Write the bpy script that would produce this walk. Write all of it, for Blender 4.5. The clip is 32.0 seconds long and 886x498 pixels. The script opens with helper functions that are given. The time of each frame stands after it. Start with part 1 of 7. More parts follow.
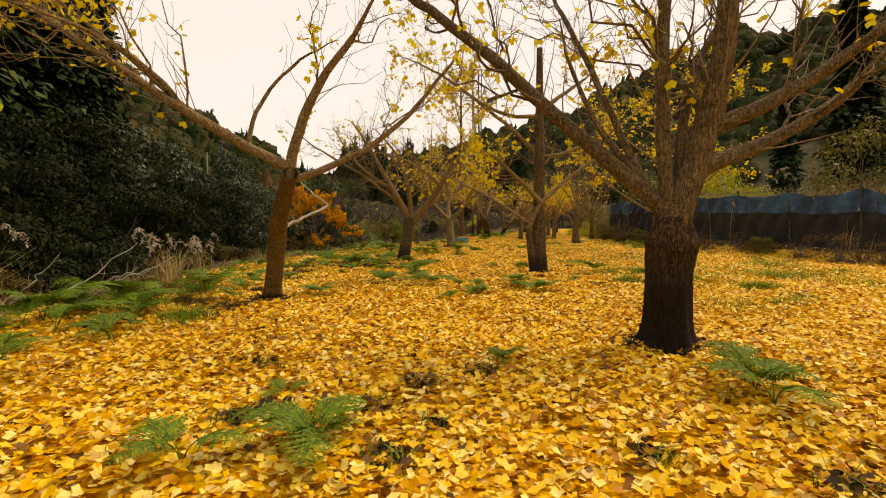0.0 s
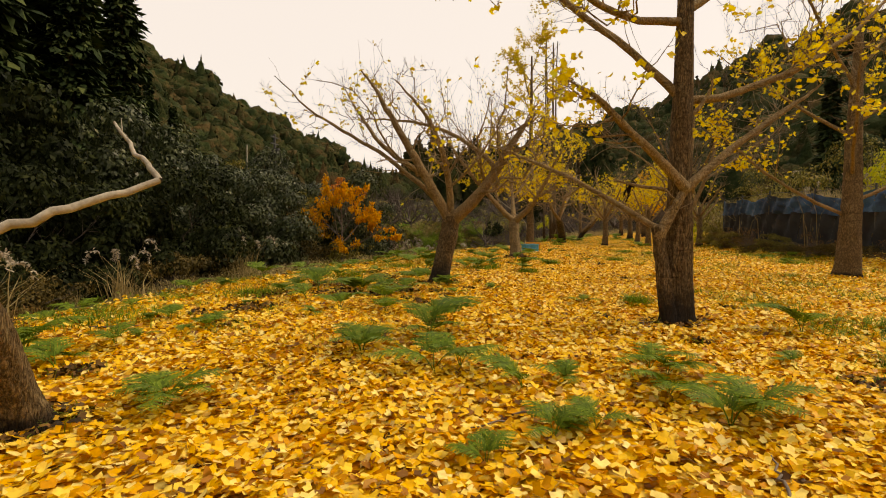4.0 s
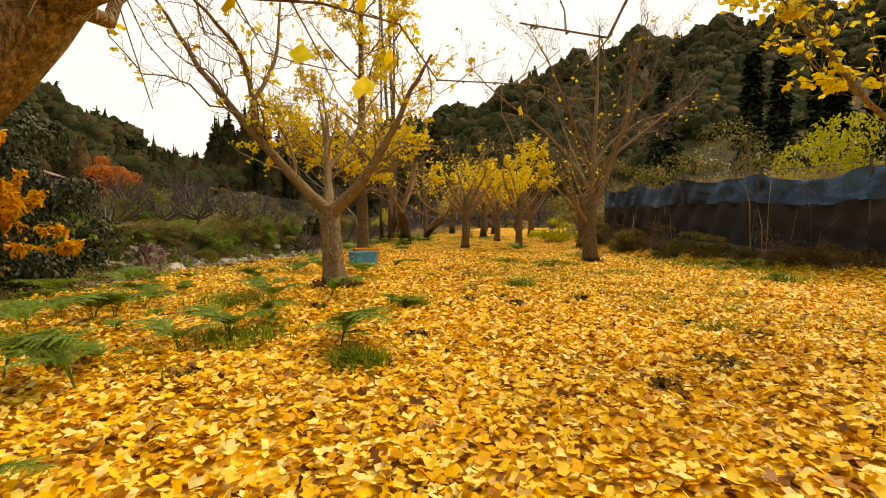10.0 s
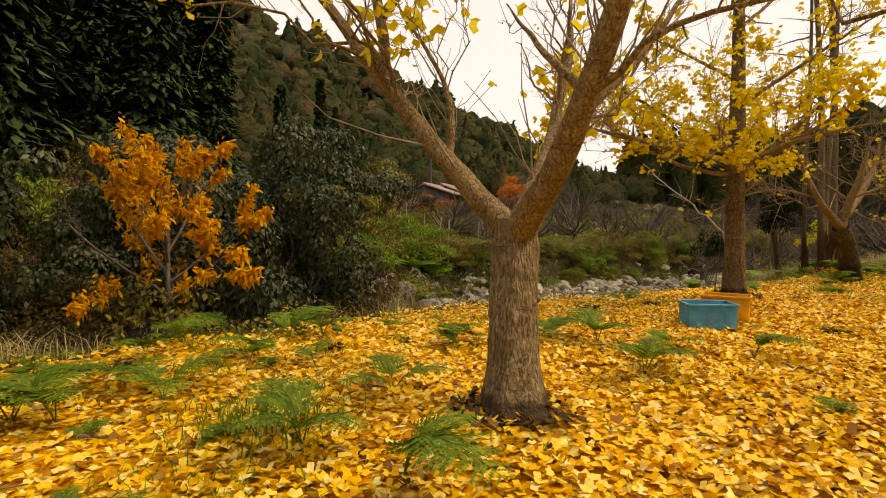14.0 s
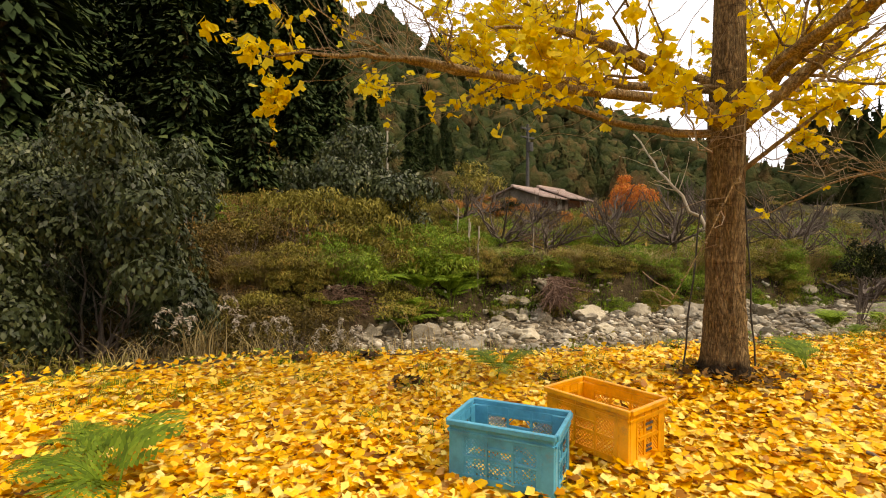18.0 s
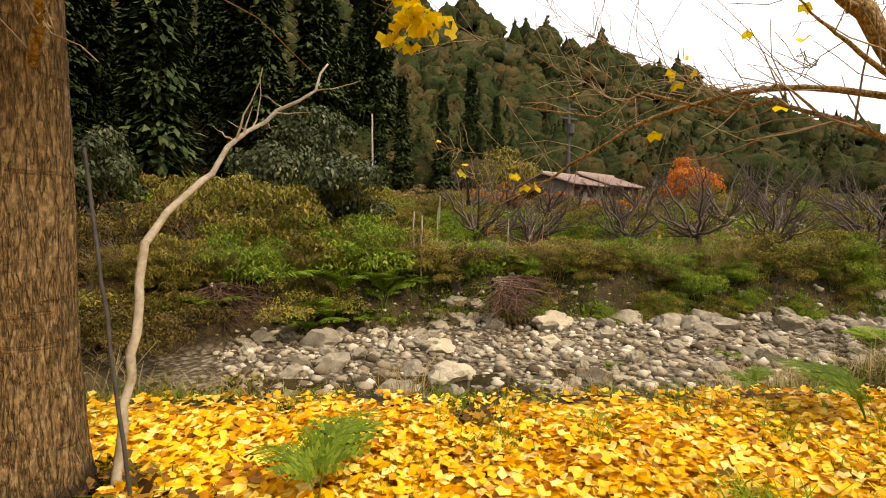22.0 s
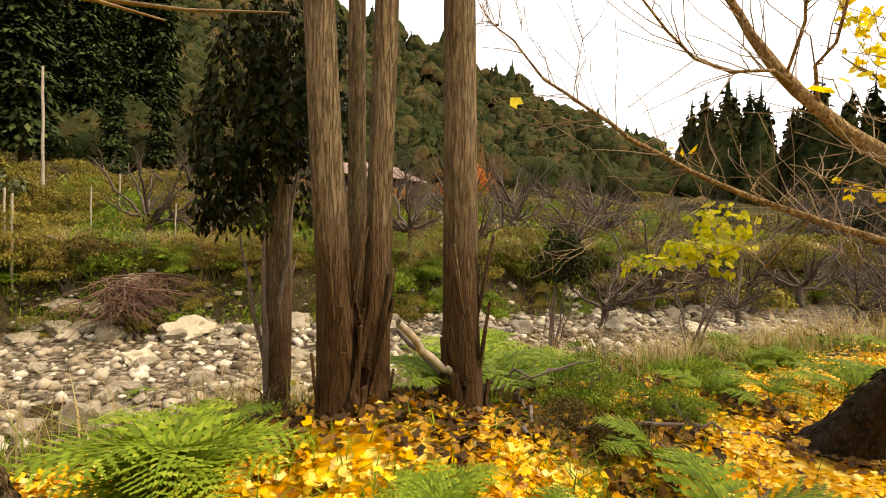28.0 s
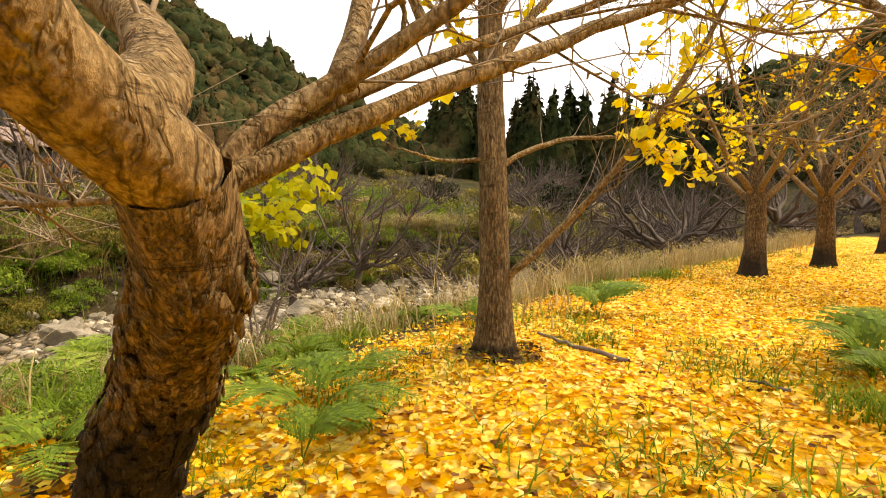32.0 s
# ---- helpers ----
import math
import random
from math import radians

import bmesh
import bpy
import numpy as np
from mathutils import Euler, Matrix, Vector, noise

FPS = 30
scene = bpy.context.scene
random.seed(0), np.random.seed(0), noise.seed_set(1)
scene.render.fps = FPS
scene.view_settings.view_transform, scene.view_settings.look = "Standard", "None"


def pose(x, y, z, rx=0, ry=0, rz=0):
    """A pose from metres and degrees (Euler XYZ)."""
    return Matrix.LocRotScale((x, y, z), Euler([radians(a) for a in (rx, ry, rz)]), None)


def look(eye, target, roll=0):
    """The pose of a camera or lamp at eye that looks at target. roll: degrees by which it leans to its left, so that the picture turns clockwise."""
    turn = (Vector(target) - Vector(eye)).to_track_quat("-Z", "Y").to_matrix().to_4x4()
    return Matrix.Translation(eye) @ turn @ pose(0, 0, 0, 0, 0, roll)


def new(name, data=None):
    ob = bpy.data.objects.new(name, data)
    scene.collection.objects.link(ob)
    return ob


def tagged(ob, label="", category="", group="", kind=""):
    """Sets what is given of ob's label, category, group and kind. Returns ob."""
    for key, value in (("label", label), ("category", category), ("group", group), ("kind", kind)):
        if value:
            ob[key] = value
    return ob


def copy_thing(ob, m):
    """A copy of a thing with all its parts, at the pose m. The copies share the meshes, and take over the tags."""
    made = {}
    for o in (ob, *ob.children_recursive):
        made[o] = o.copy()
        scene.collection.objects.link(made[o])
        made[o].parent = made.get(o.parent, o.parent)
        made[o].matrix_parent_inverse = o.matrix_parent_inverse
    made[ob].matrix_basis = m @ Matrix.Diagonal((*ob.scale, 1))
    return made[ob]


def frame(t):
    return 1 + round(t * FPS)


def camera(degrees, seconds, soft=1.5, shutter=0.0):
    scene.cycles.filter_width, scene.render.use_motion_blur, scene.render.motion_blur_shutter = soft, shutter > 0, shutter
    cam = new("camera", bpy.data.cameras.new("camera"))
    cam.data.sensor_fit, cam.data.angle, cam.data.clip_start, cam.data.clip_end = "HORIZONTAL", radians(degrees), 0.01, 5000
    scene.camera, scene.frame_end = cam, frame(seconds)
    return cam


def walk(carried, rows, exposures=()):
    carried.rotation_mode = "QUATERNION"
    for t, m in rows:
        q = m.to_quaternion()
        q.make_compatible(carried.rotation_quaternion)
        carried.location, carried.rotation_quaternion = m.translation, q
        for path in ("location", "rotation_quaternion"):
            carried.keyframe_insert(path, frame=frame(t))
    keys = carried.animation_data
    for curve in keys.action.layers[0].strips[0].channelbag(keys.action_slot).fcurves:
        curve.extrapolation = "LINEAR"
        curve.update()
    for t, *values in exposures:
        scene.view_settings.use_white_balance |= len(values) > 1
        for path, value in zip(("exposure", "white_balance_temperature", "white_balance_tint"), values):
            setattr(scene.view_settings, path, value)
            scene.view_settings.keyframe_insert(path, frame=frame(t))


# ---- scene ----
cam = camera(82.55, 32.0, 1.05)

# seconds, eye x, y, z, yaw, pitch, roll
PATH = [
    (0.0, 0.000, -0.000, 1.212, -0.03, -3.35, 0.33),
    (0.5, 0.229, 0.588, 1.208, 5.30, -3.30, 0.23),
    (1.0, 0.412, 1.204, 1.202, 7.67, -3.31, 0.16),
    (1.5, 0.505, 1.860, 1.201, 12.15, -3.35, 0.14),
    (2.0, 0.465, 2.524, 1.202, 16.95, -3.24, 0.10),
    (2.5, 0.399, 3.194, 1.198, 14.08, -3.22, 0.04),
    (3.0, 0.306, 3.848, 1.195, 13.09, -3.18, -0.03),
    (3.5, 0.247, 4.490, 1.200, 12.26, -3.12, -0.06),
    (4.0, 0.212, 5.091, 1.205, 7.73, -3.21, -0.04),
    (4.5, 0.201, 5.700, 1.203, 5.14, -3.38, 0.02),
    (5.0, 0.190, 6.324, 1.202, 3.24, -3.40, 0.03),
    (5.5, 0.183, 6.959, 1.203, 1.94, -3.35, 0.01),
    (6.0, 0.185, 7.602, 1.205, 1.16, -3.27, -0.01),
    (6.5, 0.199, 8.251, 1.208, 0.82, -3.19, -0.05),
    (7.0, 0.231, 8.900, 1.206, 0.83, -3.17, -0.08),
    (7.5, 0.336, 9.560, 1.195, -0.18, -3.25, -0.16),
    (8.0, 0.395, 10.213, 1.185, -1.96, -3.26, -0.22),
    (8.5, 0.400, 10.888, 1.177, -2.47, -3.24, -0.24),
    (9.0, 0.404, 11.573, 1.161, -0.86, -3.30, -0.19),
    (9.5, 0.438, 12.217, 1.136, -2.82, -3.38, -0.15),
    (10.0, 0.487, 12.850, 1.118, -11.10, -3.66, -0.05),
    (10.5, 0.654, 13.494, 1.122, -1.76, -3.35, 0.11),
    (11.0, 0.859, 14.145, 1.142, 2.41, -2.93, 0.21),
    (11.5, 1.059, 14.727, 1.173, 12.73, -2.45, 0.33),
    (12.0, 1.227, 15.214, 1.195, 16.23, -2.19, 0.38),
    (12.5, 1.425, 15.756, 1.195, 19.52, -2.23, 0.34),
    (13.0, 1.569, 16.417, 1.189, 25.87, -2.16, 0.25),
    (13.5, 1.676, 17.074, 1.187, 27.90, -2.21, 0.19),
    (14.0, 1.767, 17.712, 1.206, 34.68, -2.15, 0.05),
    (14.5, 1.850, 18.291, 1.221, 35.70, -2.22, -0.05),
    (15.0, 1.964, 18.902, 1.224, 36.42, -2.27, -0.15),
    (15.5, 2.059, 19.523, 1.207, 37.25, -2.55, -0.11),
    (16.0, 2.183, 20.137, 1.202, 39.76, -2.64, -0.05),
    (16.5, 2.326, 20.755, 1.209, 43.21, -2.47, 0.00),
    (17.0, 2.480, 21.392, 1.226, 46.84, -2.08, 0.03),
    (17.5, 2.635, 22.059, 1.247, 49.89, -1.61, 0.04),
    (18.0, 2.784, 22.768, 1.256, 51.63, -1.37, -0.01),
    (18.5, 2.953, 23.450, 1.251, 54.19, -1.38, -0.12),
    (19.0, 3.064, 24.096, 1.238, 57.17, -1.52, -0.28),
    (19.5, 3.181, 24.626, 1.233, 57.21, -1.71, -0.25),
    (20.0, 3.297, 25.142, 1.233, 58.54, -1.79, -0.19),
    (20.5, 3.417, 25.756, 1.224, 61.61, -1.72, -0.06),
    (21.0, 3.480, 26.358, 1.208, 64.58, -1.71, 0.06),
    (21.5, 3.483, 26.986, 1.188, 64.50, -1.91, 0.09),
    (22.0, 3.397, 27.604, 1.194, 62.42, -2.11, 0.12),
    (22.5, 3.443, 28.040, 1.200, 58.64, -2.36, 0.12),
    (23.0, 3.551, 28.478, 1.206, 52.36, -2.56, 0.10),
    (23.5, 3.669, 28.948, 1.219, 51.45, -2.47, 0.10),
    (24.0, 3.893, 29.476, 1.237, 48.50, -2.41, -0.03),
    (24.5, 4.183, 29.966, 1.262, 47.46, -2.23, -0.29),
    (25.0, 4.427, 30.493, 1.291, 44.36, -2.08, -0.72),
    (25.5, 4.431, 30.945, 1.289, 40.76, -2.30, -0.86),
    (26.0, 4.450, 31.336, 1.239, 40.48, -2.67, -0.57),
    (26.5, 4.480, 31.678, 1.215, 42.22, -2.87, -0.47),
    (27.0, 4.516, 31.983, 1.221, 44.63, -2.87, -0.78),
    (27.5, 4.555, 32.264, 1.237, 46.39, -2.74, -1.38),
    (28.0, 4.591, 32.531, 1.200, 46.17, -2.73, -1.62),
    (28.5, 4.665, 32.842, 1.174, 38.51, -2.87, -1.58),
    (29.0, 4.983, 33.062, 1.186, 29.39, -3.37, -1.16),
    (29.5, 5.064, 33.262, 1.214, 23.30, -3.81, -0.85),
    (30.0, 5.206, 33.605, 1.214, 18.38, -4.23, -0.61),
    (30.5, 5.296, 33.967, 1.163, 19.02, -4.44, -0.38),
    (31.0, 5.383, 34.351, 1.109, 19.65, -4.61, -0.19),
    (31.5, 5.45, 34.717, 1.056, 20.91, -4.37, -0.12),
    (32.0, 5.534, 35.077, 1.032, 21.2, -4.38, -0.21),
]
walk(cam, [(t, pose(x, y, z, 90 + p, r, w)) for t, x, y, z, w, p, r in PATH], [(0, -0.36, 9900, 12), (4, -0.42, 9900, 12), (9, -0.06, 9900, 12), (13, -0.36, 9900, 14), (15, -0.08, 9500, 12), (20, 0.25, 8500, 12), (24, 0.52, 9300, 12), (25.2, 0.64, 9500, 12), (28, 0.52, 9300, 12), (29, 0.5, 9300, 12), (32, 0.62, 9300, 12)])

# ---- light ----
world = bpy.data.worlds.new("overcast_sky")
scene.world = world
world.use_nodes = True
wn, wl = world.node_tree.nodes, world.node_tree.links
wn.clear()
sky = wn.new("ShaderNodeTexSky")
sky.sky_type, sky.sun_disc = "NISHITA", False
sky.sun_elevation, sky.sun_rotation = radians(50), radians(60)
haze = wn.new("ShaderNodeMix")
haze.data_type, haze.blend_type = "RGBA", "MIX"
haze.inputs[0].default_value = 0.82
haze.inputs[7].default_value = (8.8, 9.4, 11.2, 1)
back = wn.new("ShaderNodeBackground")
back.inputs[1].default_value = 0.142
wout = wn.new("ShaderNodeOutputWorld")
wl.new(sky.outputs[0], haze.inputs[6])
wl.new(haze.outputs[2], back.inputs[0])
wl.new(back.outputs[0], wout.inputs[0])
sun = new("sun", bpy.data.lights.new("sun", "SUN"))
sun.data.energy, sun.data.angle, sun.data.color = 3.0, radians(16), (1.0, 0.94, 0.84)
sun.matrix_world = look((17, 9.5, 23), (0, 0, 0))


# ---- materials ----
def nodes_of(m):
    m.use_nodes = True
    t = m.node_tree
    return t, t.nodes["Principled BSDF"]


def ramp(t, src, stops):
    r = t.nodes.new("ShaderNodeValToRGB")
    e = r.color_ramp.elements
    while len(e) < len(stops):
        e.new(0.5)
    for k, (p, c) in zip(e, stops):
        k.position, k.color = p, (*c, 1)
    t.links.new(src, r.inputs[0])
    return r.outputs[0]


def noise_tex(t, scale, detail=5.0, rough=0.6, stretch=None):
    n = t.nodes.new("ShaderNodeTexNoise")
    n.inputs["Scale"].default_value, n.inputs["Detail"].default_value, n.inputs["Roughness"].default_value = scale, detail, rough
    co = t.nodes.new("ShaderNodeTexCoord")
    if stretch:
        mp = t.nodes.new("ShaderNodeMapping")
        mp.inputs["Scale"].default_value = stretch
        t.links.new(co.outputs["Object"], mp.inputs[0])
        t.links.new(mp.outputs[0], n.inputs[0])
    else:
        t.links.new(co.outputs["Object"], n.inputs[0])
    return n.outputs[0]


def mixed(t, a, b, fac, mode="MIX"):
    m = t.nodes.new("ShaderNodeMix")
    m.data_type, m.blend_type = "RGBA", mode
    for sock, v in ((m.inputs[6], a), (m.inputs[7], b), (m.inputs[0], fac)):
        if isinstance(v, (int, float)):
            sock.default_value = v
        elif isinstance(v, tuple):
            sock.default_value = (*v, 1)
        else:
            t.links.new(v, sock)
    return m.outputs[2]


def bump(t, b, height, strength=0.5, dist=0.02):
    n = t.nodes.new("ShaderNodeBump")
    n.inputs["Strength"].default_value, n.inputs["Distance"].default_value = strength, dist
    t.links.new(height, n.inputs["Height"])
    t.links.new(n.outputs[0], b.inputs["Normal"])


def plain(name, stops, scale=6.0, rough=0.8, relief=0.4, dist=0.01, stretch=None, fine=40.0, metal=0.0):
    """Noise-coloured material with a second, finer scale of grain and relief."""
    m = bpy.data.materials.new(name)
    t, b = nodes_of(m)
    big, small = noise_tex(t, scale, 6, 0.65, stretch), noise_tex(t, fine, 4, 0.6, stretch)
    col = ramp(t, big, stops)
    col = mixed(t, col, ramp(t, small, [(0.3, (0.45, 0.45, 0.45)), (0.65, (1, 1, 1))]), 0.6, "MULTIPLY")
    t.links.new(col, b.inputs["Base Color"])
    b.inputs["Roughness"].default_value, b.inputs["Metallic"].default_value = rough, metal
    if relief:
        bump(t, b, mixed(t, big, small, 0.5), relief, dist)
    return m


def leafy(name, stops, translucent=0.35, rough=0.55, clump=0.0, gloss=0.12):
    """Leaves whose colour varies from leaf to leaf, some light passing through."""
    m = bpy.data.materials.new(name)
    t, b = nodes_of(m)
    g = t.nodes.new("ShaderNodeNewGeometry")
    pick = g.outputs["Random Per Island"]
    if clump:
        pick = mixed(t, pick, ramp(t, noise_tex(t, 1.7, 4, 0.6), [(0.3, (0, 0, 0)), (0.7, (1, 1, 1))]), clump)
    col = ramp(t, pick, stops)
    col = mixed(t, col, ramp(t, noise_tex(t, 25.0, 3), [(0.35, (0.72, 0.66, 0.6)), (0.6, (1, 1, 1))]), 0.7, "MULTIPLY")
    t.links.new(col, b.inputs["Base Color"])
    b.inputs["Roughness"].default_value = rough
    b.inputs["Specular IOR Level"].default_value = gloss
    if translucent:
        tr = t.nodes.new("ShaderNodeBsdfTranslucent")
        t.links.new(col, tr.inputs[0])
        mx = t.nodes.new("ShaderNodeMixShader")
        mx.inputs[0].default_value = translucent
        out = t.nodes["Material Output"]
        t.links.new(b.outputs[0], mx.inputs[1])
        t.links.new(tr.outputs[0], mx.inputs[2])
        t.links.new(mx.outputs[0], out.inputs[0])
    return m


def bark_material(name, dark, light, wet, plate=26.0, crack=0.9, foot=0.1, lichen=None, rings=0.6, run=0.16, fade=0.45):
    """Bark split by long dark upright cracks, with fine upright grain, ring scars, pale lichen and a wet foot."""
    m = bpy.data.materials.new(name)
    t, b = nodes_of(m)
    co = t.nodes.new("ShaderNodeTexCoord")
    split = noise_tex(t, plate, 3, 0.55, (1, 1, run * 0.6))
    fine = noise_tex(t, 75.0, 5, 0.7, (1, 1, run))
    wide = noise_tex(t, 3.0, 5, 0.65)
    col = ramp(t, fine, [(0.34, tuple(c * 0.6 for c in dark)), (0.48, dark), (0.6, light), (0.72, tuple(c * 1.25 for c in light))])
    col = mixed(t, col, ramp(t, wide, [(0.35, (0.72, 0.68, 0.62)), (0.62, (1.0, 1.0, 1.0))]), 0.8, "MULTIPLY")
    if lichen:
        col = mixed(t, col, lichen, ramp(t, noise_tex(t, 14.0, 6, 0.75), [(0.56, (0, 0, 0)), (0.66, (0.55, 0.55, 0.55))]))
    cut = ramp(t, split, [(0.4, (1, 1, 1)), (0.475, (0.55, 0.5, 0.45)), (0.5, (0.12, 0.1, 0.08)), (0.525, (0.6, 0.55, 0.5)), (0.58, (1, 1, 1))])
    col = mixed(t, col, cut, crack, "MULTIPLY")
    scar = ramp(t, noise_tex(t, 2.6, 6, 0.7, (0.55, 0.55, 5.0)), [(0.585, (1, 1, 1)), (0.61, (0.3, 0.25, 0.2)), (0.635, (1, 1, 1))])
    col = mixed(t, col, scar, rings, "MULTIPLY")
    sep = t.nodes.new("ShaderNodeSeparateXYZ")
    t.links.new(co.outputs["Object"], sep.inputs[0])
    add = t.nodes.new("ShaderNodeMath")
    add.operation = "MULTIPLY_ADD"
    t.links.new(noise_tex(t, 6.0, 6, 0.7), add.inputs[0])
    add.inputs[1].default_value = -0.7 * foot - 0.1
    t.links.new(sep.outputs[2], add.inputs[2])
    damp = ramp(t, add.outputs[0], [(0.0, (0.9, 0.9, 0.9)), (max(0.04, foot * fade), (0, 0, 0))])
    col = mixed(t, col, wet, damp)
    t.links.new(col, b.inputs["Base Color"])
    b.inputs["Roughness"].default_value = 0.9
    b.inputs["Specular IOR Level"].default_value = 0.15
    bump(t, b, mixed(t, fine, cut, 0.6), 1.0, 0.02)
    return m


GOLD = [(0.0, (0.4, 0.145, 0.006)), (0.1, (0.7, 0.31, 0.008)), (0.3, (0.87, 0.475, 0.014)), (0.55, (0.95, 0.61, 0.045)), (0.8, (0.98, 0.74, 0.16)), (0.915, (1.0, 0.82, 0.3)), (0.945, (0.5, 0.21, 0.03)), (1.0, (0.09, 0.04, 0.014))]
M_LITTER = leafy("fallen_ginkgo_leaves", GOLD, 0.12, 0.45)
M_GINKGO = leafy("yellow_ginkgo_leaf", [(0, (0.74, 0.5, 0.014)), (0.5, (0.87, 0.67, 0.03)), (0.85, (0.92, 0.78, 0.08)), (1, (0.66, 0.64, 0.06))], 0.55)
M_LIME = leafy("yellow_green_leaf", [(0, (0.42, 0.4, 0.02)), (0.5, (0.6, 0.55, 0.03)), (1, (0.28, 0.36, 0.03))], 0.45)
M_DEEPGOLD = leafy("deep_gold_leaf", [(0, (0.7, 0.36, 0.012)), (0.5, (0.85, 0.5, 0.02)), (1, (0.9, 0.62, 0.04))], 0.45)
M_ORANGE = leafy("orange_autumn_leaf", [(0, (0.6, 0.22, 0.008)), (0.5, (0.85, 0.4, 0.012)), (0.85, (0.92, 0.52, 0.03)), (1, (0.45, 0.32, 0.02))], 0.4)
M_RED = leafy("red_maple_leaf", [(0, (0.45, 0.1, 0.02)), (0.6, (0.62, 0.2, 0.04)), (1, (0.68, 0.34, 0.06))], 0.35)
M_EVER = leafy("dark_evergreen_leaf", [(0, (0.006, 0.009, 0.003)), (0.4, (0.013, 0.019, 0.006)), (0.75, (0.032, 0.04, 0.01)), (0.92, (0.08, 0.08, 0.018)), (1, (0.15, 0.13, 0.028))], 0.05, 0.55, 0.6, 0.06)
# paler twin of the dark evergreen leaf, stronger light put into its colour
M_BROAD_LIT = leafy("lit_grey_green_broad_leaf", [(0, (0.013, 0.021, 0.008)), (0.5, (0.042, 0.056, 0.02)), (0.8, (0.094, 0.11, 0.042)), (1, (0.19, 0.165, 0.055))], 0.05, 0.42, 0.5, 0.22)
M_OLIVE = leafy("olive_brown_leaf", [(0, (0.045, 0.038, 0.011)), (0.35, (0.15, 0.13, 0.026)), (0.65, (0.28, 0.25, 0.05)), (0.86, (0.4, 0.27, 0.07)), (1, (0.48, 0.27, 0.075))], 0.15, 0.55, 0.6)
M_GREEN = leafy("fresh_green_leaf", [(0, (0.045, 0.09, 0.015)), (0.45, (0.18, 0.29, 0.036)), (1, (0.42, 0.48, 0.07))], 0.3, 0.55, 0.55)
M_FERN = leafy("fern_green", [(0, (0.06, 0.11, 0.014)), (0.6, (0.16, 0.26, 0.024)), (0.9, (0.28, 0.37, 0.045)), (1, (0.45, 0.38, 0.05))], 0.3, 0.55, 0.3)
M_GRASS = leafy("low_grass_blades", [(0, (0.06, 0.11, 0.01)), (0.5, (0.15, 0.25, 0.015)), (0.85, (0.27, 0.37, 0.03)), (1, (0.45, 0.36, 0.1))], 0.3, 0.55, 0.45)
M_STRAW = leafy("dry_straw_blades", [(0, (0.2, 0.14, 0.05)), (0.4, (0.4, 0.3, 0.13)), (0.75, (0.55, 0.45, 0.23)), (1, (0.24, 0.27, 0.07))], 0.25, 0.55, 0.5)
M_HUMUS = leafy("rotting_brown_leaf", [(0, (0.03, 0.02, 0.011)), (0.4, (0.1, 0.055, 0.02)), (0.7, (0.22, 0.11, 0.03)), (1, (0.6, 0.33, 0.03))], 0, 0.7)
M_BROWN = leafy("rusty_brown_leaf", [(0, (0.06, 0.034, 0.014)), (0.4, (0.2, 0.11, 0.04)), (0.7, (0.36, 0.21, 0.07)), (1, (0.3, 0.26, 0.07))], 0.15, 0.55, 0.6)
M_BRAMBLE = leafy("dark_bramble_leaf", [(0, (0.022, 0.018, 0.007)), (0.4, (0.08, 0.06, 0.016)), (0.75, (0.17, 0.12, 0.03)), (1, (0.3, 0.17, 0.05))], 0.1, 0.55, 0.6)
M_PLUME = leafy("pale_reed_plume", [(0, (0.42, 0.36, 0.28)), (1, (0.62, 0.56, 0.47))], 0.3)
M_CEDAR = leafy("cedar_needles", [(0, (0.014, 0.026, 0.009)), (0.6, (0.038, 0.066, 0.02)), (1, (0.09, 0.115, 0.035))], 0.0, 0.8)
M_BARK = bark_material("ginkgo_bark", (0.17, 0.115, 0.058), (0.31, 0.215, 0.115), (0.022, 0.015, 0.01), 40.0, 0.45, 0.14, (0.4, 0.31, 0.17), 0.85, 0.3)
M_WETBARK = bark_material("dark_footed_ginkgo_bark", (0.13, 0.085, 0.042), (0.29, 0.195, 0.1), (0.022, 0.018, 0.015), 36.0, 0.6, 0.62, (0.4, 0.32, 0.19), 0.85, 0.26)
M_FOOTBARK = bark_material("black_footed_ginkgo_bark", (0.19, 0.12, 0.052), (0.34, 0.22, 0.105), (0.02, 0.016, 0.013), 48.0, 0.25, 1.3, (0.4, 0.3, 0.16), 0.9, 0.4, 0.13)
M_DARKBARK = bark_material("dark_wet_ginkgo_bark", (0.065, 0.04, 0.02), (0.17, 0.105, 0.048), (0.014, 0.01, 0.007), 30.0, 0.75, 1.25, (0.24, 0.17, 0.09), 0.9, 0.22)
M_PALEBARK = bark_material("pale_ginkgo_bark", (0.25, 0.18, 0.095), (0.42, 0.31, 0.17), (0.06, 0.035, 0.018), 34.0, 0.4, 0.12, (0.46, 0.38, 0.25), 0.85, 0.26)
M_LIMB = bark_material("ginkgo_limb_bark", (0.26, 0.17, 0.08), (0.44, 0.31, 0.16), (0.04, 0.026, 0.015), 24.0, 0.16, 0.02, (0.52, 0.43, 0.28), 0.85, 0.6)
M_TWIG = plain("twig_bark", [(0.3, (0.17, 0.115, 0.065)), (0.7, (0.38, 0.28, 0.18))], 9.0, 0.8, 0)
M_PLUM = plain("dark_plum_bark", [(0.3, (0.05, 0.035, 0.026)), (0.7, (0.14, 0.1, 0.075))], 9.0, 0.8, 0)
M_TWIG2 = plain("grey_twig_bark", [(0.3, (0.1, 0.075, 0.06)), (0.7, (0.22, 0.17, 0.14))], 9.0, 0.8, 0)
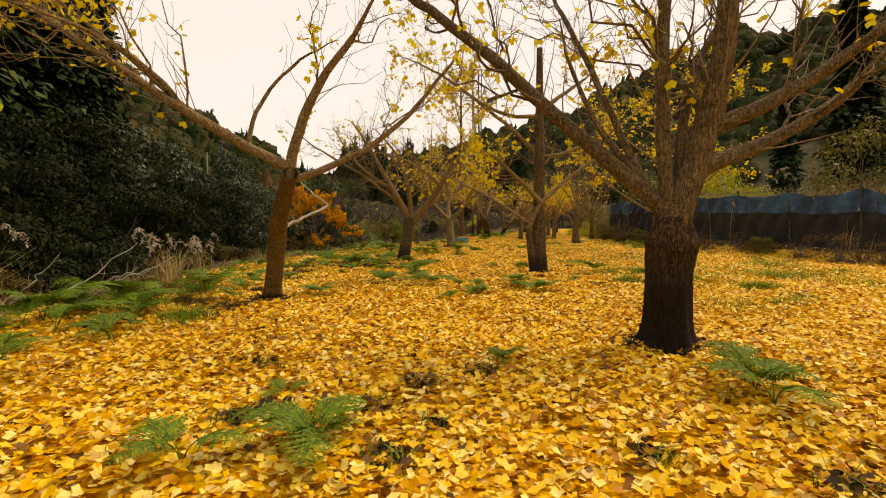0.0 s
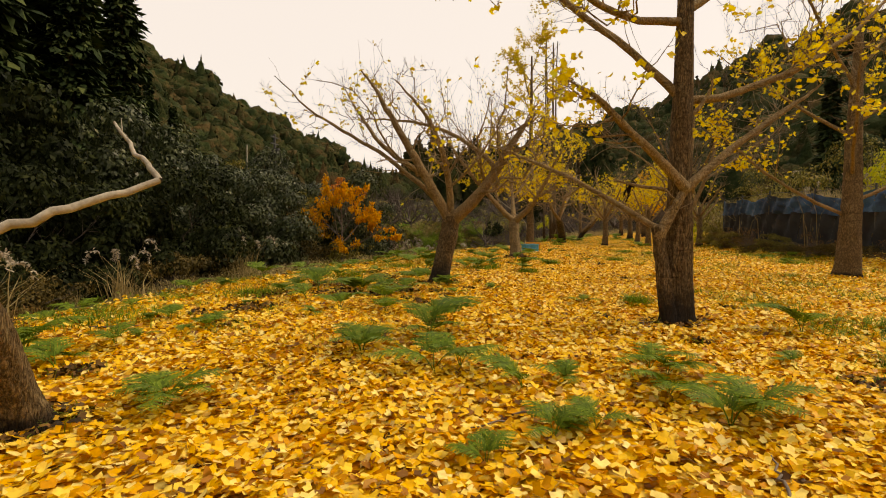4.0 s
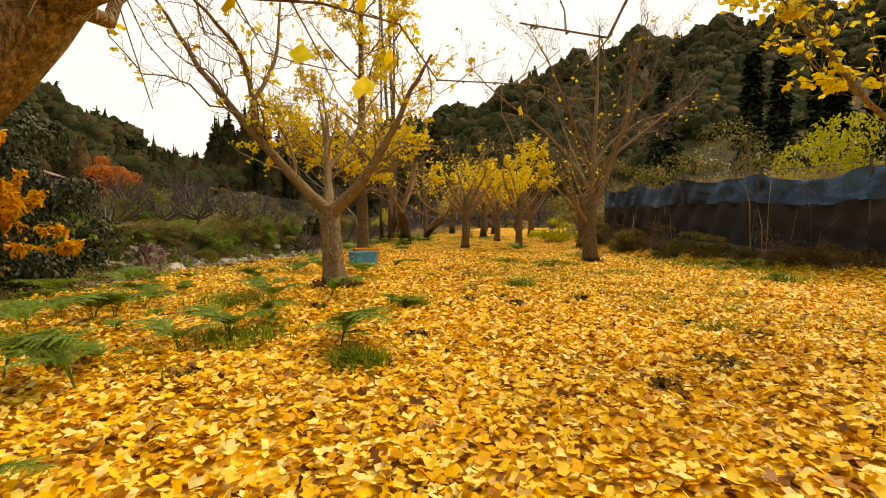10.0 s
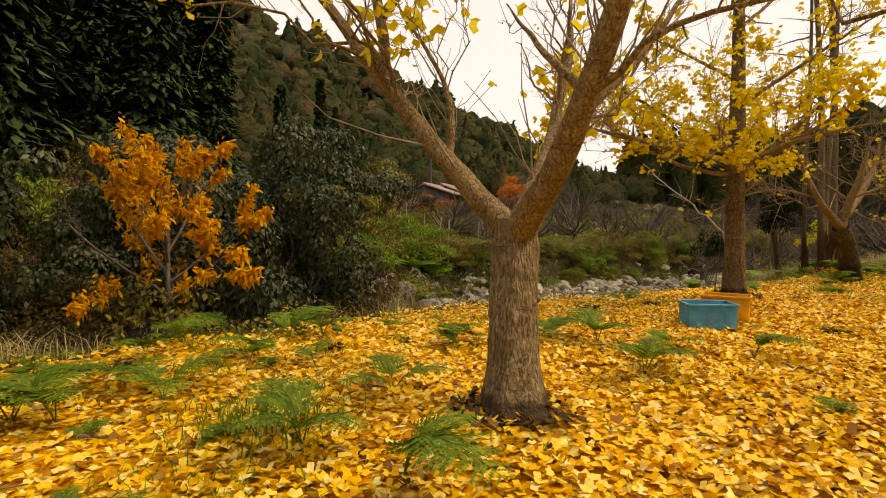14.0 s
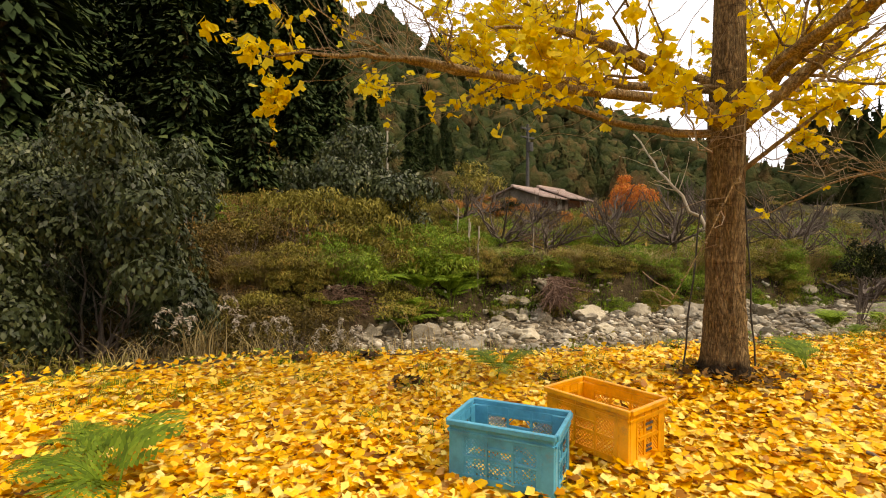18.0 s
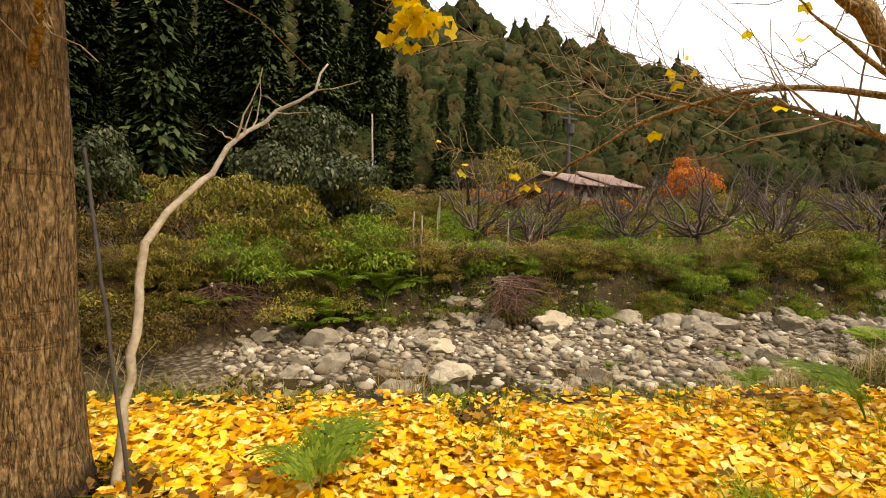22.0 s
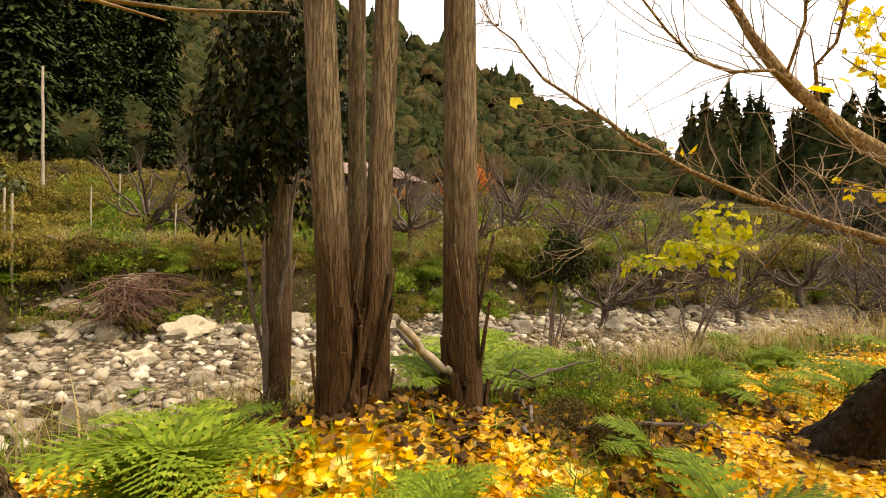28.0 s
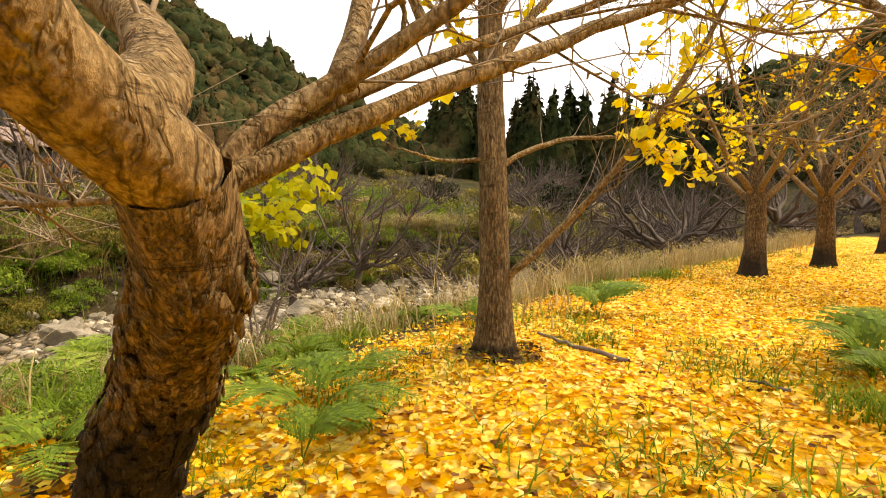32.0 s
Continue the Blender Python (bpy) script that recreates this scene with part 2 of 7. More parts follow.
M_CONBARK = bark_material("stringy_conifer_bark", (0.21, 0.16, 0.1), (0.3, 0.24, 0.155), (0.085, 0.045, 0.02), 44.0, 0.45, 1.7, (0.2, 0.2, 0.11), 0.2)
M_DEAD = plain("bleached_dead_wood", [(0.3, (0.3, 0.25, 0.18)), (0.7, (0.55, 0.49, 0.4))], 8.0, 0.8, 0.4)
M_ROCK = plain("grey_river_stone", [(0.25, (0.12, 0.095, 0.06)), (0.5, (0.29, 0.25, 0.18)), (0.75, (0.48, 0.43, 0.33))], 2.2, 0.8, 0.7, 0.03, None, 24.0)
M_PALEROCK = plain("pale_sandy_boulder", [(0.25, (0.36, 0.3, 0.2)), (0.7, (0.62, 0.55, 0.41))], 2.0, 0.8, 0.6, 0.03, None, 24.0)


def ground_material():
    """Leaf-strewn soil, bank grass and stream gravel, mixed by where the ground is which."""
    m = bpy.data.materials.new("orchard_ground")
    t, b = nodes_of(m)
    co = t.nodes.new("ShaderNodeTexCoord")

    def zone(name):
        a = t.nodes.new("ShaderNodeAttribute")
        a.attribute_name = name
        return a.outputs["Fac"]

    vo = t.nodes.new("ShaderNodeTexVoronoi")
    vo.inputs["Scale"].default_value = 15.0
    t.links.new(co.outputs["Object"], vo.inputs[0])
    sep = t.nodes.new("ShaderNodeSeparateColor")
    t.links.new(vo.outputs["Color"], sep.inputs[0])
    leaf = ramp(t, sep.outputs[0], GOLD)
    gap = ramp(t, vo.outputs["Distance"], [(0.25, (1, 1, 1)), (0.75, (0.45, 0.34, 0.2))])
    leaf = mixed(t, leaf, gap, 0.85, "MULTIPLY")
    leaf = mixed(t, leaf, (0.09, 0.06, 0.025), ramp(t, noise_tex(t, 1.1, 5, 0.7), [(0.6, (0, 0, 0)), (0.8, (0.75, 0.75, 0.75))]))
    soil = ramp(t, noise_tex(t, 1.7, 6, 0.7), [(0.3, (0.016, 0.011, 0.006)), (0.5, (0.05, 0.036, 0.018)), (0.7, (0.11, 0.08, 0.042))])
    hill = ramp(t, noise_tex(t, 0.4, 10, 0.8), [(0.36, (0.008, 0.011, 0.004)), (0.5, (0.03, 0.03, 0.01)), (0.6, (0.07, 0.055, 0.02)), (0.7, (0.11, 0.07, 0.026))])
    gravel = t.nodes.new("ShaderNodeTexVoronoi")
    gravel.inputs["Scale"].default_value = 9.0
    t.links.new(co.outputs["Object"], gravel.inputs[0])
    gs = t.nodes.new("ShaderNodeSeparateColor")
    t.links.new(gravel.outputs["Color"], gs.inputs[0])
    stone = ramp(t, gs.outputs[0], [(0, (0.07, 0.055, 0.035)), (0.5, (0.19, 0.155, 0.11)), (1, (0.36, 0.32, 0.25))])
    stone = mixed(t, stone, ramp(t, gravel.outputs["Distance"], [(0.3, (1, 1, 1)), (0.7, (0.25, 0.22, 0.18))]), 0.9, "MULTIPLY")
    edge = t.nodes.new("ShaderNodeMath")
    edge.operation = "MULTIPLY_ADD"
    t.links.new(noise_tex(t, 2.5, 6, 0.7), edge.inputs[0])
    edge.inputs[1].default_value = 1.0
    sub = t.nodes.new("ShaderNodeMath")
    sub.operation = "SUBTRACT"
    t.links.new(zone("leafy"), sub.inputs[0])
    sub.inputs[1].default_value = 0.5
    t.links.new(sub.outputs[0], edge.inputs[2])
    fac = ramp(t, edge.outputs[0], [(0.46, (0, 0, 0)), (0.56, (1, 1, 1))])
    col = mixed(t, soil, hill, zone("hill"))
    col = mixed(t, col, stone, zone("gravel"))
    col = mixed(t, col, leaf, fac)
    t.links.new(col, b.inputs["Base Color"])
    b.inputs["Roughness"].default_value = 0.85
    b.inputs["Specular IOR Level"].default_value = 0.1
    bump(t, b, mixed(t, vo.outputs["Distance"], gravel.outputs["Distance"], zone("gravel")), 0.8, 0.03)
    return m


M_GROUND = ground_material()


# ---- mesh helpers ----
def fast(name, verts, faces, mat, parent=None, label="", smooth=False):
    """One mesh object from arrays: verts (n, 3), faces (m, k), all faces with k corners."""
    me = bpy.data.meshes.new(name)
    verts, faces = np.asarray(verts, np.float32), np.asarray(faces, np.int32)
    k = faces.shape[1]
    me.vertices.add(len(verts))
    me.vertices.foreach_set("co", verts.ravel())
    me.loops.add(faces.size)
    me.loops.foreach_set("vertex_index", faces.ravel())
    me.polygons.add(len(faces))
    me.polygons.foreach_set("loop_start", np.arange(0, faces.size, k, dtype=np.int32))
    if smooth:
        me.polygons.foreach_set("use_smooth", np.ones(len(faces), bool))
    me.update(calc_edges=True)
    me.materials.append(mat)
    ob = new(name, me)
    if parent:
        ob.parent = parent
    if label:
        ob["label"] = label
    return ob


def part(name, bm, mat, parent=None, label="", smooth=False):
    """Links a bmesh as one mesh object under a thing or a part."""
    me = bpy.data.meshes.new(name)
    for f in bm.faces:
        f.smooth = smooth
    bm.to_mesh(me)
    bm.free()
    me.materials.append(mat)
    ob = new(name, me)
    if parent:
        ob.parent = parent
    if label:
        ob["label"] = label
    return ob


def empty(name, x, y, z, rz=0.0):
    ob = new(name)
    ob.matrix_basis = pose(x, y, z, 0, 0, rz)
    return ob


def box(bm, x0, x1, y0, y1, z0, z1, bevel=0.0):
    made = bmesh.ops.create_cube(bm, size=1.0, matrix=Matrix.Translation(((x0 + x1) / 2, (y0 + y1) / 2, (z0 + z1) / 2)) @ Matrix.Diagonal((x1 - x0, y1 - y0, z1 - z0, 1)))
    if bevel:
        edges = list({e for v in made["verts"] for e in v.link_edges})
        bmesh.ops.bevel(bm, geom=edges, offset=bevel, segments=1, affect="EDGES")


def unit(v):
    return v / np.maximum(np.linalg.norm(v, axis=-1, keepdims=True), 1e-9)


def tubes(P, R, k):
    """Tubes along polylines P (N, n, 3) with radii R (N, n): vertices and quads."""
    P, R = np.asarray(P, float), np.asarray(R, float)
    N, n = R.shape
    T = unit(np.gradient(P, axis=1))
    ref = np.where(np.abs(T[:, :1, 2:3]) > 0.9, np.array([1.0, 0, 0]), np.array([0, 0, 1.0]))
    U = unit(np.cross(T, np.broadcast_to(ref, T.shape)))
    V = np.cross(T, U)
    a = np.arange(k) * 2 * np.pi / k
    ring = P[:, :, None] + R[:, :, None, None] * (np.cos(a)[:, None] * U[:, :, None] + np.sin(a)[:, None] * V[:, :, None])
    idx = np.arange(N * n * k).reshape(N, n, k)
    nx = np.roll(idx, -1, axis=2)
    F = np.stack([idx[:, :-1], nx[:, :-1], nx[:, 1:], idx[:, 1:]], -1).reshape(-1, 4)
    return ring.reshape(-1, 3), F


def join(chunks):
    V, F, o = [], [], 0
    for v, f in chunks:
        V.append(v)
        F.append(f + o)
        o += len(v)
    return np.concatenate(V), np.concatenate(F)


FAN = np.array([[0, 0, 0], [-0.66, 0.42, 0.12], [-0.42, 0.95, 0.07], [0.02, 0.72, -0.03], [0.38, 0.98, 0.05], [0.64, 0.5, 0.1]])
OVAL = np.array([[0, 0, 0], [-0.2, 0.35, 0.05], [-0.16, 0.7, 0.05], [0, 1.0, -0.06], [0.16, 0.7, 0.05], [0.2, 0.35, 0.05]])
SLIP = np.array([[0, 0, 0], [-0.24, 0.5, 0.06], [0, 1.0, -0.06], [0.24, 0.5, 0.06]])
SPRIG = np.array([[0, 0, 0], [-0.13, 0.45, 0.05], [0, 1.0, -0.1], [0.13, 0.45, 0.05]])
TUFT = np.array([[0, 0, 0], [-0.5, 0.55, 0.1], [0.05, 1.0, -0.1], [0.45, 0.4, 0.1]])


def leaves(rng, pos, size, shape=FAN, tilt=1.0, droop=0.0, yaw=None):
    """Two-quad leaves at pos, turned at random; tilt 0 lies flat, 1 stands any way; droop hangs the tips."""
    n = len(pos)
    yaw = rng.uniform(0, 2 * np.pi, n) if yaw is None else yaw
    pitch = rng.normal(0, 0.9, n) * tilt - droop
    roll = rng.normal(0, 0.8, n) * tilt
    cy, sy, cp, sp, cr, sr = np.cos(yaw), np.sin(yaw), np.cos(pitch), np.sin(pitch), np.cos(roll), np.sin(roll)
    s = np.asarray(size) * rng.uniform(0.65, 1.25, n)
    L = shape[None] * s[:, None, None]
    L = L * np.stack([np.ones(n), np.ones(n), rng.uniform(-1.5, 3.0, n)], -1)[:, None]
    x, y, z = L[..., 0], L[..., 1], L[..., 2]
    x, z = x * cr[:, None] + z * sr[:, None], -x * sr[:, None] + z * cr[:, None]
    y, z = y * cp[:, None] - z * sp[:, None], y * sp[:, None] + z * cp[:, None]
    x, y = x * cy[:, None] - y * sy[:, None], x * sy[:, None] + y * cy[:, None]
    V = np.stack([x, y, z], -1) + pos[:, None]
    if len(shape) == 4:
        return V.reshape(-1, 3), np.arange(n * 4).reshape(-1, 4)
    i = np.arange(n)[:, None] * 6
    F = np.concatenate([i + np.array([[0, 1, 2, 3]]), i + np.array([[0, 3, 4, 5]])], 1).reshape(-1, 4)
    return V.reshape(-1, 3), F


def facing(rng, pos, normal, size, shape, loose=0.45):
    """Leaves that lie over a crown's skin: each faces outward, more or less, its tip hanging down."""
    n = len(pos)
    N = unit(unit(normal) + rng.normal(0, loose, (n, 3)))
    T = unit(np.cross(np.cross(N, np.array([0.0, 0.0, -1.0])) + rng.normal(0, 0.5, (n, 3)), N))
    S = np.cross(T, N)
    L = shape[None] * (np.asarray(size) * rng.uniform(0.6, 1.3, n))[:, None, None]
    V = pos[:, None] + L[..., :1] * S[:, None] + L[..., 1:2] * T[:, None] + L[..., 2:] * N[:, None]
    k = len(shape)
    if k == 4:
        return V.reshape(-1, 3), np.arange(n * 4).reshape(-1, 4)
    i = np.arange(n)[:, None] * 6
    return V.reshape(-1, 3), np.concatenate([i + np.array([[0, 1, 2, 3]]), i + np.array([[0, 3, 4, 5]])], 1).reshape(-1, 4)


def blades(rng, pos, height, width, lean=0.5, bend=0.6):
    """Grass blades: two bent quads each, narrowing upward."""
    n = len(pos)
    a = rng.uniform(0, 2 * np.pi, n)
    h = np.asarray(height) * rng.uniform(0.5, 1.2, n)
    ln = rng.uniform(0.1, 1.0, n) * lean * h
    d = np.stack([np.cos(a), np.sin(a), np.zeros(n)], -1)
    w = np.stack([-np.sin(a), np.cos(a), np.zeros(n)], -1) * (np.asarray(width) * rng.uniform(0.6, 1.2, n))[:, None]
    up = np.array([0, 0, 1.0])
    mid = pos + d * (ln * 0.35)[:, None] + up * (h * 0.62)[:, None]
    tip = pos + d * (ln * (1 + bend))[:, None] + up * h[:, None]
    V = np.stack([pos - w / 2, pos + w / 2, mid - w * 0.4, mid + w * 0.4, tip - w * 0.08, tip + w * 0.08], 1)
    i = np.arange(n)[:, None] * 6
    F = np.concatenate([i + np.array([[0, 1, 3, 2]]), i + np.array([[2, 3, 5, 4]])], 1).reshape(-1, 4)
    return V.reshape(-1, 3), F


# ---- the lie of the land ----
EDGE_Y = [-40, 0, 7, 13, 16.5, 19.5, 21.5, 24.5, 27, 29.7, 32.3, 34, 36, 38.5, 41.5, 45.5, 50, 60, 90]
EDGE_X = [-6, -6, -5.8, -5.6, -4.9, -4.0, -3.4, -2.7, -1.0, 0.3, 1.5, 1.9, 2.6, 3.4, 4.6, 6.3, 8.5, 13, 26]


def smooth(a, b, v):
    q = np.clip((np.asarray(v, float) - a) / (b - a), 0, 1)
    return q * q * (3 - 2 * q)


def wave(x, y, f, s=0.0):
    return np.sin(f * x + 1.3 + s) * np.cos(f * 0.83 * y + s * 1.7) + 0.5 * np.sin(f * 2.1 * y + 0.7 * x * f + s)


BEAR = [-180, -110, -80, -50, -34, -28, -24, -20, -15, -12, -9, -6, 0, 5, 8, 11, 14, 17, 20, 22, 28, 35, 40, 44, 51, 57, 65, 80, 110, 180]
RISE = [12, 14, 16, 18.5, 17.8, 16.8, 16, 14.2, 12.2, 11.4, 10.6, 9.8, 8.5, 6.5, 4, 2, 2.4, 4.2, 6.2, 7.6, 10.6, 13.6, 16, 17.6, 20, 22, 23.5, 25.5, 22, 12]


def left_of_edge(x, y):
    return np.interp(y, EDGE_Y, EDGE_X) - x


def far_bank(y):
    """How far beyond the orchard's edge the stream's far bank rises."""
    return np.interp(y, [20, 26, 29, 32], [5.0, 6.6, 8.0, 9.9])


def height(x, y):
    """Height of the ground: a flat orchard, a stream to its left, hills all round."""
    x, y = np.asarray(x, float), np.asarray(y, float)
    d = left_of_edge(x, y)
    depth = 0.5 + 0.8 * smooth(21, 29, y)
    z = 0.018 * wave(x, y, 1.9) + 0.012 * wave(x, y, 4.3, 2.0)
    z = z - depth * smooth(-0.4, 3.2, d) + 0.07 * wave(x, y, 1.1, 4.0) * smooth(1, 4, d)
    far = far_bank(y)
    z = z + (depth + 0.1) * smooth(far, far + 0.9 + 0.3 * wave(x, y, 0.8, 6.0), d)
    slope = 0.17 + 0.16 * smooth(32, 22, y)
    z = z + slope * np.clip(d - far - 1.6, 0, 40)
    right = x - np.interp(y, [-30, 5, 14, 21, 25, 30, 40, 60], [14, 13, 11.5, 10.0, 9.2, 9.5, 13, 24])
    z = z + 0.5 * smooth(-1.2, 0.8, right) + 0.1 * np.clip(right - 1, 0, 30)
    dx, dy = x - 2.0, y - 22.0
    r = np.hypot(dx, dy) + 1e-6
    b = np.degrees(np.arctan2(-dx, dy))
    rise = np.tan(np.radians(np.interp(b, BEAR, RISE)))
    start = np.interp(b, [-180, -40, -10, 11, 25, 45, 70, 110, 180], [60, 38, 60, 120, 70, 46, 36, 36, 60])
    m = 190.0 * rise * np.clip((r - start) / (190.0 - start), 0, 1) ** 1.15
    m = m * (1 + 0.045 * np.sin(b * 0.9) + 0.03 * np.sin(b * 2.3 + 1)) * (1 - 0.35 * smooth(210, 600, r))
    for mx, my, mh, mw in ((2.7, 34.05, 0.25, 0.6), (0.38, 20.5, 0.1, 0.35), (1.0, 27.1, 0.15, 0.5)):
        z = z + mh * np.exp(-((x - mx) ** 2 + (y - my) ** 2) / mw)
    return np.maximum(z, m * smooth(30, 70, r) + z * (1 - smooth(45, 90, r)))


def axis(a, b, fine, far):
    core = np.arange(a, b + 1e-6, fine)
    g = 1.16 ** np.arange(1, 60) * fine
    out = np.cumsum(g)
    out = out[out < far]
    return np.concatenate([(a - out)[::-1], core, b + out])


gx, gy = axis(-13, 13, 0.3, 700), axis(-3, 50, 0.3, 750)
GX, GY = np.meshgrid(gx, gy)
GZ = height(GX, GY)
nx_, ny_ = len(gx), len(gy)
ii = np.arange(nx_ * ny_).reshape(ny_, nx_)
quads = np.stack([ii[:-1, :-1], ii[:-1, 1:], ii[1:, 1:], ii[1:, :-1]], -1).reshape(-1, 4)
ground = fast("ground", np.stack([GX, GY, GZ], -1).reshape(-1, 3), quads, M_GROUND, smooth=True)
tagged(ground, "orchard ground under yellow leaves with a stony stream bed", "ground", kind="structure")
GD = left_of_edge(GX, GY)


def leaf_cover(x, y):
    d = left_of_edge(x, y)
    right = x - np.interp(y, [-30, 5, 14, 21, 25, 30, 40, 60], [14, 13, 11.5, 10.0, 9.2, 9.5, 13, 24])
    c = smooth(0.5, -0.5, d) * smooth(0.4, -1.0, right) * smooth(66, 56, y) * smooth(-22, -14, y)
    low = smooth(0.3, -1.0 + 0.6 * wave(x, y, 1.3, 5.0), d) * 0.55 + 0.45
    return c * low


for key, vals in (("leafy", leaf_cover(GX, GY)), ("gravel", smooth(2.2, 3.2, GD) * smooth(0.15, -0.25, GD - far_bank(GY)) * smooth(27.5, 31, GY + 0.35 * GD) * smooth(60, 50, GY)), ("hill", smooth(26, 60, np.hypot(GX - 2, GY - 22)))):
    at_ = ground.data.attributes.new(key, "FLOAT", "POINT")
    at_.data.foreach_set("value", np.asarray(vals, np.float32).ravel())


# ---- trees ----
def heading(az, el):
    az, el = np.radians(az), np.radians(el)
    return np.stack([np.cos(az) * np.cos(el), np.sin(az) * np.cos(el), np.sin(el)], -1)


def limb_line(rng, start, az, el, length, daz, dele, n=12, wob=4.0):
    """A limb's centre line: its heading turns by daz and dele along the way, with some wobble."""
    s = (np.arange(n - 1) + 0.5) / (n - 1)
    d = heading(az + daz * s + rng.normal(0, wob, n - 1), el + dele * s + rng.normal(0, wob, n - 1))
    return np.concatenate([[start], start + np.cumsum(d * length / (n - 1), 0)])


def side_shoots(rng, lines, radii, per_metre, length, ratio, n, first=0.2, upward=0.25, spread=(35, 70), rmin=0.003, kink=0.0):
    """Shoots off a batch of lines (N, m, 3): their own lines (K, n, 3) and radii (K, n)."""
    P, R, m = np.asarray(lines), np.asarray(radii), np.asarray(lines).shape[1]
    L = np.linalg.norm(np.diff(P, axis=1), axis=-1).sum(1)
    counts = np.maximum(1, rng.poisson(L * per_metre))
    who = np.repeat(np.arange(len(P)), counts)
    s = rng.uniform(first, 1.0, len(who)) ** 0.9
    f = s * (m - 1)
    i = np.minimum(f.astype(int), m - 2)
    w = (f - i)[:, None]
    o = P[who, i] * (1 - w) + P[who, i + 1] * w
    t = unit(P[who, i + 1] - P[who, i])
    side = unit(np.cross(t, rng.normal(0, 1, t.shape)))
    side = unit(side + np.array([0, 0, upward]))
    a = np.radians(rng.uniform(*spread, len(who)))[:, None]
    d = unit(t * np.cos(a) + side * np.sin(a))
    ln = length * rng.uniform(0.35, 1.0, len(who)) * (1.15 - 0.7 * s) * np.clip(L[who] / 2.0, 0.35, 1.2)
    k = np.linspace(0, 1, n)
    drift = rng.normal(0, 0.12, (len(who), 3)) + np.array([0, 0, 0.12])
    Q = o[:, None] + (d[:, None] * k[None, :, None] + drift[:, None] * (k ** 2)[None, :, None]) * ln[:, None, None]
    Q = Q + rng.normal(0, 0.018, Q.shape) * (k > 0)[None, :, None] * ln[:, None, None]
    if kink:
        Q = Q + np.cumsum(rng.normal(0, kink, Q.shape) * (k > 0)[None, :, None], 1) * ln[:, None, None]
    r0 = np.maximum((R[who, i] * (1 - w[:, 0]) + R[who, i + 1] * w[:, 0]) * ratio, rmin)
    return Q, np.maximum(r0[:, None] * (1 - 0.75 * k)[None], rmin * 0.6)


def bark_plates(rng, line, radius, low, high, n):
    """Curled plates of bark that stand off a trunk between two heights."""
    rows = np.where((line[:, 2] > low) & (line[:, 2] < high))[0]
    i = rng.choice(rows[rows < len(line) - 1], n)
    axis_ = unit(line[i + 1] - line[i])
    a = rng.uniform(0, 2 * np.pi, n)
    side = unit(np.cross(axis_, np.array([0.3, 0.2, 1.0]) + 0 * axis_))
    over = np.cross(axis_, side)
    out = side * np.cos(a)[:, None] + over * np.sin(a)[:, None]
    tang = np.cross(axis_, out)
    c = line[i] + out * (radius[i] * rng.uniform(0.97, 1.03, n))[:, None]
    L, W, up = rng.uniform(0.012, 0.04, n)[:, None], rng.uniform(0.006, 0.016, n)[:, None], rng.uniform(0.002, 0.014, n)[:, None]
    t = 0.003
    top = [c + axis_ * L + tang * W * 0.7 + out * 0.001, c + axis_ * L * 1.1 - tang * W * 0.6 + out * 0.001, c - tang * W + out * up * 0.5, c - axis_ * L - tang * W * 0.5 + out * up, c - axis_ * L * 0.9 + tang * W * 0.7 + out * up, c + tang * W * 1.1 + out * up * 0.4]
    V = np.stack(top + [p + out * t for p in top], 1).reshape(-1, 3)
    k = np.arange(n)[:, None] * 12
    quads = [(6, 7, 8, 11), (8, 9, 10, 11), (0, 1, 7, 6), (1, 2, 8, 7), (2, 3, 9, 8), (3, 4, 10, 9), (4, 5, 11, 10), (5, 0, 6, 11)]
    return V, np.concatenate([k + np.array([q]) for q in quads])


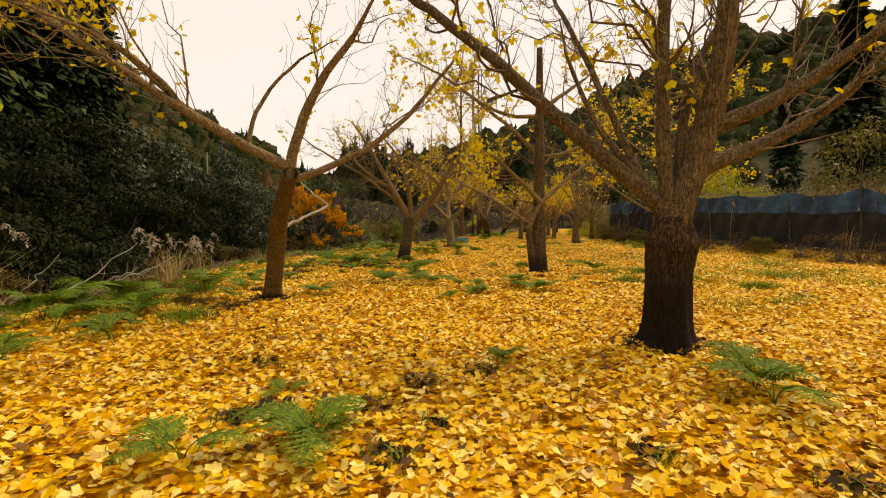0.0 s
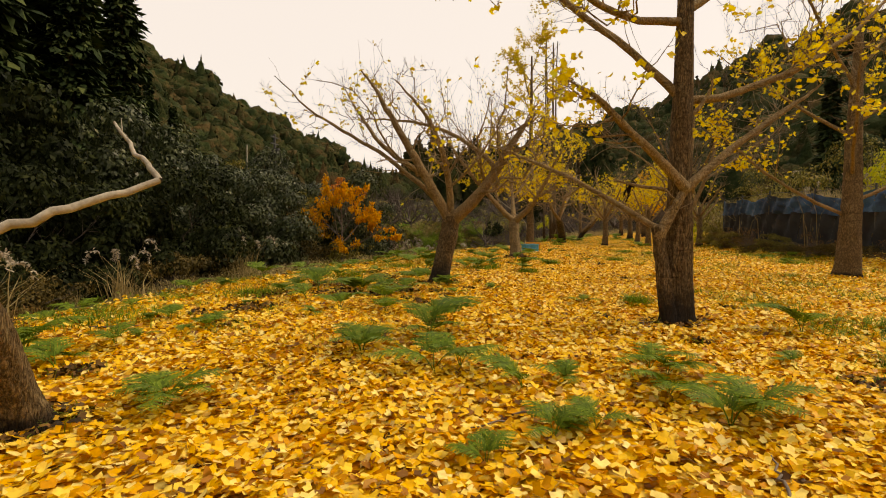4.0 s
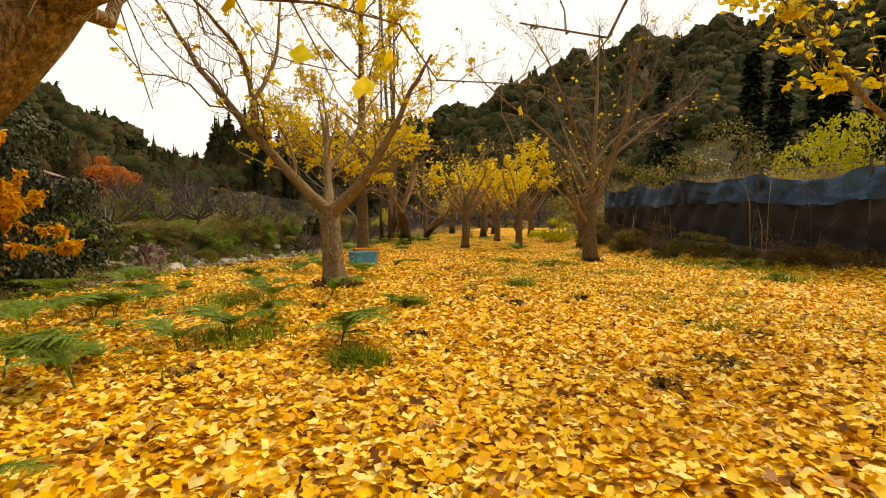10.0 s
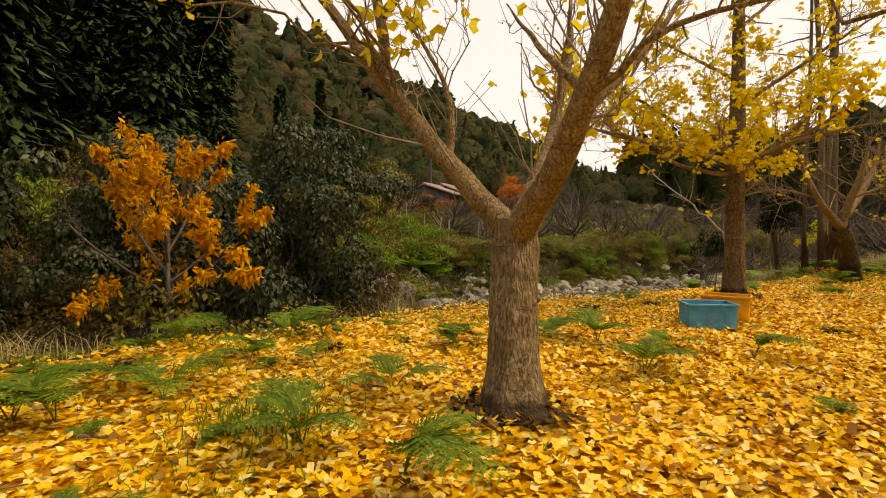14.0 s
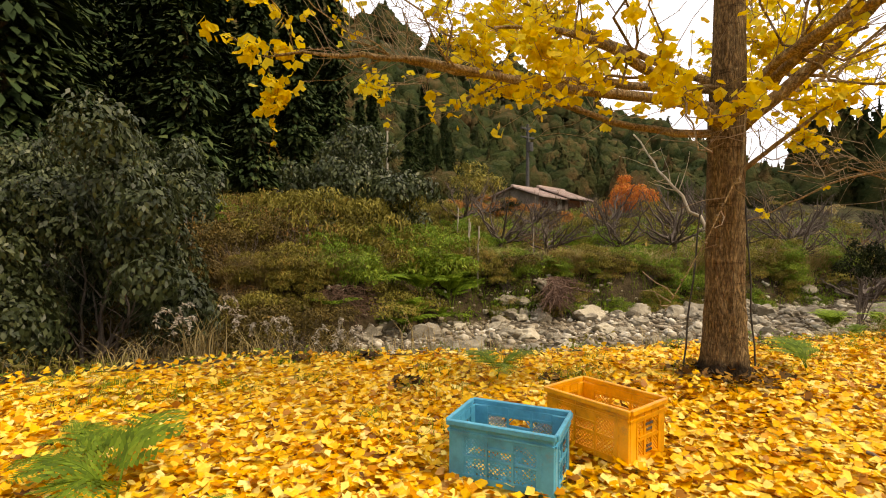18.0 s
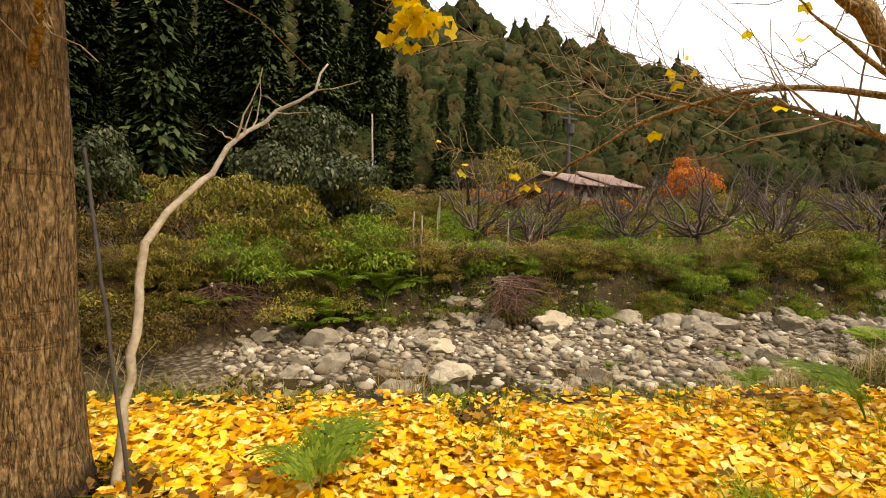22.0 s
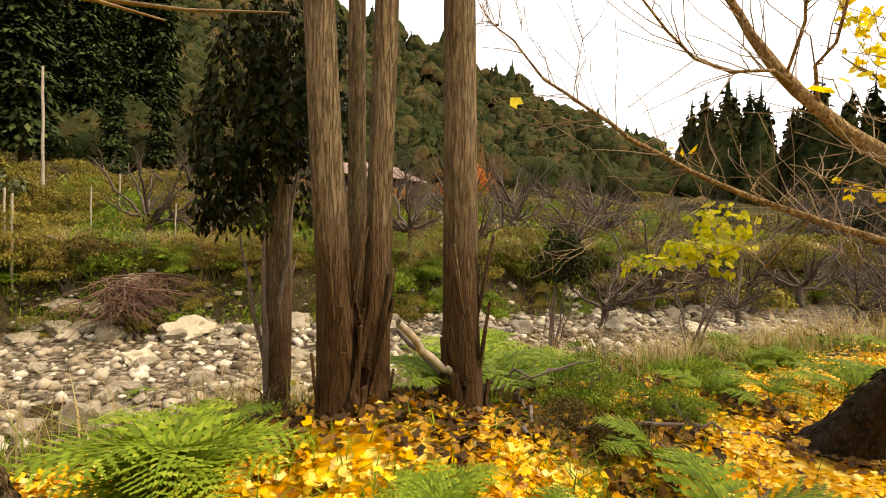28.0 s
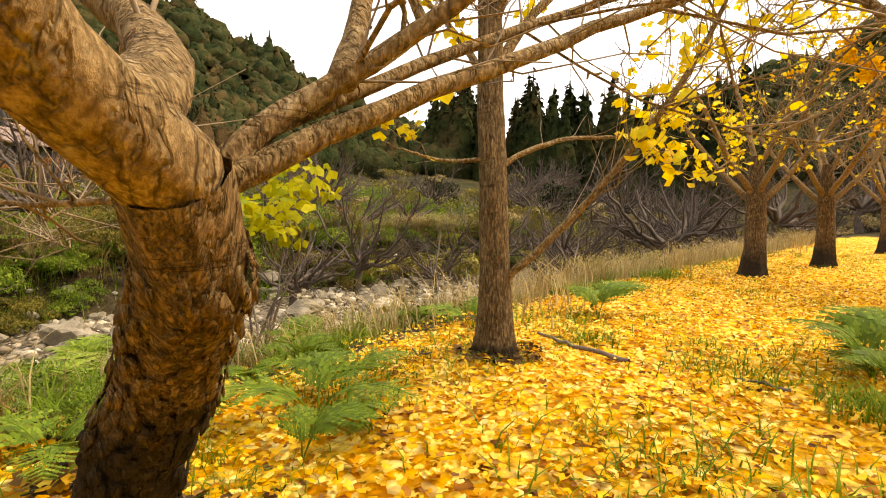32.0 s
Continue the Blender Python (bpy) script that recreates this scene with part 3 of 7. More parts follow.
def orchard_tree(label, x, y, trunk, limbs, seed, leaf=0, ext=1.5, branches=2.6, twigs=5.0, leaf_size=0.076, leaf_low=0.0, leaf_mat=None, twig_mat=None, name="ginkgo_tree", bark=None, limb_bark=None, twig_len=0.62, spurs=True, stems=(), fine_trunk=True, leaf_shape=FAN, group="orchard trees", flakes=()):
    """A tree from its trunk (x, y, z, radius from the foot) and its limbs
    (x, y, z, heading, climb, length, radius, turn, rise); shoots, twigs and leaves grow by chance."""
    rng = np.random.default_rng(seed)
    z0 = float(height(x, y)) - 0.03
    root = empty(name, x, y, z0)
    tagged(root, label, "tree", group)
    pts = np.array([p[:3] for p in trunk], float)
    rad = np.array([p[3] for p in trunk], float)
    pts = np.concatenate([[pts[0] - (pts[1] - pts[0]) / max(np.linalg.norm(pts[1] - pts[0]), 1e-6) * 0.22], pts])
    rad = np.concatenate([[rad[0] * 1.1], rad])
    rows, cols = (96, 60) if fine_trunk else (44, 26)
    k = np.linspace(0, len(pts) - 1, rows)
    line = np.stack([np.interp(k, np.arange(len(pts)), pts[:, c]) for c in range(3)], -1)
    rr = np.interp(k, np.arange(len(pts)), rad)
    flare = 1 + 0.22 * np.exp(-np.clip(line[:, 2], 0, None) / 0.09)
    V, F = tubes(line[None], (rr * flare)[None], cols)
    ang = np.tile(np.arange(cols), rows) * 2 * np.pi / cols
    zz = line[:, 2].repeat(cols)
    lump = 1 + 0.05 * np.sin(3 * ang + zz * 2 + seed) + 0.1 * np.sin(5 * ang + seed * 2) * np.exp(-np.abs(zz) / 0.25) + 0.025 * np.sin(8 * ang + 2 * np.sin(zz * 2.5 + seed))
    # upright ridges that wander and break off, and ring collars where old boughs were
    ridge = np.abs(np.sin(9 * ang + 1.2 * np.sin(zz * 5 + seed) + 0.9 * np.sin(zz * 13 + 2 * ang)))
    lump = lump + 0.05 * ridge ** 0.6 * (0.6 + 0.4 * np.sin(zz * 7 + 3 * ang + seed)) + 0.012 * rng.normal(0, 1, len(V))
    for zc in rng.uniform(0.3, 2.6, 4):
        lump = lump + 0.05 * np.exp(-((zz - zc - 0.03 * np.sin(2 * ang + seed)) / 0.022) ** 2)
    c = line.repeat(cols, 0)
    fast("trunk", c + (V - c) * lump[:, None], F, bark or M_BARK, root, smooth=True)
    for z0_, z1_, n in flakes:
        fast("flaking_bark", *bark_plates(np.random.default_rng(seed + 900), line, rr * 1.07, z0_, z1_, n), bark or M_BARK, root, "lifting flakes of old bark")["kind"] = "stuff"
    allP, allR = [], []
    wood = line[line[:, 2] > 0.5] if (line[:, 2] > 0.5).any() else line
    for sx, sy, saz, sel, sln, sr in stems:
        P = limb_line(rng, np.array([sx, sy, -0.1]), saz, sel, sln, 0, 0, 14, 2)
        V, F = tubes(P[None], np.linspace(sr * 1.2, sr * 0.75, 14)[None], 16)
        wood = np.concatenate([wood, P[3:]])
        fast("side_stem", V + rng.normal(0, 0.04 * sr, V.shape), F, bark or M_BARK, root, smooth=True)
    if len(pts) > 2 and pts[-1, 2] > 3.0:
        allP.append(limb_line(rng, pts[-1], 90, 84, 2.2, 0, 0, 12, 3))
        allR.append(np.linspace(rad[-1], 0.01, 12))
    for dx, dy, dz, az, el, ln, r, daz, dele, *more in limbs:
        grow = more[0] if more else ext
        o = np.array([dx, dy, dz], float)
        near = wood[np.argmin(np.linalg.norm(wood - o, axis=1))]
        if np.linalg.norm(near - o) < 0.6:
            o = near
        P = limb_line(rng, o, az, el, ln, np.clip(daz, -90, 90), np.clip(dele, -60, 60), 12, 2.5)
        k = np.linspace(0, 1, 12)
        R = r * (1 - 0.42 * k)
        if grow > 1:
            out = limb_line(rng, P[-1], az + daz, min(el + dele, 80), ln * (grow - 1), rng.uniform(-25, 25), rng.uniform(-20, 25), 9, 6)
            P, R = np.concatenate([P, out[1:]]), np.concatenate([R, R[-1] * (1 - 0.8 * np.linspace(0, 1, 9)[1:])])
        wood = np.concatenate([wood, P])
        n = len(P)
        into = P[:1] - unit(P[1:2] - P[:1]) * np.array([[r * 0.9], [r * 0.5]])
        V, F = tubes(np.concatenate([into, P])[None], np.concatenate([[r * 0.25, r * 0.95], R * (1 + 0.12 * np.exp(-np.arange(n) / 0.8))])[None], 16)
        V = V + rng.normal(0, 0.035 * r, V.shape)
        fast("limb", V, F, limb_bark or M_LIMB, root, smooth=True)
        pick = np.linspace(0, n - 1, 12).astype(int)
        allP.append(P[pick])
        allR.append(R[pick])
    B, BR = side_shoots(rng, np.array(allP), np.array(allR), branches, 1.9, 0.3, 9, 0.2, 0.35, (35, 72), kink=0.05)
    fast("branchwork", *tubes(B, BR, 6), limb_bark or M_LIMB, root, smooth=True)["kind"] = "stuff"
    T1_, R1_ = side_shoots(rng, B, BR, twigs * 1.5, twig_len * 1.15, 0.5, 4, 0.08, 0.3, rmin=0.0036, kink=0.05)
    T2_, R2_ = side_shoots(rng, np.array(allP), np.array(allR), twigs * 1.1, twig_len * 1.4, 0.14, 4, 0.15, 0.45, rmin=0.004, kink=0.05)
    tw = [tubes(T1_, R1_, 3), tubes(T2_, R2_, 3)]
    if spurs:
        S, SR = side_shoots(rng, np.concatenate([T1_, T2_]), np.concatenate([R1_, R2_]), 4.5, 0.03, 0.9, 2, 0.1, 0.1, (60, 95), 0.0035)
        tw.append(tubes(S, SR * 1.3, 3))
        S, SR = side_shoots(rng, B, BR, 9.0, 0.035, 0.6, 2, 0.1, 0.1, (60, 95), 0.005)
        tw.append(tubes(S, SR * 1.2, 3))
    ob = fast("twigwork", *join(tw), twig_mat or M_TWIG, root)
    ob["kind"] = "stuff"
    if leaf:
        tips = np.concatenate([T1_.reshape(-1, 3), T2_.reshape(-1, 3), B[:, 2:].reshape(-1, 3)])
        tips = tips[tips[:, 2] > leaf_low]
        # leaves hang on in bunches, thick on some boughs and gone from others
        hold = np.array([noise.noise(Vector((p[0] * 0.9 + seed, p[1] * 0.9, p[2] * 0.9))) for p in tips])
        tips = tips[hold > np.quantile(hold, 0.4)]
        pick = tips[rng.integers(0, len(tips), leaf)] + rng.normal(0, 0.035, (leaf, 3))
        ob = fast("leaves", *leaves(rng, pick, leaf_size, leaf_shape, 0.9, 0.7), leaf_mat or M_GINKGO, root)
        ob["kind"] = "stuff"
    return root


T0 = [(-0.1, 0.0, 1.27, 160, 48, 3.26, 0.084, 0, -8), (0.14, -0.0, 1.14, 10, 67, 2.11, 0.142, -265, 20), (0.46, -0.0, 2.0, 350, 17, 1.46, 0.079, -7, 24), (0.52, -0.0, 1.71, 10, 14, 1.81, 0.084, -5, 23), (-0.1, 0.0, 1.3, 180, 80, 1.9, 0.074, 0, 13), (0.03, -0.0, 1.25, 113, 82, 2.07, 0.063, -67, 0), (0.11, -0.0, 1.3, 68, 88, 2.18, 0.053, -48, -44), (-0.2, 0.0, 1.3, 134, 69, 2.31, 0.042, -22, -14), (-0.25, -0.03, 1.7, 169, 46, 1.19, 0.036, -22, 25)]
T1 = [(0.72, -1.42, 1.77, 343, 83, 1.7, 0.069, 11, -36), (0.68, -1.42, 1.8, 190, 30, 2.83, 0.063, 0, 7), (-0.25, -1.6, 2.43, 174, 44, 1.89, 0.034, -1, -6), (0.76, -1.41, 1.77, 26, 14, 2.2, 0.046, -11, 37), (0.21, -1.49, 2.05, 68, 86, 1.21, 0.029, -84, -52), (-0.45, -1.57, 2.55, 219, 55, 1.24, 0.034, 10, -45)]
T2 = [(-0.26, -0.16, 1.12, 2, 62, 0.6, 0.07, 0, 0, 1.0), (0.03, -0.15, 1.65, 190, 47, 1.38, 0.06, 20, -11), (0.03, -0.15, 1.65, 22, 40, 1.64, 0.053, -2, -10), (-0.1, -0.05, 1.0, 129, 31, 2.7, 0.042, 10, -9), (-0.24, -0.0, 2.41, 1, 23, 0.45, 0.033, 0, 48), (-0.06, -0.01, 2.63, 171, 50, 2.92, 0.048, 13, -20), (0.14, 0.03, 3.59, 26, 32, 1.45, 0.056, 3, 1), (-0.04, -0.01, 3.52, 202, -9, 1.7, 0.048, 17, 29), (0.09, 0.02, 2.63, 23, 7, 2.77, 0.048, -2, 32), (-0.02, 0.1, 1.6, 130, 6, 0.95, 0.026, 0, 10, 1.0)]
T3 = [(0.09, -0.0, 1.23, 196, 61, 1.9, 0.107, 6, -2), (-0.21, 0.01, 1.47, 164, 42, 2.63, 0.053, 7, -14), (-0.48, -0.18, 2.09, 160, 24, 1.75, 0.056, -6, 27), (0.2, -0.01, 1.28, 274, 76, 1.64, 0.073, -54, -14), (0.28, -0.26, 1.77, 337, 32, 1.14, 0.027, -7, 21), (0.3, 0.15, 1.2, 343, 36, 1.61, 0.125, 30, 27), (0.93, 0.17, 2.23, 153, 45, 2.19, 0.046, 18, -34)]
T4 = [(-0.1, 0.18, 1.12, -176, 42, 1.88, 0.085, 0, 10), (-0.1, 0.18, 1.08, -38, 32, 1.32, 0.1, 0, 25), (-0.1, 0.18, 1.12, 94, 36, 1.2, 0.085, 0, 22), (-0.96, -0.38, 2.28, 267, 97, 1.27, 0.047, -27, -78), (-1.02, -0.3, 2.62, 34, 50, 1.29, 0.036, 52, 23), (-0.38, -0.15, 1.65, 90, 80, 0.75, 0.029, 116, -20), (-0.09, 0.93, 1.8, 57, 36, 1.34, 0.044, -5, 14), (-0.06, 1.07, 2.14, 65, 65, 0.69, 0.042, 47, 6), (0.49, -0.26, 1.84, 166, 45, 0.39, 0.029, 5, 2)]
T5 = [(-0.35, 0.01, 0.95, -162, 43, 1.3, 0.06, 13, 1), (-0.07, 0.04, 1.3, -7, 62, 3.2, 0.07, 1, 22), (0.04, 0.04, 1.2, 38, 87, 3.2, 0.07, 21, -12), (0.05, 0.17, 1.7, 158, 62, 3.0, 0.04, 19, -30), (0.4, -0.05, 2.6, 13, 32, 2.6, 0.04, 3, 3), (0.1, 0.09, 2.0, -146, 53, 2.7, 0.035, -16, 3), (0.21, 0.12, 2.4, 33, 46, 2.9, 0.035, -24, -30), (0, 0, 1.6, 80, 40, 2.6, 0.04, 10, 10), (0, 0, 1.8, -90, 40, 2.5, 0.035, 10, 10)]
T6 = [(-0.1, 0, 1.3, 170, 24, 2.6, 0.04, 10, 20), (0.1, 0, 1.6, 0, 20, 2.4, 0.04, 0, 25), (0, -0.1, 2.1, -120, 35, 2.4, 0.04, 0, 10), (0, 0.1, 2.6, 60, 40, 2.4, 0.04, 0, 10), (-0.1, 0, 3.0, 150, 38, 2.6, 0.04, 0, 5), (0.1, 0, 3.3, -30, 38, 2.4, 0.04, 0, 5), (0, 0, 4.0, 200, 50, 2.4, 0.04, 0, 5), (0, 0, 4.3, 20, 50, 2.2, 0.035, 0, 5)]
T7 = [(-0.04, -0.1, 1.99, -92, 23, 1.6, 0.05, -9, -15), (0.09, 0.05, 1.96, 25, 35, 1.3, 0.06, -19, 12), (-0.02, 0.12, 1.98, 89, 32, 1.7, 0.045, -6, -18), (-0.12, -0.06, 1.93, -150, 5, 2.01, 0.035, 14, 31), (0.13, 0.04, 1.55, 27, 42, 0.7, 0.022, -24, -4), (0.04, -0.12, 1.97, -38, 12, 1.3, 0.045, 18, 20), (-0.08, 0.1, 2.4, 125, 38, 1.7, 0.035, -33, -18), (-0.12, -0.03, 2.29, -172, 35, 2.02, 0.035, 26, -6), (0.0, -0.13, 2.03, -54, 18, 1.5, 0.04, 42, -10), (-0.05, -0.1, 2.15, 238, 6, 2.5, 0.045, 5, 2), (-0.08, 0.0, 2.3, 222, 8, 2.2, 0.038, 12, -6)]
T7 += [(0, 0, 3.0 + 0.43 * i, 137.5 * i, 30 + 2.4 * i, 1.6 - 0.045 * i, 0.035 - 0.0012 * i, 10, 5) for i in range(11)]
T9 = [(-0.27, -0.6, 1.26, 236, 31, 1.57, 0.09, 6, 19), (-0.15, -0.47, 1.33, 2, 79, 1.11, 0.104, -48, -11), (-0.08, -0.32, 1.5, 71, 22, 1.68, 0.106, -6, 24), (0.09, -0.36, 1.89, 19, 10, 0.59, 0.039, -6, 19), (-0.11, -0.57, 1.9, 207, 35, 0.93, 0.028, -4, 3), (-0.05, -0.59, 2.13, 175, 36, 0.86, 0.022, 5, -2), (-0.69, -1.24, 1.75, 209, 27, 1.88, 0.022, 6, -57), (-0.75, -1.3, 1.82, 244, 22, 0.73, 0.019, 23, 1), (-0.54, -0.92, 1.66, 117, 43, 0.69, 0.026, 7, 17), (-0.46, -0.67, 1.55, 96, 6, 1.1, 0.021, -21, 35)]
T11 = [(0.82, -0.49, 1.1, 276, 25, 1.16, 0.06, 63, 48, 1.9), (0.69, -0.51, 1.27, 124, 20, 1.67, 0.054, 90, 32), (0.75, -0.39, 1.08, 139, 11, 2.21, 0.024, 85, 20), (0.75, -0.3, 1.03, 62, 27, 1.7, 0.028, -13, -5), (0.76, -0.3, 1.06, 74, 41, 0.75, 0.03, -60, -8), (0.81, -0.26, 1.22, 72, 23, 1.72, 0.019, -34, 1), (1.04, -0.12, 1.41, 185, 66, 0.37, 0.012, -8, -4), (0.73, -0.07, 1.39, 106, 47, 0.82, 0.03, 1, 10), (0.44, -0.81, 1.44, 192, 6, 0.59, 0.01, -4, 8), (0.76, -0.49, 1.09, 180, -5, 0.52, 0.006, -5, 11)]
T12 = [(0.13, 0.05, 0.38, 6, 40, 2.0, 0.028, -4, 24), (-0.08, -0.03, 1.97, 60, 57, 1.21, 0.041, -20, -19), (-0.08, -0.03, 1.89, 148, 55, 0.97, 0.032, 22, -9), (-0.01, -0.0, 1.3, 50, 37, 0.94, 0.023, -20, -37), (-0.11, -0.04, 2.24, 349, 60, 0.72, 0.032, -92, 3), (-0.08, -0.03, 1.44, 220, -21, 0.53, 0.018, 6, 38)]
ROUND = [(0, 0, 1.1, 10, 45, 1.6, 0.05, 10, 10), (0, 0, 1.2, 80, 40, 1.7, 0.05, 10, 10), (0, 0, 1.15, 150, 45, 1.6, 0.05, 10, 10), (0, 0, 1.25, 220, 40, 1.7, 0.05, 10, 10), (0, 0, 1.3, 290, 45, 1.6, 0.05, 10, 10), (0, 0, 1.7, 330, 65, 1.6, 0.04, 10, 5), (0, 0, 1.8, 120, 65, 1.7, 0.04, 10, 5)]

# its limbs take the darker trunk bark, their backlit shade put into the colour
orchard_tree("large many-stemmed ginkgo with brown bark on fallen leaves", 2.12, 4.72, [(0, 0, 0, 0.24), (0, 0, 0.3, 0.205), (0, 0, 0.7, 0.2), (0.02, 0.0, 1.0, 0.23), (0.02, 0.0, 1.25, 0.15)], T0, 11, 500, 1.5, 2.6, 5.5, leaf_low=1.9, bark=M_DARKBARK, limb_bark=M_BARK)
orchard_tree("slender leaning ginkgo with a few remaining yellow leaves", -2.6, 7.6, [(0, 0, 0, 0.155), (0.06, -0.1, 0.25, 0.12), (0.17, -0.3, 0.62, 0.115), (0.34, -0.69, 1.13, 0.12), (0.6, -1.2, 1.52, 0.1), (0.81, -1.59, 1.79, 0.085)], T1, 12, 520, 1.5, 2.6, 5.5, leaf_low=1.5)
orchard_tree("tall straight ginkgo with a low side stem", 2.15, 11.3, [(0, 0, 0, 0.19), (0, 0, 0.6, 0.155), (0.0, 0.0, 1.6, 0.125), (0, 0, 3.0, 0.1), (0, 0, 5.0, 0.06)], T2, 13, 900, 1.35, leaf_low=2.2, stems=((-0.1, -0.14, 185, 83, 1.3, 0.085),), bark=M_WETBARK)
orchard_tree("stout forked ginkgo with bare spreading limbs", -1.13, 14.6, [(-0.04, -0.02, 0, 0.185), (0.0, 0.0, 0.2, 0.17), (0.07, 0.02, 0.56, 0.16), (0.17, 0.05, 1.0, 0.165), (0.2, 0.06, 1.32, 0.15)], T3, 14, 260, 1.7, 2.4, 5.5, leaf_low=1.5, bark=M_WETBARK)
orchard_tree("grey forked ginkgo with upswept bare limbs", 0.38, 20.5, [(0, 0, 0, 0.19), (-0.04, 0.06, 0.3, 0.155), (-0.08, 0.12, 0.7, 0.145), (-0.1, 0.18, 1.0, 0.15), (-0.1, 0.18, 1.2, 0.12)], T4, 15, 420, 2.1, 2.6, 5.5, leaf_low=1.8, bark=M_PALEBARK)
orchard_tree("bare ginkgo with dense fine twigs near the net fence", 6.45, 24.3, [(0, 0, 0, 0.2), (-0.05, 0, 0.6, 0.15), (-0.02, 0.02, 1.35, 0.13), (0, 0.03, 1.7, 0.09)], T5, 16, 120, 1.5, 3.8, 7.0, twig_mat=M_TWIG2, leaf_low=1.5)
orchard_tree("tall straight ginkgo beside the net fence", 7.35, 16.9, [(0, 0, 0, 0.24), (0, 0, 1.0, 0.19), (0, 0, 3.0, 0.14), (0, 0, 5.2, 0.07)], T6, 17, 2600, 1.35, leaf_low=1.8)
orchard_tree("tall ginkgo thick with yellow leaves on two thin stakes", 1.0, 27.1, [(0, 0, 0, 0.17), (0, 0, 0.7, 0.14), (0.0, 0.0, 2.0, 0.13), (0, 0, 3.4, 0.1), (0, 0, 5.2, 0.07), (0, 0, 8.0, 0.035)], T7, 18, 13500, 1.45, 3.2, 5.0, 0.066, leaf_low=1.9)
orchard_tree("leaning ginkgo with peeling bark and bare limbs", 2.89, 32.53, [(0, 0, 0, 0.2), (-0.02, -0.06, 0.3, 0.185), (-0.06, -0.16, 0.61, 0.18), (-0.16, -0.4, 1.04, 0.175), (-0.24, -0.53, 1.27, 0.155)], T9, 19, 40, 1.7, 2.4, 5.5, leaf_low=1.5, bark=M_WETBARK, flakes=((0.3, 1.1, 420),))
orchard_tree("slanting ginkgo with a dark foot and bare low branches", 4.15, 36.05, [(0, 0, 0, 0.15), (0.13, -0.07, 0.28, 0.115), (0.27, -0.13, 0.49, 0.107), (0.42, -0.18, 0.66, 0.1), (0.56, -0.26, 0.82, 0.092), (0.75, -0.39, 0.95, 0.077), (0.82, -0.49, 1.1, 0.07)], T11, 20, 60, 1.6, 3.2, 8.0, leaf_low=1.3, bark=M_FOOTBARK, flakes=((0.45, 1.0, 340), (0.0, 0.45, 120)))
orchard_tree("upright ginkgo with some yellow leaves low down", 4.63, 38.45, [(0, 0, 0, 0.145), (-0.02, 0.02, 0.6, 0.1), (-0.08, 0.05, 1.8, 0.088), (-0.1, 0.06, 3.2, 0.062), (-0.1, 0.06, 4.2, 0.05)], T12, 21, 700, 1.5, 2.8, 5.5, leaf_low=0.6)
for i, (x, y, lf, lab) in enumerate(((7.2, 44.1, 850, "yellow-leaved ginkgo beside the leafy path"), (8.7, 46.2, 160, "bare-topped ginkgo beside the leafy path"), (11.2, 50.5, 200, "small bare ginkgo at the path's end"), (9.7, 43.3, 5200, "golden ginkgo in full autumn leaf"), (7.65, 38.4, 60, "bare ginkgo at the path's edge"), (10.6, 39.2, 300, "bare ginkgo among fallen leaves"))):
    orchard_tree(lab, x, y, [(0, 0, 0, 0.19), (0.02, 0, 0.5, 0.15), (0, 0.03, 1.3, 0.13), (0, 0, 1.9, 0.08)], ROUND, 30 + i, lf, 1.35, leaf_low=1.0, fine_trunk=False, leaf_mat=M_DEEPGOLD if lf > 5000 else M_GINKGO, bark=M_WETBARK)
for i, (x, y, lf, lab) in enumerate(((6.6, 30.0, 2600, "small yellow ginkgo at the orchard's far side"), (4.6, 29.8, 350, "bare ginkgo in the orchard row"), (7.2, 34.5, 1900, "golden ginkgo beside the hedge"), (8.6, 29.2, 150, "bare twiggy ginkgo near the fence"))):
    orchard_tree(lab, x, y, [(0, 0, 0, 0.15), (0.02, 0, 0.5, 0.12), (0, 0.03, 1.2, 0.11), (0, 0, 1.8, 0.07)], ROUND, 40 + i, lf, 1.15, 2.8, 5.0, leaf_low=1.2, fine_trunk=False)


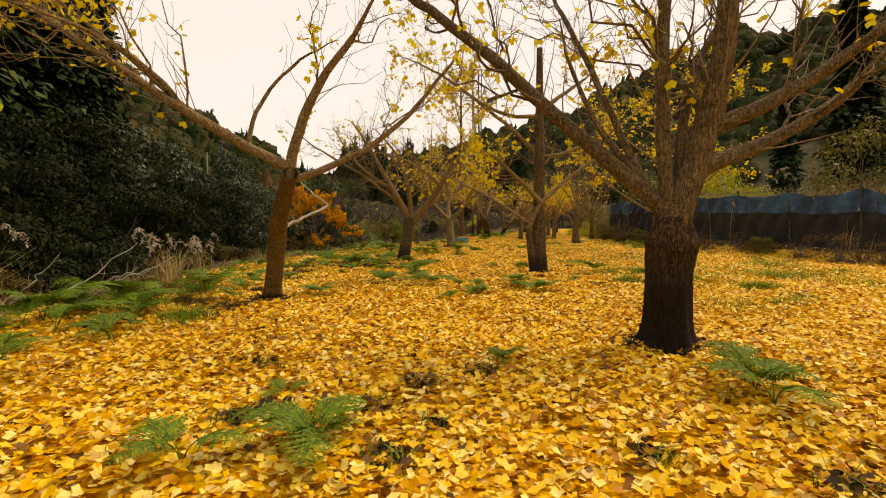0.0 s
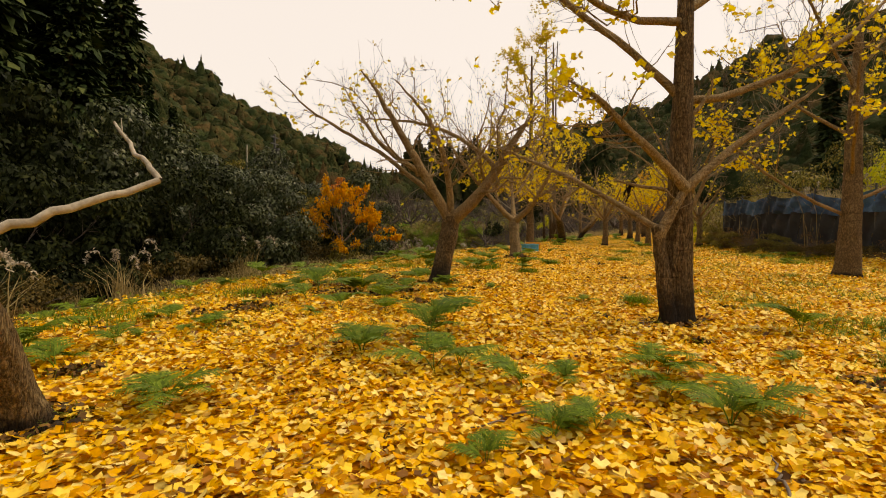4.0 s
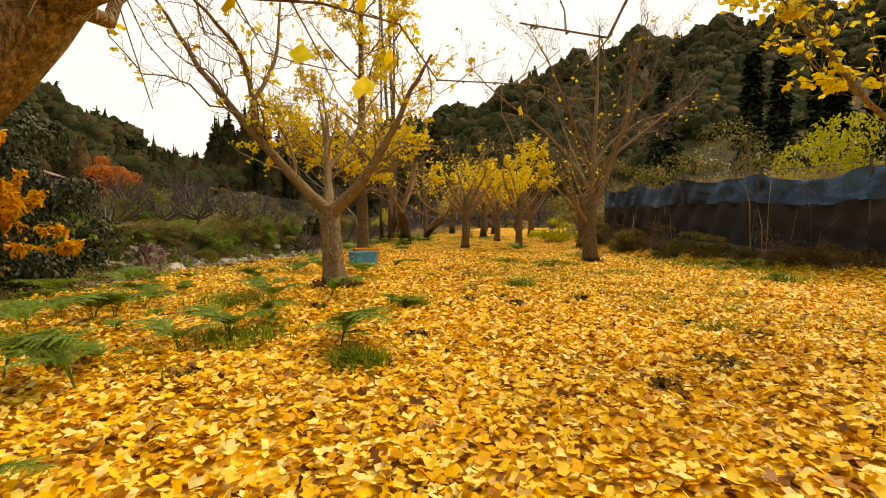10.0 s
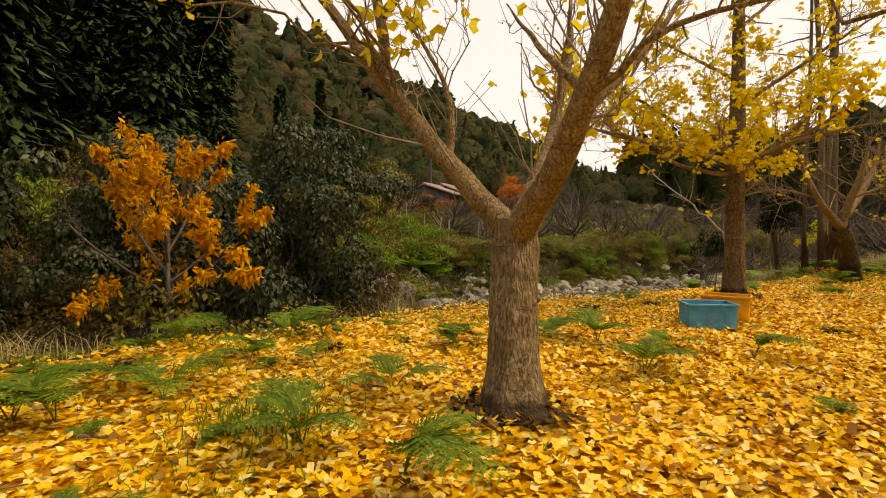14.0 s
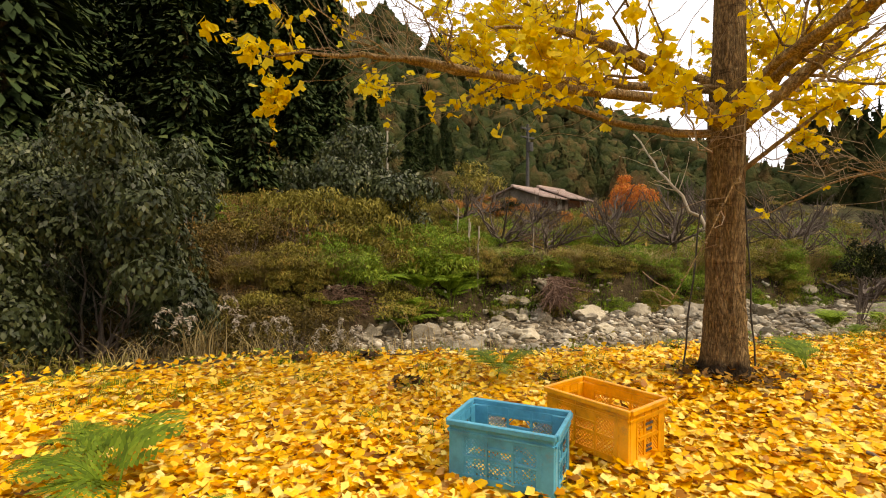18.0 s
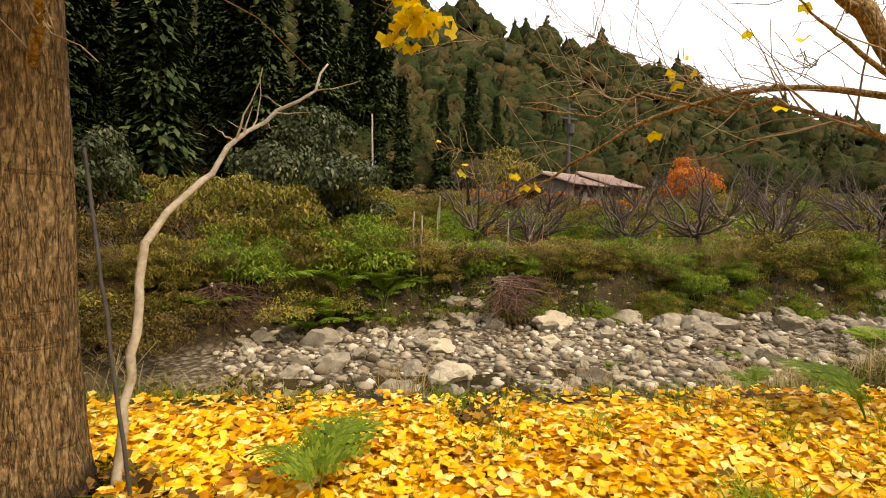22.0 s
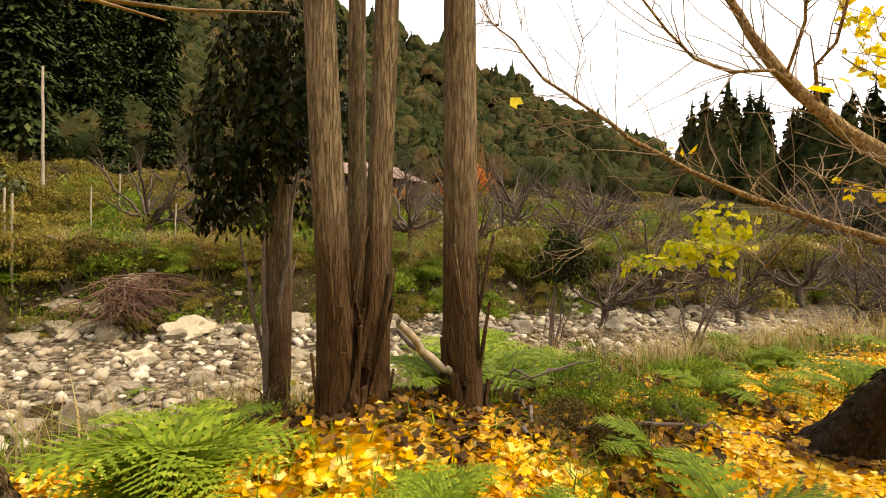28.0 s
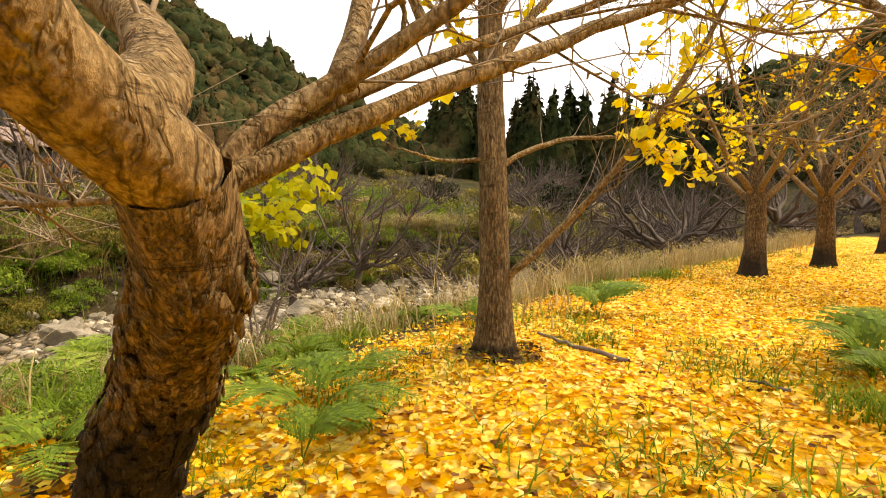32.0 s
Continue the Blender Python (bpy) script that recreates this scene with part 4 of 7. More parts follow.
def conifer_stems():
    """Tall shaggy trunks in a group on the bank, one ivy-grown."""
    rng = np.random.default_rng(5)
    for x, y, r, lean, lab in ((2.45, 33.9, 0.086, (-0.043, -0.044), "tall shaggy-barked trunk with splayed roots on the bank"), (2.04, 34.26, 0.058, (0.0, 0.0), "tall shaggy-barked trunk behind its neighbour"), (2.45, 34.08, 0.07, (0.021, 0.022), "slim shaggy-barked trunk fused at the foot"), (2.68, 34.55, 0.098, (-0.025, -0.026), "tall straight shaggy-barked trunk on the bank")):
        z0 = float(height(x, y)) - 0.1
        root = tagged(empty("conifer_tree", x, y, z0), lab, "tree", "conifer stems on the bank")
        zz = np.linspace(0, 11, 40)
        line = np.stack([lean[0] * zz + 0.03 * np.sin(zz * 0.8 + r * 50), lean[1] * zz + 0.03 * np.cos(zz * 0.7), zz], -1)
        rr = r * (1 - 0.055 * zz) * (1 + 0.55 * np.exp(-zz / 0.35))
        V, F = tubes(line[None], rr[None], 22)
        c = line.repeat(22, 0)
        a = np.tile(np.arange(22), 40) * 2 * np.pi / 22
        lump = 1 + 0.1 * np.sin(4 * a + r * 90) * np.exp(-c[:, 2] / 0.8) + 0.04 * np.sin(7 * a + c[:, 2] * 1.5) + 0.015 * rng.normal(0, 1, len(V))
        fast("trunk", c + (V - c) * lump[:, None], F, M_CONBARK, root, smooth=True)
        for j in range(7):
            h = rng.uniform(4.0, 10.5)
            P = limb_line(rng, np.array([lean[0] * h, lean[1] * h, h]), rng.uniform(0, 360), rng.uniform(-5, 30), rng.uniform(0.9, 1.8), rng.uniform(-30, 30), -10, 10)
            fast("branch", *tubes(P[None], np.linspace(0.025, 0.004, 10)[None], 6), M_CONBARK, root)
        strip = bmesh.new()
        for j in range(16):
            az, h = rng.uniform(0, 6.28), rng.uniform(0.05, 0.9)
            q = r * (1.05 + 0.5 * math.exp(-h / 0.35))
            m = Matrix.Translation((math.cos(az) * q, math.sin(az) * q, h)) @ Matrix.Rotation(az, 4, "Z") @ Matrix.Rotation(radians(rng.uniform(-14, 14)), 4, "X") @ Matrix.Rotation(radians(8), 4, "Y") @ Matrix.Diagonal((0.012, rng.uniform(0.02, 0.05), rng.uniform(0.2, 0.5), 1))
            bmesh.ops.create_cube(strip, size=1.0, matrix=m)
        part("peeling_bark", strip, M_CONBARK, root, "loose strips of peeling bark")


conifer_stems()


def blob_points(rng, n, rx, ry, rz, lobes=9):
    """Points on the upper skins of many small lobes that make up a lumpy crown."""
    cen = unit(rng.normal(0, 1, (lobes, 3))) * rng.uniform(0.3, 0.85, (lobes, 1))
    cen[:, 2] = np.abs(cen[:, 2]) * 1.1 - 0.12
    rad = rng.uniform(0.16, 0.36, lobes) * (14.0 / lobes) ** 0.25
    who = rng.choice(lobes, n, p=rad ** 2 / (rad ** 2).sum())
    d = unit(rng.normal(0, 1, (n, 3)))
    d[:, 2] = np.where(d[:, 2] < -0.25, -d[:, 2], d[:, 2])
    q = rad[who] * (1 + 0.16 * np.sin(5 * d[:, 0] + who) * np.cos(4 * d[:, 1] + 2 * who)) * rng.uniform(0.35, 1.08, n) ** 0.4
    p = cen[who] + d * q[:, None] * np.array([1.15, 1.15, 0.8])
    return p * np.array([rx, ry, rz]), d / np.array([rx, ry, rz])


def shrub(label, x, y, h, r, n, size, mat, seed, shape=SLIP, name="shrub", lift=0.0, stems=9, stem_mat=None, lobes=11, core=0, category="shrub", group=""):
    """A bush or broad crown: stems that fork, and a lumpy mass of single leaves with gaps."""
    rng = np.random.default_rng(seed)
    z0 = float(height(x, y)) - 0.05
    root = tagged(empty(name, x, y, z0), label, category, group)
    P, N = blob_points(rng, n, r, r * rng.uniform(0.85, 1.1), (h - lift) * 0.62, lobes)
    P = P + np.array([0, 0, lift + (h - lift) * 0.18])
    N, P = N[P[:, 2] > 0.02], P[P[:, 2] > 0.02]
    fast("foliage", *facing(rng, P, N, size, shape, 0.95 if len(shape) == 4 and shape[1, 0] > -0.2 else 0.45), mat, root)["kind"] = "stuff"
    ends = P[rng.integers(0, len(P), stems)] * 0.8
    k = np.linspace(0, 1, 8)
    foot = rng.normal(0, 0.06 * r, (stems, 3)) * np.array([1, 1, 0])
    L = foot[:, None] + (ends - foot)[:, None] * k[None, :, None] + rng.normal(0, 0.03 * r, (stems, 8, 3)) * k[None, :, None]
    R = (0.012 + 0.012 * h / 3) * (1 - 0.8 * k)[None].repeat(stems, 0)
    B, BR = side_shoots(rng, L, R, 3.5, 0.45 * r, 0.5, 4, 0.2, 0.2)
    fast("stemwork", *join([tubes(L, R, 4), tubes(B, BR, 3)]), stem_mat or M_TWIG2, root)["kind"] = "stuff"
    return root


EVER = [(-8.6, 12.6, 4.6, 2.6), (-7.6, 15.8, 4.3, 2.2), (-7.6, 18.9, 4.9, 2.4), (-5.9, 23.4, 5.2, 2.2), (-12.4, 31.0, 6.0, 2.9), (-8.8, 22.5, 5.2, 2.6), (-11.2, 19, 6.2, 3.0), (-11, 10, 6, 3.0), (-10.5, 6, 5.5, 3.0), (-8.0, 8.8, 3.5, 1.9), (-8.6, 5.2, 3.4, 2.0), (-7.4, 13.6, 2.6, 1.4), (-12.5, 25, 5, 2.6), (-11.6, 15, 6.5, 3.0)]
# bushes from y 18 on take the leaf with brighter light in its colour
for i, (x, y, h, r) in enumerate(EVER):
    shrub("large dark glossy evergreen bush beside the orchard" if y < 18 else "large grey-green broad-leaved evergreen above the stream, coloured as brightly lit", x, y, h, r, int((11000 if x > -9.5 else 5200) * r), 0.105 if x > -9.5 else 0.17, M_EVER if y < 18 else M_BROAD_LIT, 100 + i, lobes=46, name="evergreen_bush", group="evergreen bushes")
OLIVE = [(-7.2, 26.6, 1.9, 1.5), (-8.6, 30.0, 1.7, 1.5), (-10.4, 30.6, 1.9, 1.5), (-6.3, 25.2, 1.7, 1.2), (-11.8, 28.0, 2.3, 1.8), (-10.3, 33.6, 1.3, 1.1), (-6.4, 20.6, 1.5, 1.1), (-6.6, 14.2, 1.4, 1.0), (-6.9, 11.4, 1.3, 1.0), (-5.6, 22.0, 1.2, 0.9), (-7.4, 24.2, 2.2, 1.4), (-9.6, 26.6, 2.6, 1.7), (-12.0, 35.0, 1.5, 1.4), (-14, 33, 2.2, 1.8), (-13.5, 38.5, 1.4, 1.5), (-7.0, 17.3, 1.3, 1.0), (-6.8, 7.4, 1.2, 0.9)]
for i, (x, y, h, r) in enumerate(OLIVE):
    shrub("olive and brown tangled bush on the stream bank", x, y, h, r, int(4200 * r), 0.062, M_BRAMBLE if y < 29 else M_OLIVE, 140 + i, stems=26, lobes=26, name="bank_bush", group="bank bushes")
brush = [shrub("olive and brown tangled bush on the stream bank", -7.6, 25.9, 1.6, 1.1, 6500, 0.08, M_OLIVE, 410, SPRIG, stems=26, lobes=26, name="bank_bush", group="bank bushes"),
         shrub("rusty brown bramble hanging over the stream", -8.3, 27.8, 1.2, 1.1, 4200, 0.075, M_BRAMBLE, 411, SPRIG, stems=28, lobes=20, name="bramble", group="brambles"),
         shrub("green and olive bramble over the stream", -9.2, 29.4, 1.3, 1.0, 5000, 0.08, M_GREEN, 412, SPRIG, stems=20, lobes=22, name="bramble", group="brambles"),
         shrub("bare brown twiggy bush on the bank", -10.6, 31.4, 1.6, 1.0, 700, 0.07, M_BROWN, 413, SPRIG, stems=48, lobes=10, name="bank_bush", group="bank bushes")]
rb = random.Random(17)
for i in range(240):
    y = rb.uniform(19.5, 33) if i < 92 else rb.uniform(31, 60)
    d = float(far_bank(y)) + (rb.uniform(0.3, 1.6) if i % 3 == 0 else rb.uniform(0.8, 7.5)) if i < 92 else float(far_bank(y)) + (rb.uniform(0.5, 1.3) if i < 150 else rb.uniform(2, 15))
    x = float(np.interp(y, EDGE_Y, EDGE_X)) - d
    k = rb.choices(range(4), ((1.5, 6, 0.5, 3) if y < 28.5 else (5, 1.6, 3, 1.5)) if i < 92 else (3, 1.5, 4, 2))[0]
    s = rb.uniform(0.75, 1.35) * (1.5 if i < 92 and i % 3 else 0.85 if 92 <= i < 150 else 0.9)
    if (x + 20) ** 2 + (y - 49) ** 2 < 20 or ((x + 8.6) / 1.3) ** 2 + ((y - 31.2) / 2.2) ** 2 < 1:
        continue
    copy_thing(brush[k], pose(x, y, float(height(x, y)) - 0.08, rb.uniform(-8, 8), rb.uniform(-8, 8), rb.uniform(0, 360)) @ Matrix.Diagonal((s, s, s * rb.uniform(0.8, 1.1), 1)))
for i in range(34):
    y = rb.uniform(9, 29)
    x = float(np.interp(y, [0, 8, 14, 20, 23, 26, 30], [14.2, 12.6, 11.4, 10.4, 9.9, 9.6, 9.9])) - rb.uniform(0.2, 1.1)
    s = rb.uniform(0.4, 0.8)
    copy_thing(brush[rb.choice((0, 1, 3, 3))], pose(x, y, float(height(x, y)) - 0.08, 0, 0, rb.uniform(0, 360)) @ Matrix.Diagonal((s, s, s, 1)))
for i in range(44):
    y = rb.uniform(33.5, 47) if i < 30 else rb.uniform(24, 33)
    x = float(np.interp(y, EDGE_Y, EDGE_X)) - rb.uniform(0.9, 3.4)
    s = rb.uniform(0.25, 0.55)
    copy_thing(brush[rb.choice((1, 2, 3, 3))], pose(x, y, float(height(x, y)) - 0.06, 0, 0, rb.uniform(0, 360)) @ Matrix.Diagonal((s, s, s, 1)))
for i in range(125):
    y = rb.uniform(21, 57)
    x = float(np.interp(y, EDGE_Y, EDGE_X)) - float(far_bank(y)) - rb.uniform(-0.15, 1.1)
    s = rb.uniform(0.35, 0.75)
    if 29.0 < y < 33.4:
        continue
    copy_thing(brush[rb.choice((0, 1, 1, 3, 3, 0) if y < 28.5 else (0, 0, 2, 2, 2, 3))], pose(x, y, float(height(x, y)) - 0.1, rb.uniform(-10, 10), rb.uniform(-10, 10), rb.uniform(0, 360)) @ Matrix.Diagonal((s, s, s, 1)))
for i in range(40):
    y = rb.uniform(25, 41)
    x = float(np.interp(y, EDGE_Y, EDGE_X)) - float(far_bank(y)) - rb.uniform(3.5, 12)
    s = rb.uniform(0.8, 1.4)
    copy_thing(brush[rb.choice((0, 0, 1, 2, 3))], pose(x, y, float(height(x, y)) - 0.1, 0, 0, rb.uniform(0, 360)) @ Matrix.Diagonal((s, s, s, 1)))
weed = shrub("broad-leaved green weed in the far meadow", -9.9, 34.2, 0.55, 0.5, 420, 0.13, M_GREEN, 420, stems=12, lobes=9, name="meadow_weed", group="meadow weeds")
for i in range(95):
    y = rb.uniform(29, 52)
    x = float(np.interp(y, EDGE_Y, EDGE_X)) - float(far_bank(y)) - rb.uniform(1.2, 8.5)
    s = rb.uniform(0.6, 1.4)
    copy_thing(weed, pose(x, y, float(height(x, y)) - 0.05, 0, 0, rb.uniform(0, 360)) @ Matrix.Diagonal((s, s, s * rb.uniform(0.7, 1.2), 1)))
for x, y, s in ((-4.4, 7.4, 0.45), (-4.0, 8.2, 0.4), (-4.9, 8.0, 0.5), (-3.6, 7.2, 0.3), (-5.0, 6.8, 0.5), (-4.6, 9.2, 0.5), (3.2, 35.0, 0.34), (2.9, 35.5, 0.4), (3.4, 35.7, 0.3), (2.6, 36.3, 0.45), (3.3, 36.6, 0.3), (2.2, 36.0, 0.45), (2.0, 37.0, 0.5), (3.0, 37.6, 0.32)):
    copy_thing(brush[rb.choice((1, 2, 3))], pose(x, y, float(height(x, y)) - 0.05, 0, 0, rb.uniform(0, 360)) @ Matrix.Diagonal((s, s, s, 1)))
GREENS = [(-11.6, 32.2, 1.1, 1.0), (-12.6, 37, 0.9, 1.1), (-11.2, 40.2, 0.8, 1.0), (-9.8, 43.0, 0.7, 0.9), (-12.5, 30.6, 1.8, 1.2), (-14.5, 36, 1.0, 1.3), (-8.8, 45.4, 0.7, 0.9), (-15, 41, 0.8, 1.2)]
for i, (x, y, h, r) in enumerate(GREENS):
    shrub("fresh green low bush above the stream", x, y, h, r, int(900 * r), 0.1, M_GREEN, 160 + i, name="green_bush", group="green bushes")
SPRAY = [(0.0, 0.0, 0.35 + 0.16 * i, 137.5 * i, 26 + 4 * i, 1.75 - 0.08 * i, 0.02, 10, 10) for i in range(9)]
orchard_tree("small tree with bright orange autumn leaves on tiered branches", -5.4, 21.3, [(0, 0, 0, 0.035), (0.02, 0, 0.8, 0.03), (0, 0.02, 1.6, 0.022), (0.02, 0, 2.3, 0.012)], SPRAY, 170, 5200, 1.0, 4.0, 6.0, 0.1, 0.6, M_ORANGE, M_TWIG2, "orange_shrub", M_TWIG2, M_TWIG2, 0.4, False, fine_trunk=False, leaf_shape=OVAL, group="")
shrub("orange-brown leaved sapling beneath dark bushes", -5.1, 21.0, 1.3, 0.9, 500, 0.1, M_OLIVE, 171, name="orange_sapling")
shrub("red-orange maple beside the house", -16.8, 54.6, 4.6, 2.6, 5200, 0.17, M_RED, 172, name="maple_tree", category="tree")
for i in range(9):
    x, y = -19.6 + 0.95 * i, 44.6 + 0.85 * i
    shrub("rust-brown garden bush below the house", x, y, 1.0 + 0.35 * math.sin(i * 2.1), 1.0, 1500, 0.1, (M_BROWN, M_ORANGE, M_OLIVE)[(i * 2) % 3] if i < 5 else (M_OLIVE, M_BROWN)[i % 2], 1730 + i, name="garden_bush", group="garden bushes")
M_RUST = leafy("rust_red_leaf", [(0, (0.16, 0.06, 0.02)), (0.5, (0.42, 0.17, 0.04)), (0.85, (0.55, 0.27, 0.06)), (1, (0.4, 0.3, 0.08))], 0.2, 0.55, 0.5)
for i, (x, y, h, r) in enumerate(((-18.6, 42.6, 2.1, 1.4), (-17.8, 43.8, 1.8, 1.3), (-16.6, 44.6, 1.7, 1.2), (-19.3, 41.2, 1.9, 1.5), (-15.6, 46.0, 1.5, 1.2), (-14.4, 47.6, 1.5, 1.2))):
    shrub("rust-red bush on the slope before the house", x, y, h, r, 2600, 0.1, M_RUST, 1760 + i, name="rust_bush", stems=16, lobes=18, group="rust bushes")
shrub("yellowing broad tree behind the house", -23, 46, 4.8, 2.6, 2400, 0.2, M_OLIVE, 174, name="yellowing_tree", category="tree")
shrub("dense dark holly-like shrub across the stream", -1.15, 41.2, 3.7, 0.8, 2600, 0.085, M_EVER, 175, name="holly_shrub", lift=0.9)
ivy = shrub("ivy mass hanging on a dark leaning trunk", 1.45, 34.0, 3.9, 0.55, 4200, 0.07, M_EVER, 176, name="ivy_trunk", lift=1.0, stems=5, lobes=34)
fast("trunk", *tubes(limb_line(np.random.default_rng(3), np.array([0.1, 0.0, -0.2]), 150, 82, 4.2, 0, 4, 14, 3)[None], np.linspace(0.09, 0.05, 14)[None], 12), M_CONBARK, ivy, smooth=True)
shrub("young tree with large lime and yellow leaves", 2.45, 38.5, 2.7, 0.85, 260, 0.09, M_LIME, 177, FAN, name="lime_sapling", lift=1.0, stems=5)
for i, (x, y, h, r, m) in enumerate(((13.5, 24, 5, 2.4, M_LIME), (15, 18, 5.5, 2.6, M_OLIVE), (12.8, 29.5, 4, 2.2, M_OLIVE), (16, 30, 6, 3, M_OLIVE), (14.5, 11, 5, 2.5, M_OLIVE), (10.6, 31.5, 2.2, 1.6, M_OLIVE), (12, 36, 3, 2.2, M_OLIVE), (9.5, 33.5, 1.6, 1.3, M_LIME), (17, 5, 5, 2.6, M_OLIVE), (17, 40, 5, 3, M_OLIVE))):
    shrub("autumn thicket beyond the net fence", x, y, h, r, int(1100 * r), 0.13, m, 180 + i, name="thicket", stems=26, group="thickets", stem_mat=M_TWIG)


# ---- net fence ----
M_NET = plain("blue_netting", [(0.34, (0.006, 0.018, 0.045)), (0.47, (0.012, 0.05, 0.13)), (0.6, (0.035, 0.12, 0.26))], 1.0, 0.6, 0.6, 0.03, (1, 1, 0.3), 30.0)
# colour of the added sheet that stands for dark soil and growth
M_DARKSHEET = plain("near_black_sheet", [(0.3, (0.008, 0.008, 0.009)), (0.7, (0.03, 0.03, 0.03))], 2.5, 0.8, 0.5, 0.03)
M_POST = plain("weathered_steel_post", [(0.3, (0.03, 0.03, 0.032)), (0.7, (0.09, 0.085, 0.08))], 9.0, 0.6, 0.2)
FENCE_X, FENCE_Y = [14.2, 12.6, 11.4, 10.4, 9.9, 9.6, 9.9], [0, 8, 14, 20, 23, 26, 30.0]


def net_fence():
    root = tagged(empty("net_fence", 10.4, 20, 0), "blue net fence sagging between dark posts over an added dark sheet", "fence")
    rng = np.random.default_rng(8)
    ys = np.arange(0, 30.1, 2.3)
    base = Vector((10.4, 20, 0))
    for i, y in enumerate(ys):
        x = float(np.interp(y, FENCE_Y, FENCE_X))
        g = float(height(x, y)) - 0.1
        bm = bmesh.new()
        bmesh.ops.create_cone(bm, cap_ends=True, segments=8, radius1=0.035, radius2=0.03, depth=2.0)
        bmesh.ops.transform(bm, verts=bm.verts, matrix=Matrix.Translation(Vector((x, y, g + 0.95)) - base) @ Matrix.Rotation(radians(rng.uniform(-7, 7)), 4, "X"))
        part("post", bm, M_POST, root)
        if i + 1 == len(ys):
            break
        n, m = 16, 9
        yy = np.linspace(y, ys[i + 1], n)
        xx = np.interp(yy, FENCE_Y, FENCE_X)
        gg = height(xx, yy)
        sag = 0.22 * np.sin(np.linspace(0, np.pi, n)) * rng.uniform(0.4, 1.2)
        # lower sheet is added: one dark panel for the dark growth below the net
        for nm, lo, hi, mat in (("upper_net", 1.05, 1.7, M_NET), ("lower_dark_sheet", 0.0, 1.08, M_DARKSHEET)):
            v = np.linspace(0, 1, m)
            top = gg + hi - (sag if nm == "upper_net" else sag * 0.4)
            bot = gg + lo - (0.4 * sag if nm == "upper_net" else 0)
            Z = bot[:, None] + (top - bot)[:, None] * v[None]
            X = xx[:, None] - 0.03 + rng.normal(0, 0.025, (n, m)) + 0.05 * np.sin(yy[:, None] * 9 + v[None] * 4)
            Y = np.broadcast_to(yy[:, None], (n, m))
            idx = np.arange(n * m).reshape(n, m)
            F = np.stack([idx[:-1, :-1], idx[1:, :-1], idx[1:, 1:], idx[:-1, 1:]], -1).reshape(-1, 4)
            fast(nm, np.stack([X - 10.4, Y - 20, Z], -1).reshape(-1, 3), F, mat, root, smooth=True)
    line = np.stack([np.interp(ys, FENCE_Y, FENCE_X) - 10.4, ys - 20, height(np.interp(ys, FENCE_Y, FENCE_X), ys) + 1.76], -1)
    fast("top_wire", *tubes(line[None], np.full((1, len(ys)), 0.008), 5), M_POST, root)


net_fence()


# ---- crates ----
def crate_material(name, c):
    m = bpy.data.materials.new(name)
    t, b = nodes_of(m)
    col = ramp(t, noise_tex(t, 5.0, 6, 0.7), [(0.3, tuple(v * 0.6 for v in c)), (0.5, c), (0.75, tuple(min(1, v * 1.25 + 0.02) for v in c))])
    col = mixed(t, col, (0.2, 0.15, 0.08), ramp(t, noise_tex(t, 14.0, 6, 0.75), [(0.58, (0, 0, 0)), (0.75, (0.5, 0.5, 0.5))]))
    t.links.new(col, b.inputs["Base Color"])
    b.inputs["Roughness"].default_value = 0.42
    bump(t, b, noise_tex(t, 60.0, 3), 0.15, 0.002)
    return m


M_BLUE = crate_material("sun_bleached_blue_plastic", (0.05, 0.33, 0.5))
M_YEL = crate_material("orange_yellow_plastic", (0.82, 0.36, 0.015))
M_MARK = plain("dark_worn_marking", [(0.4, (0.05, 0.05, 0.05)), (0.6, (0.12, 0.1, 0.07))], 20, 0.7, 0)


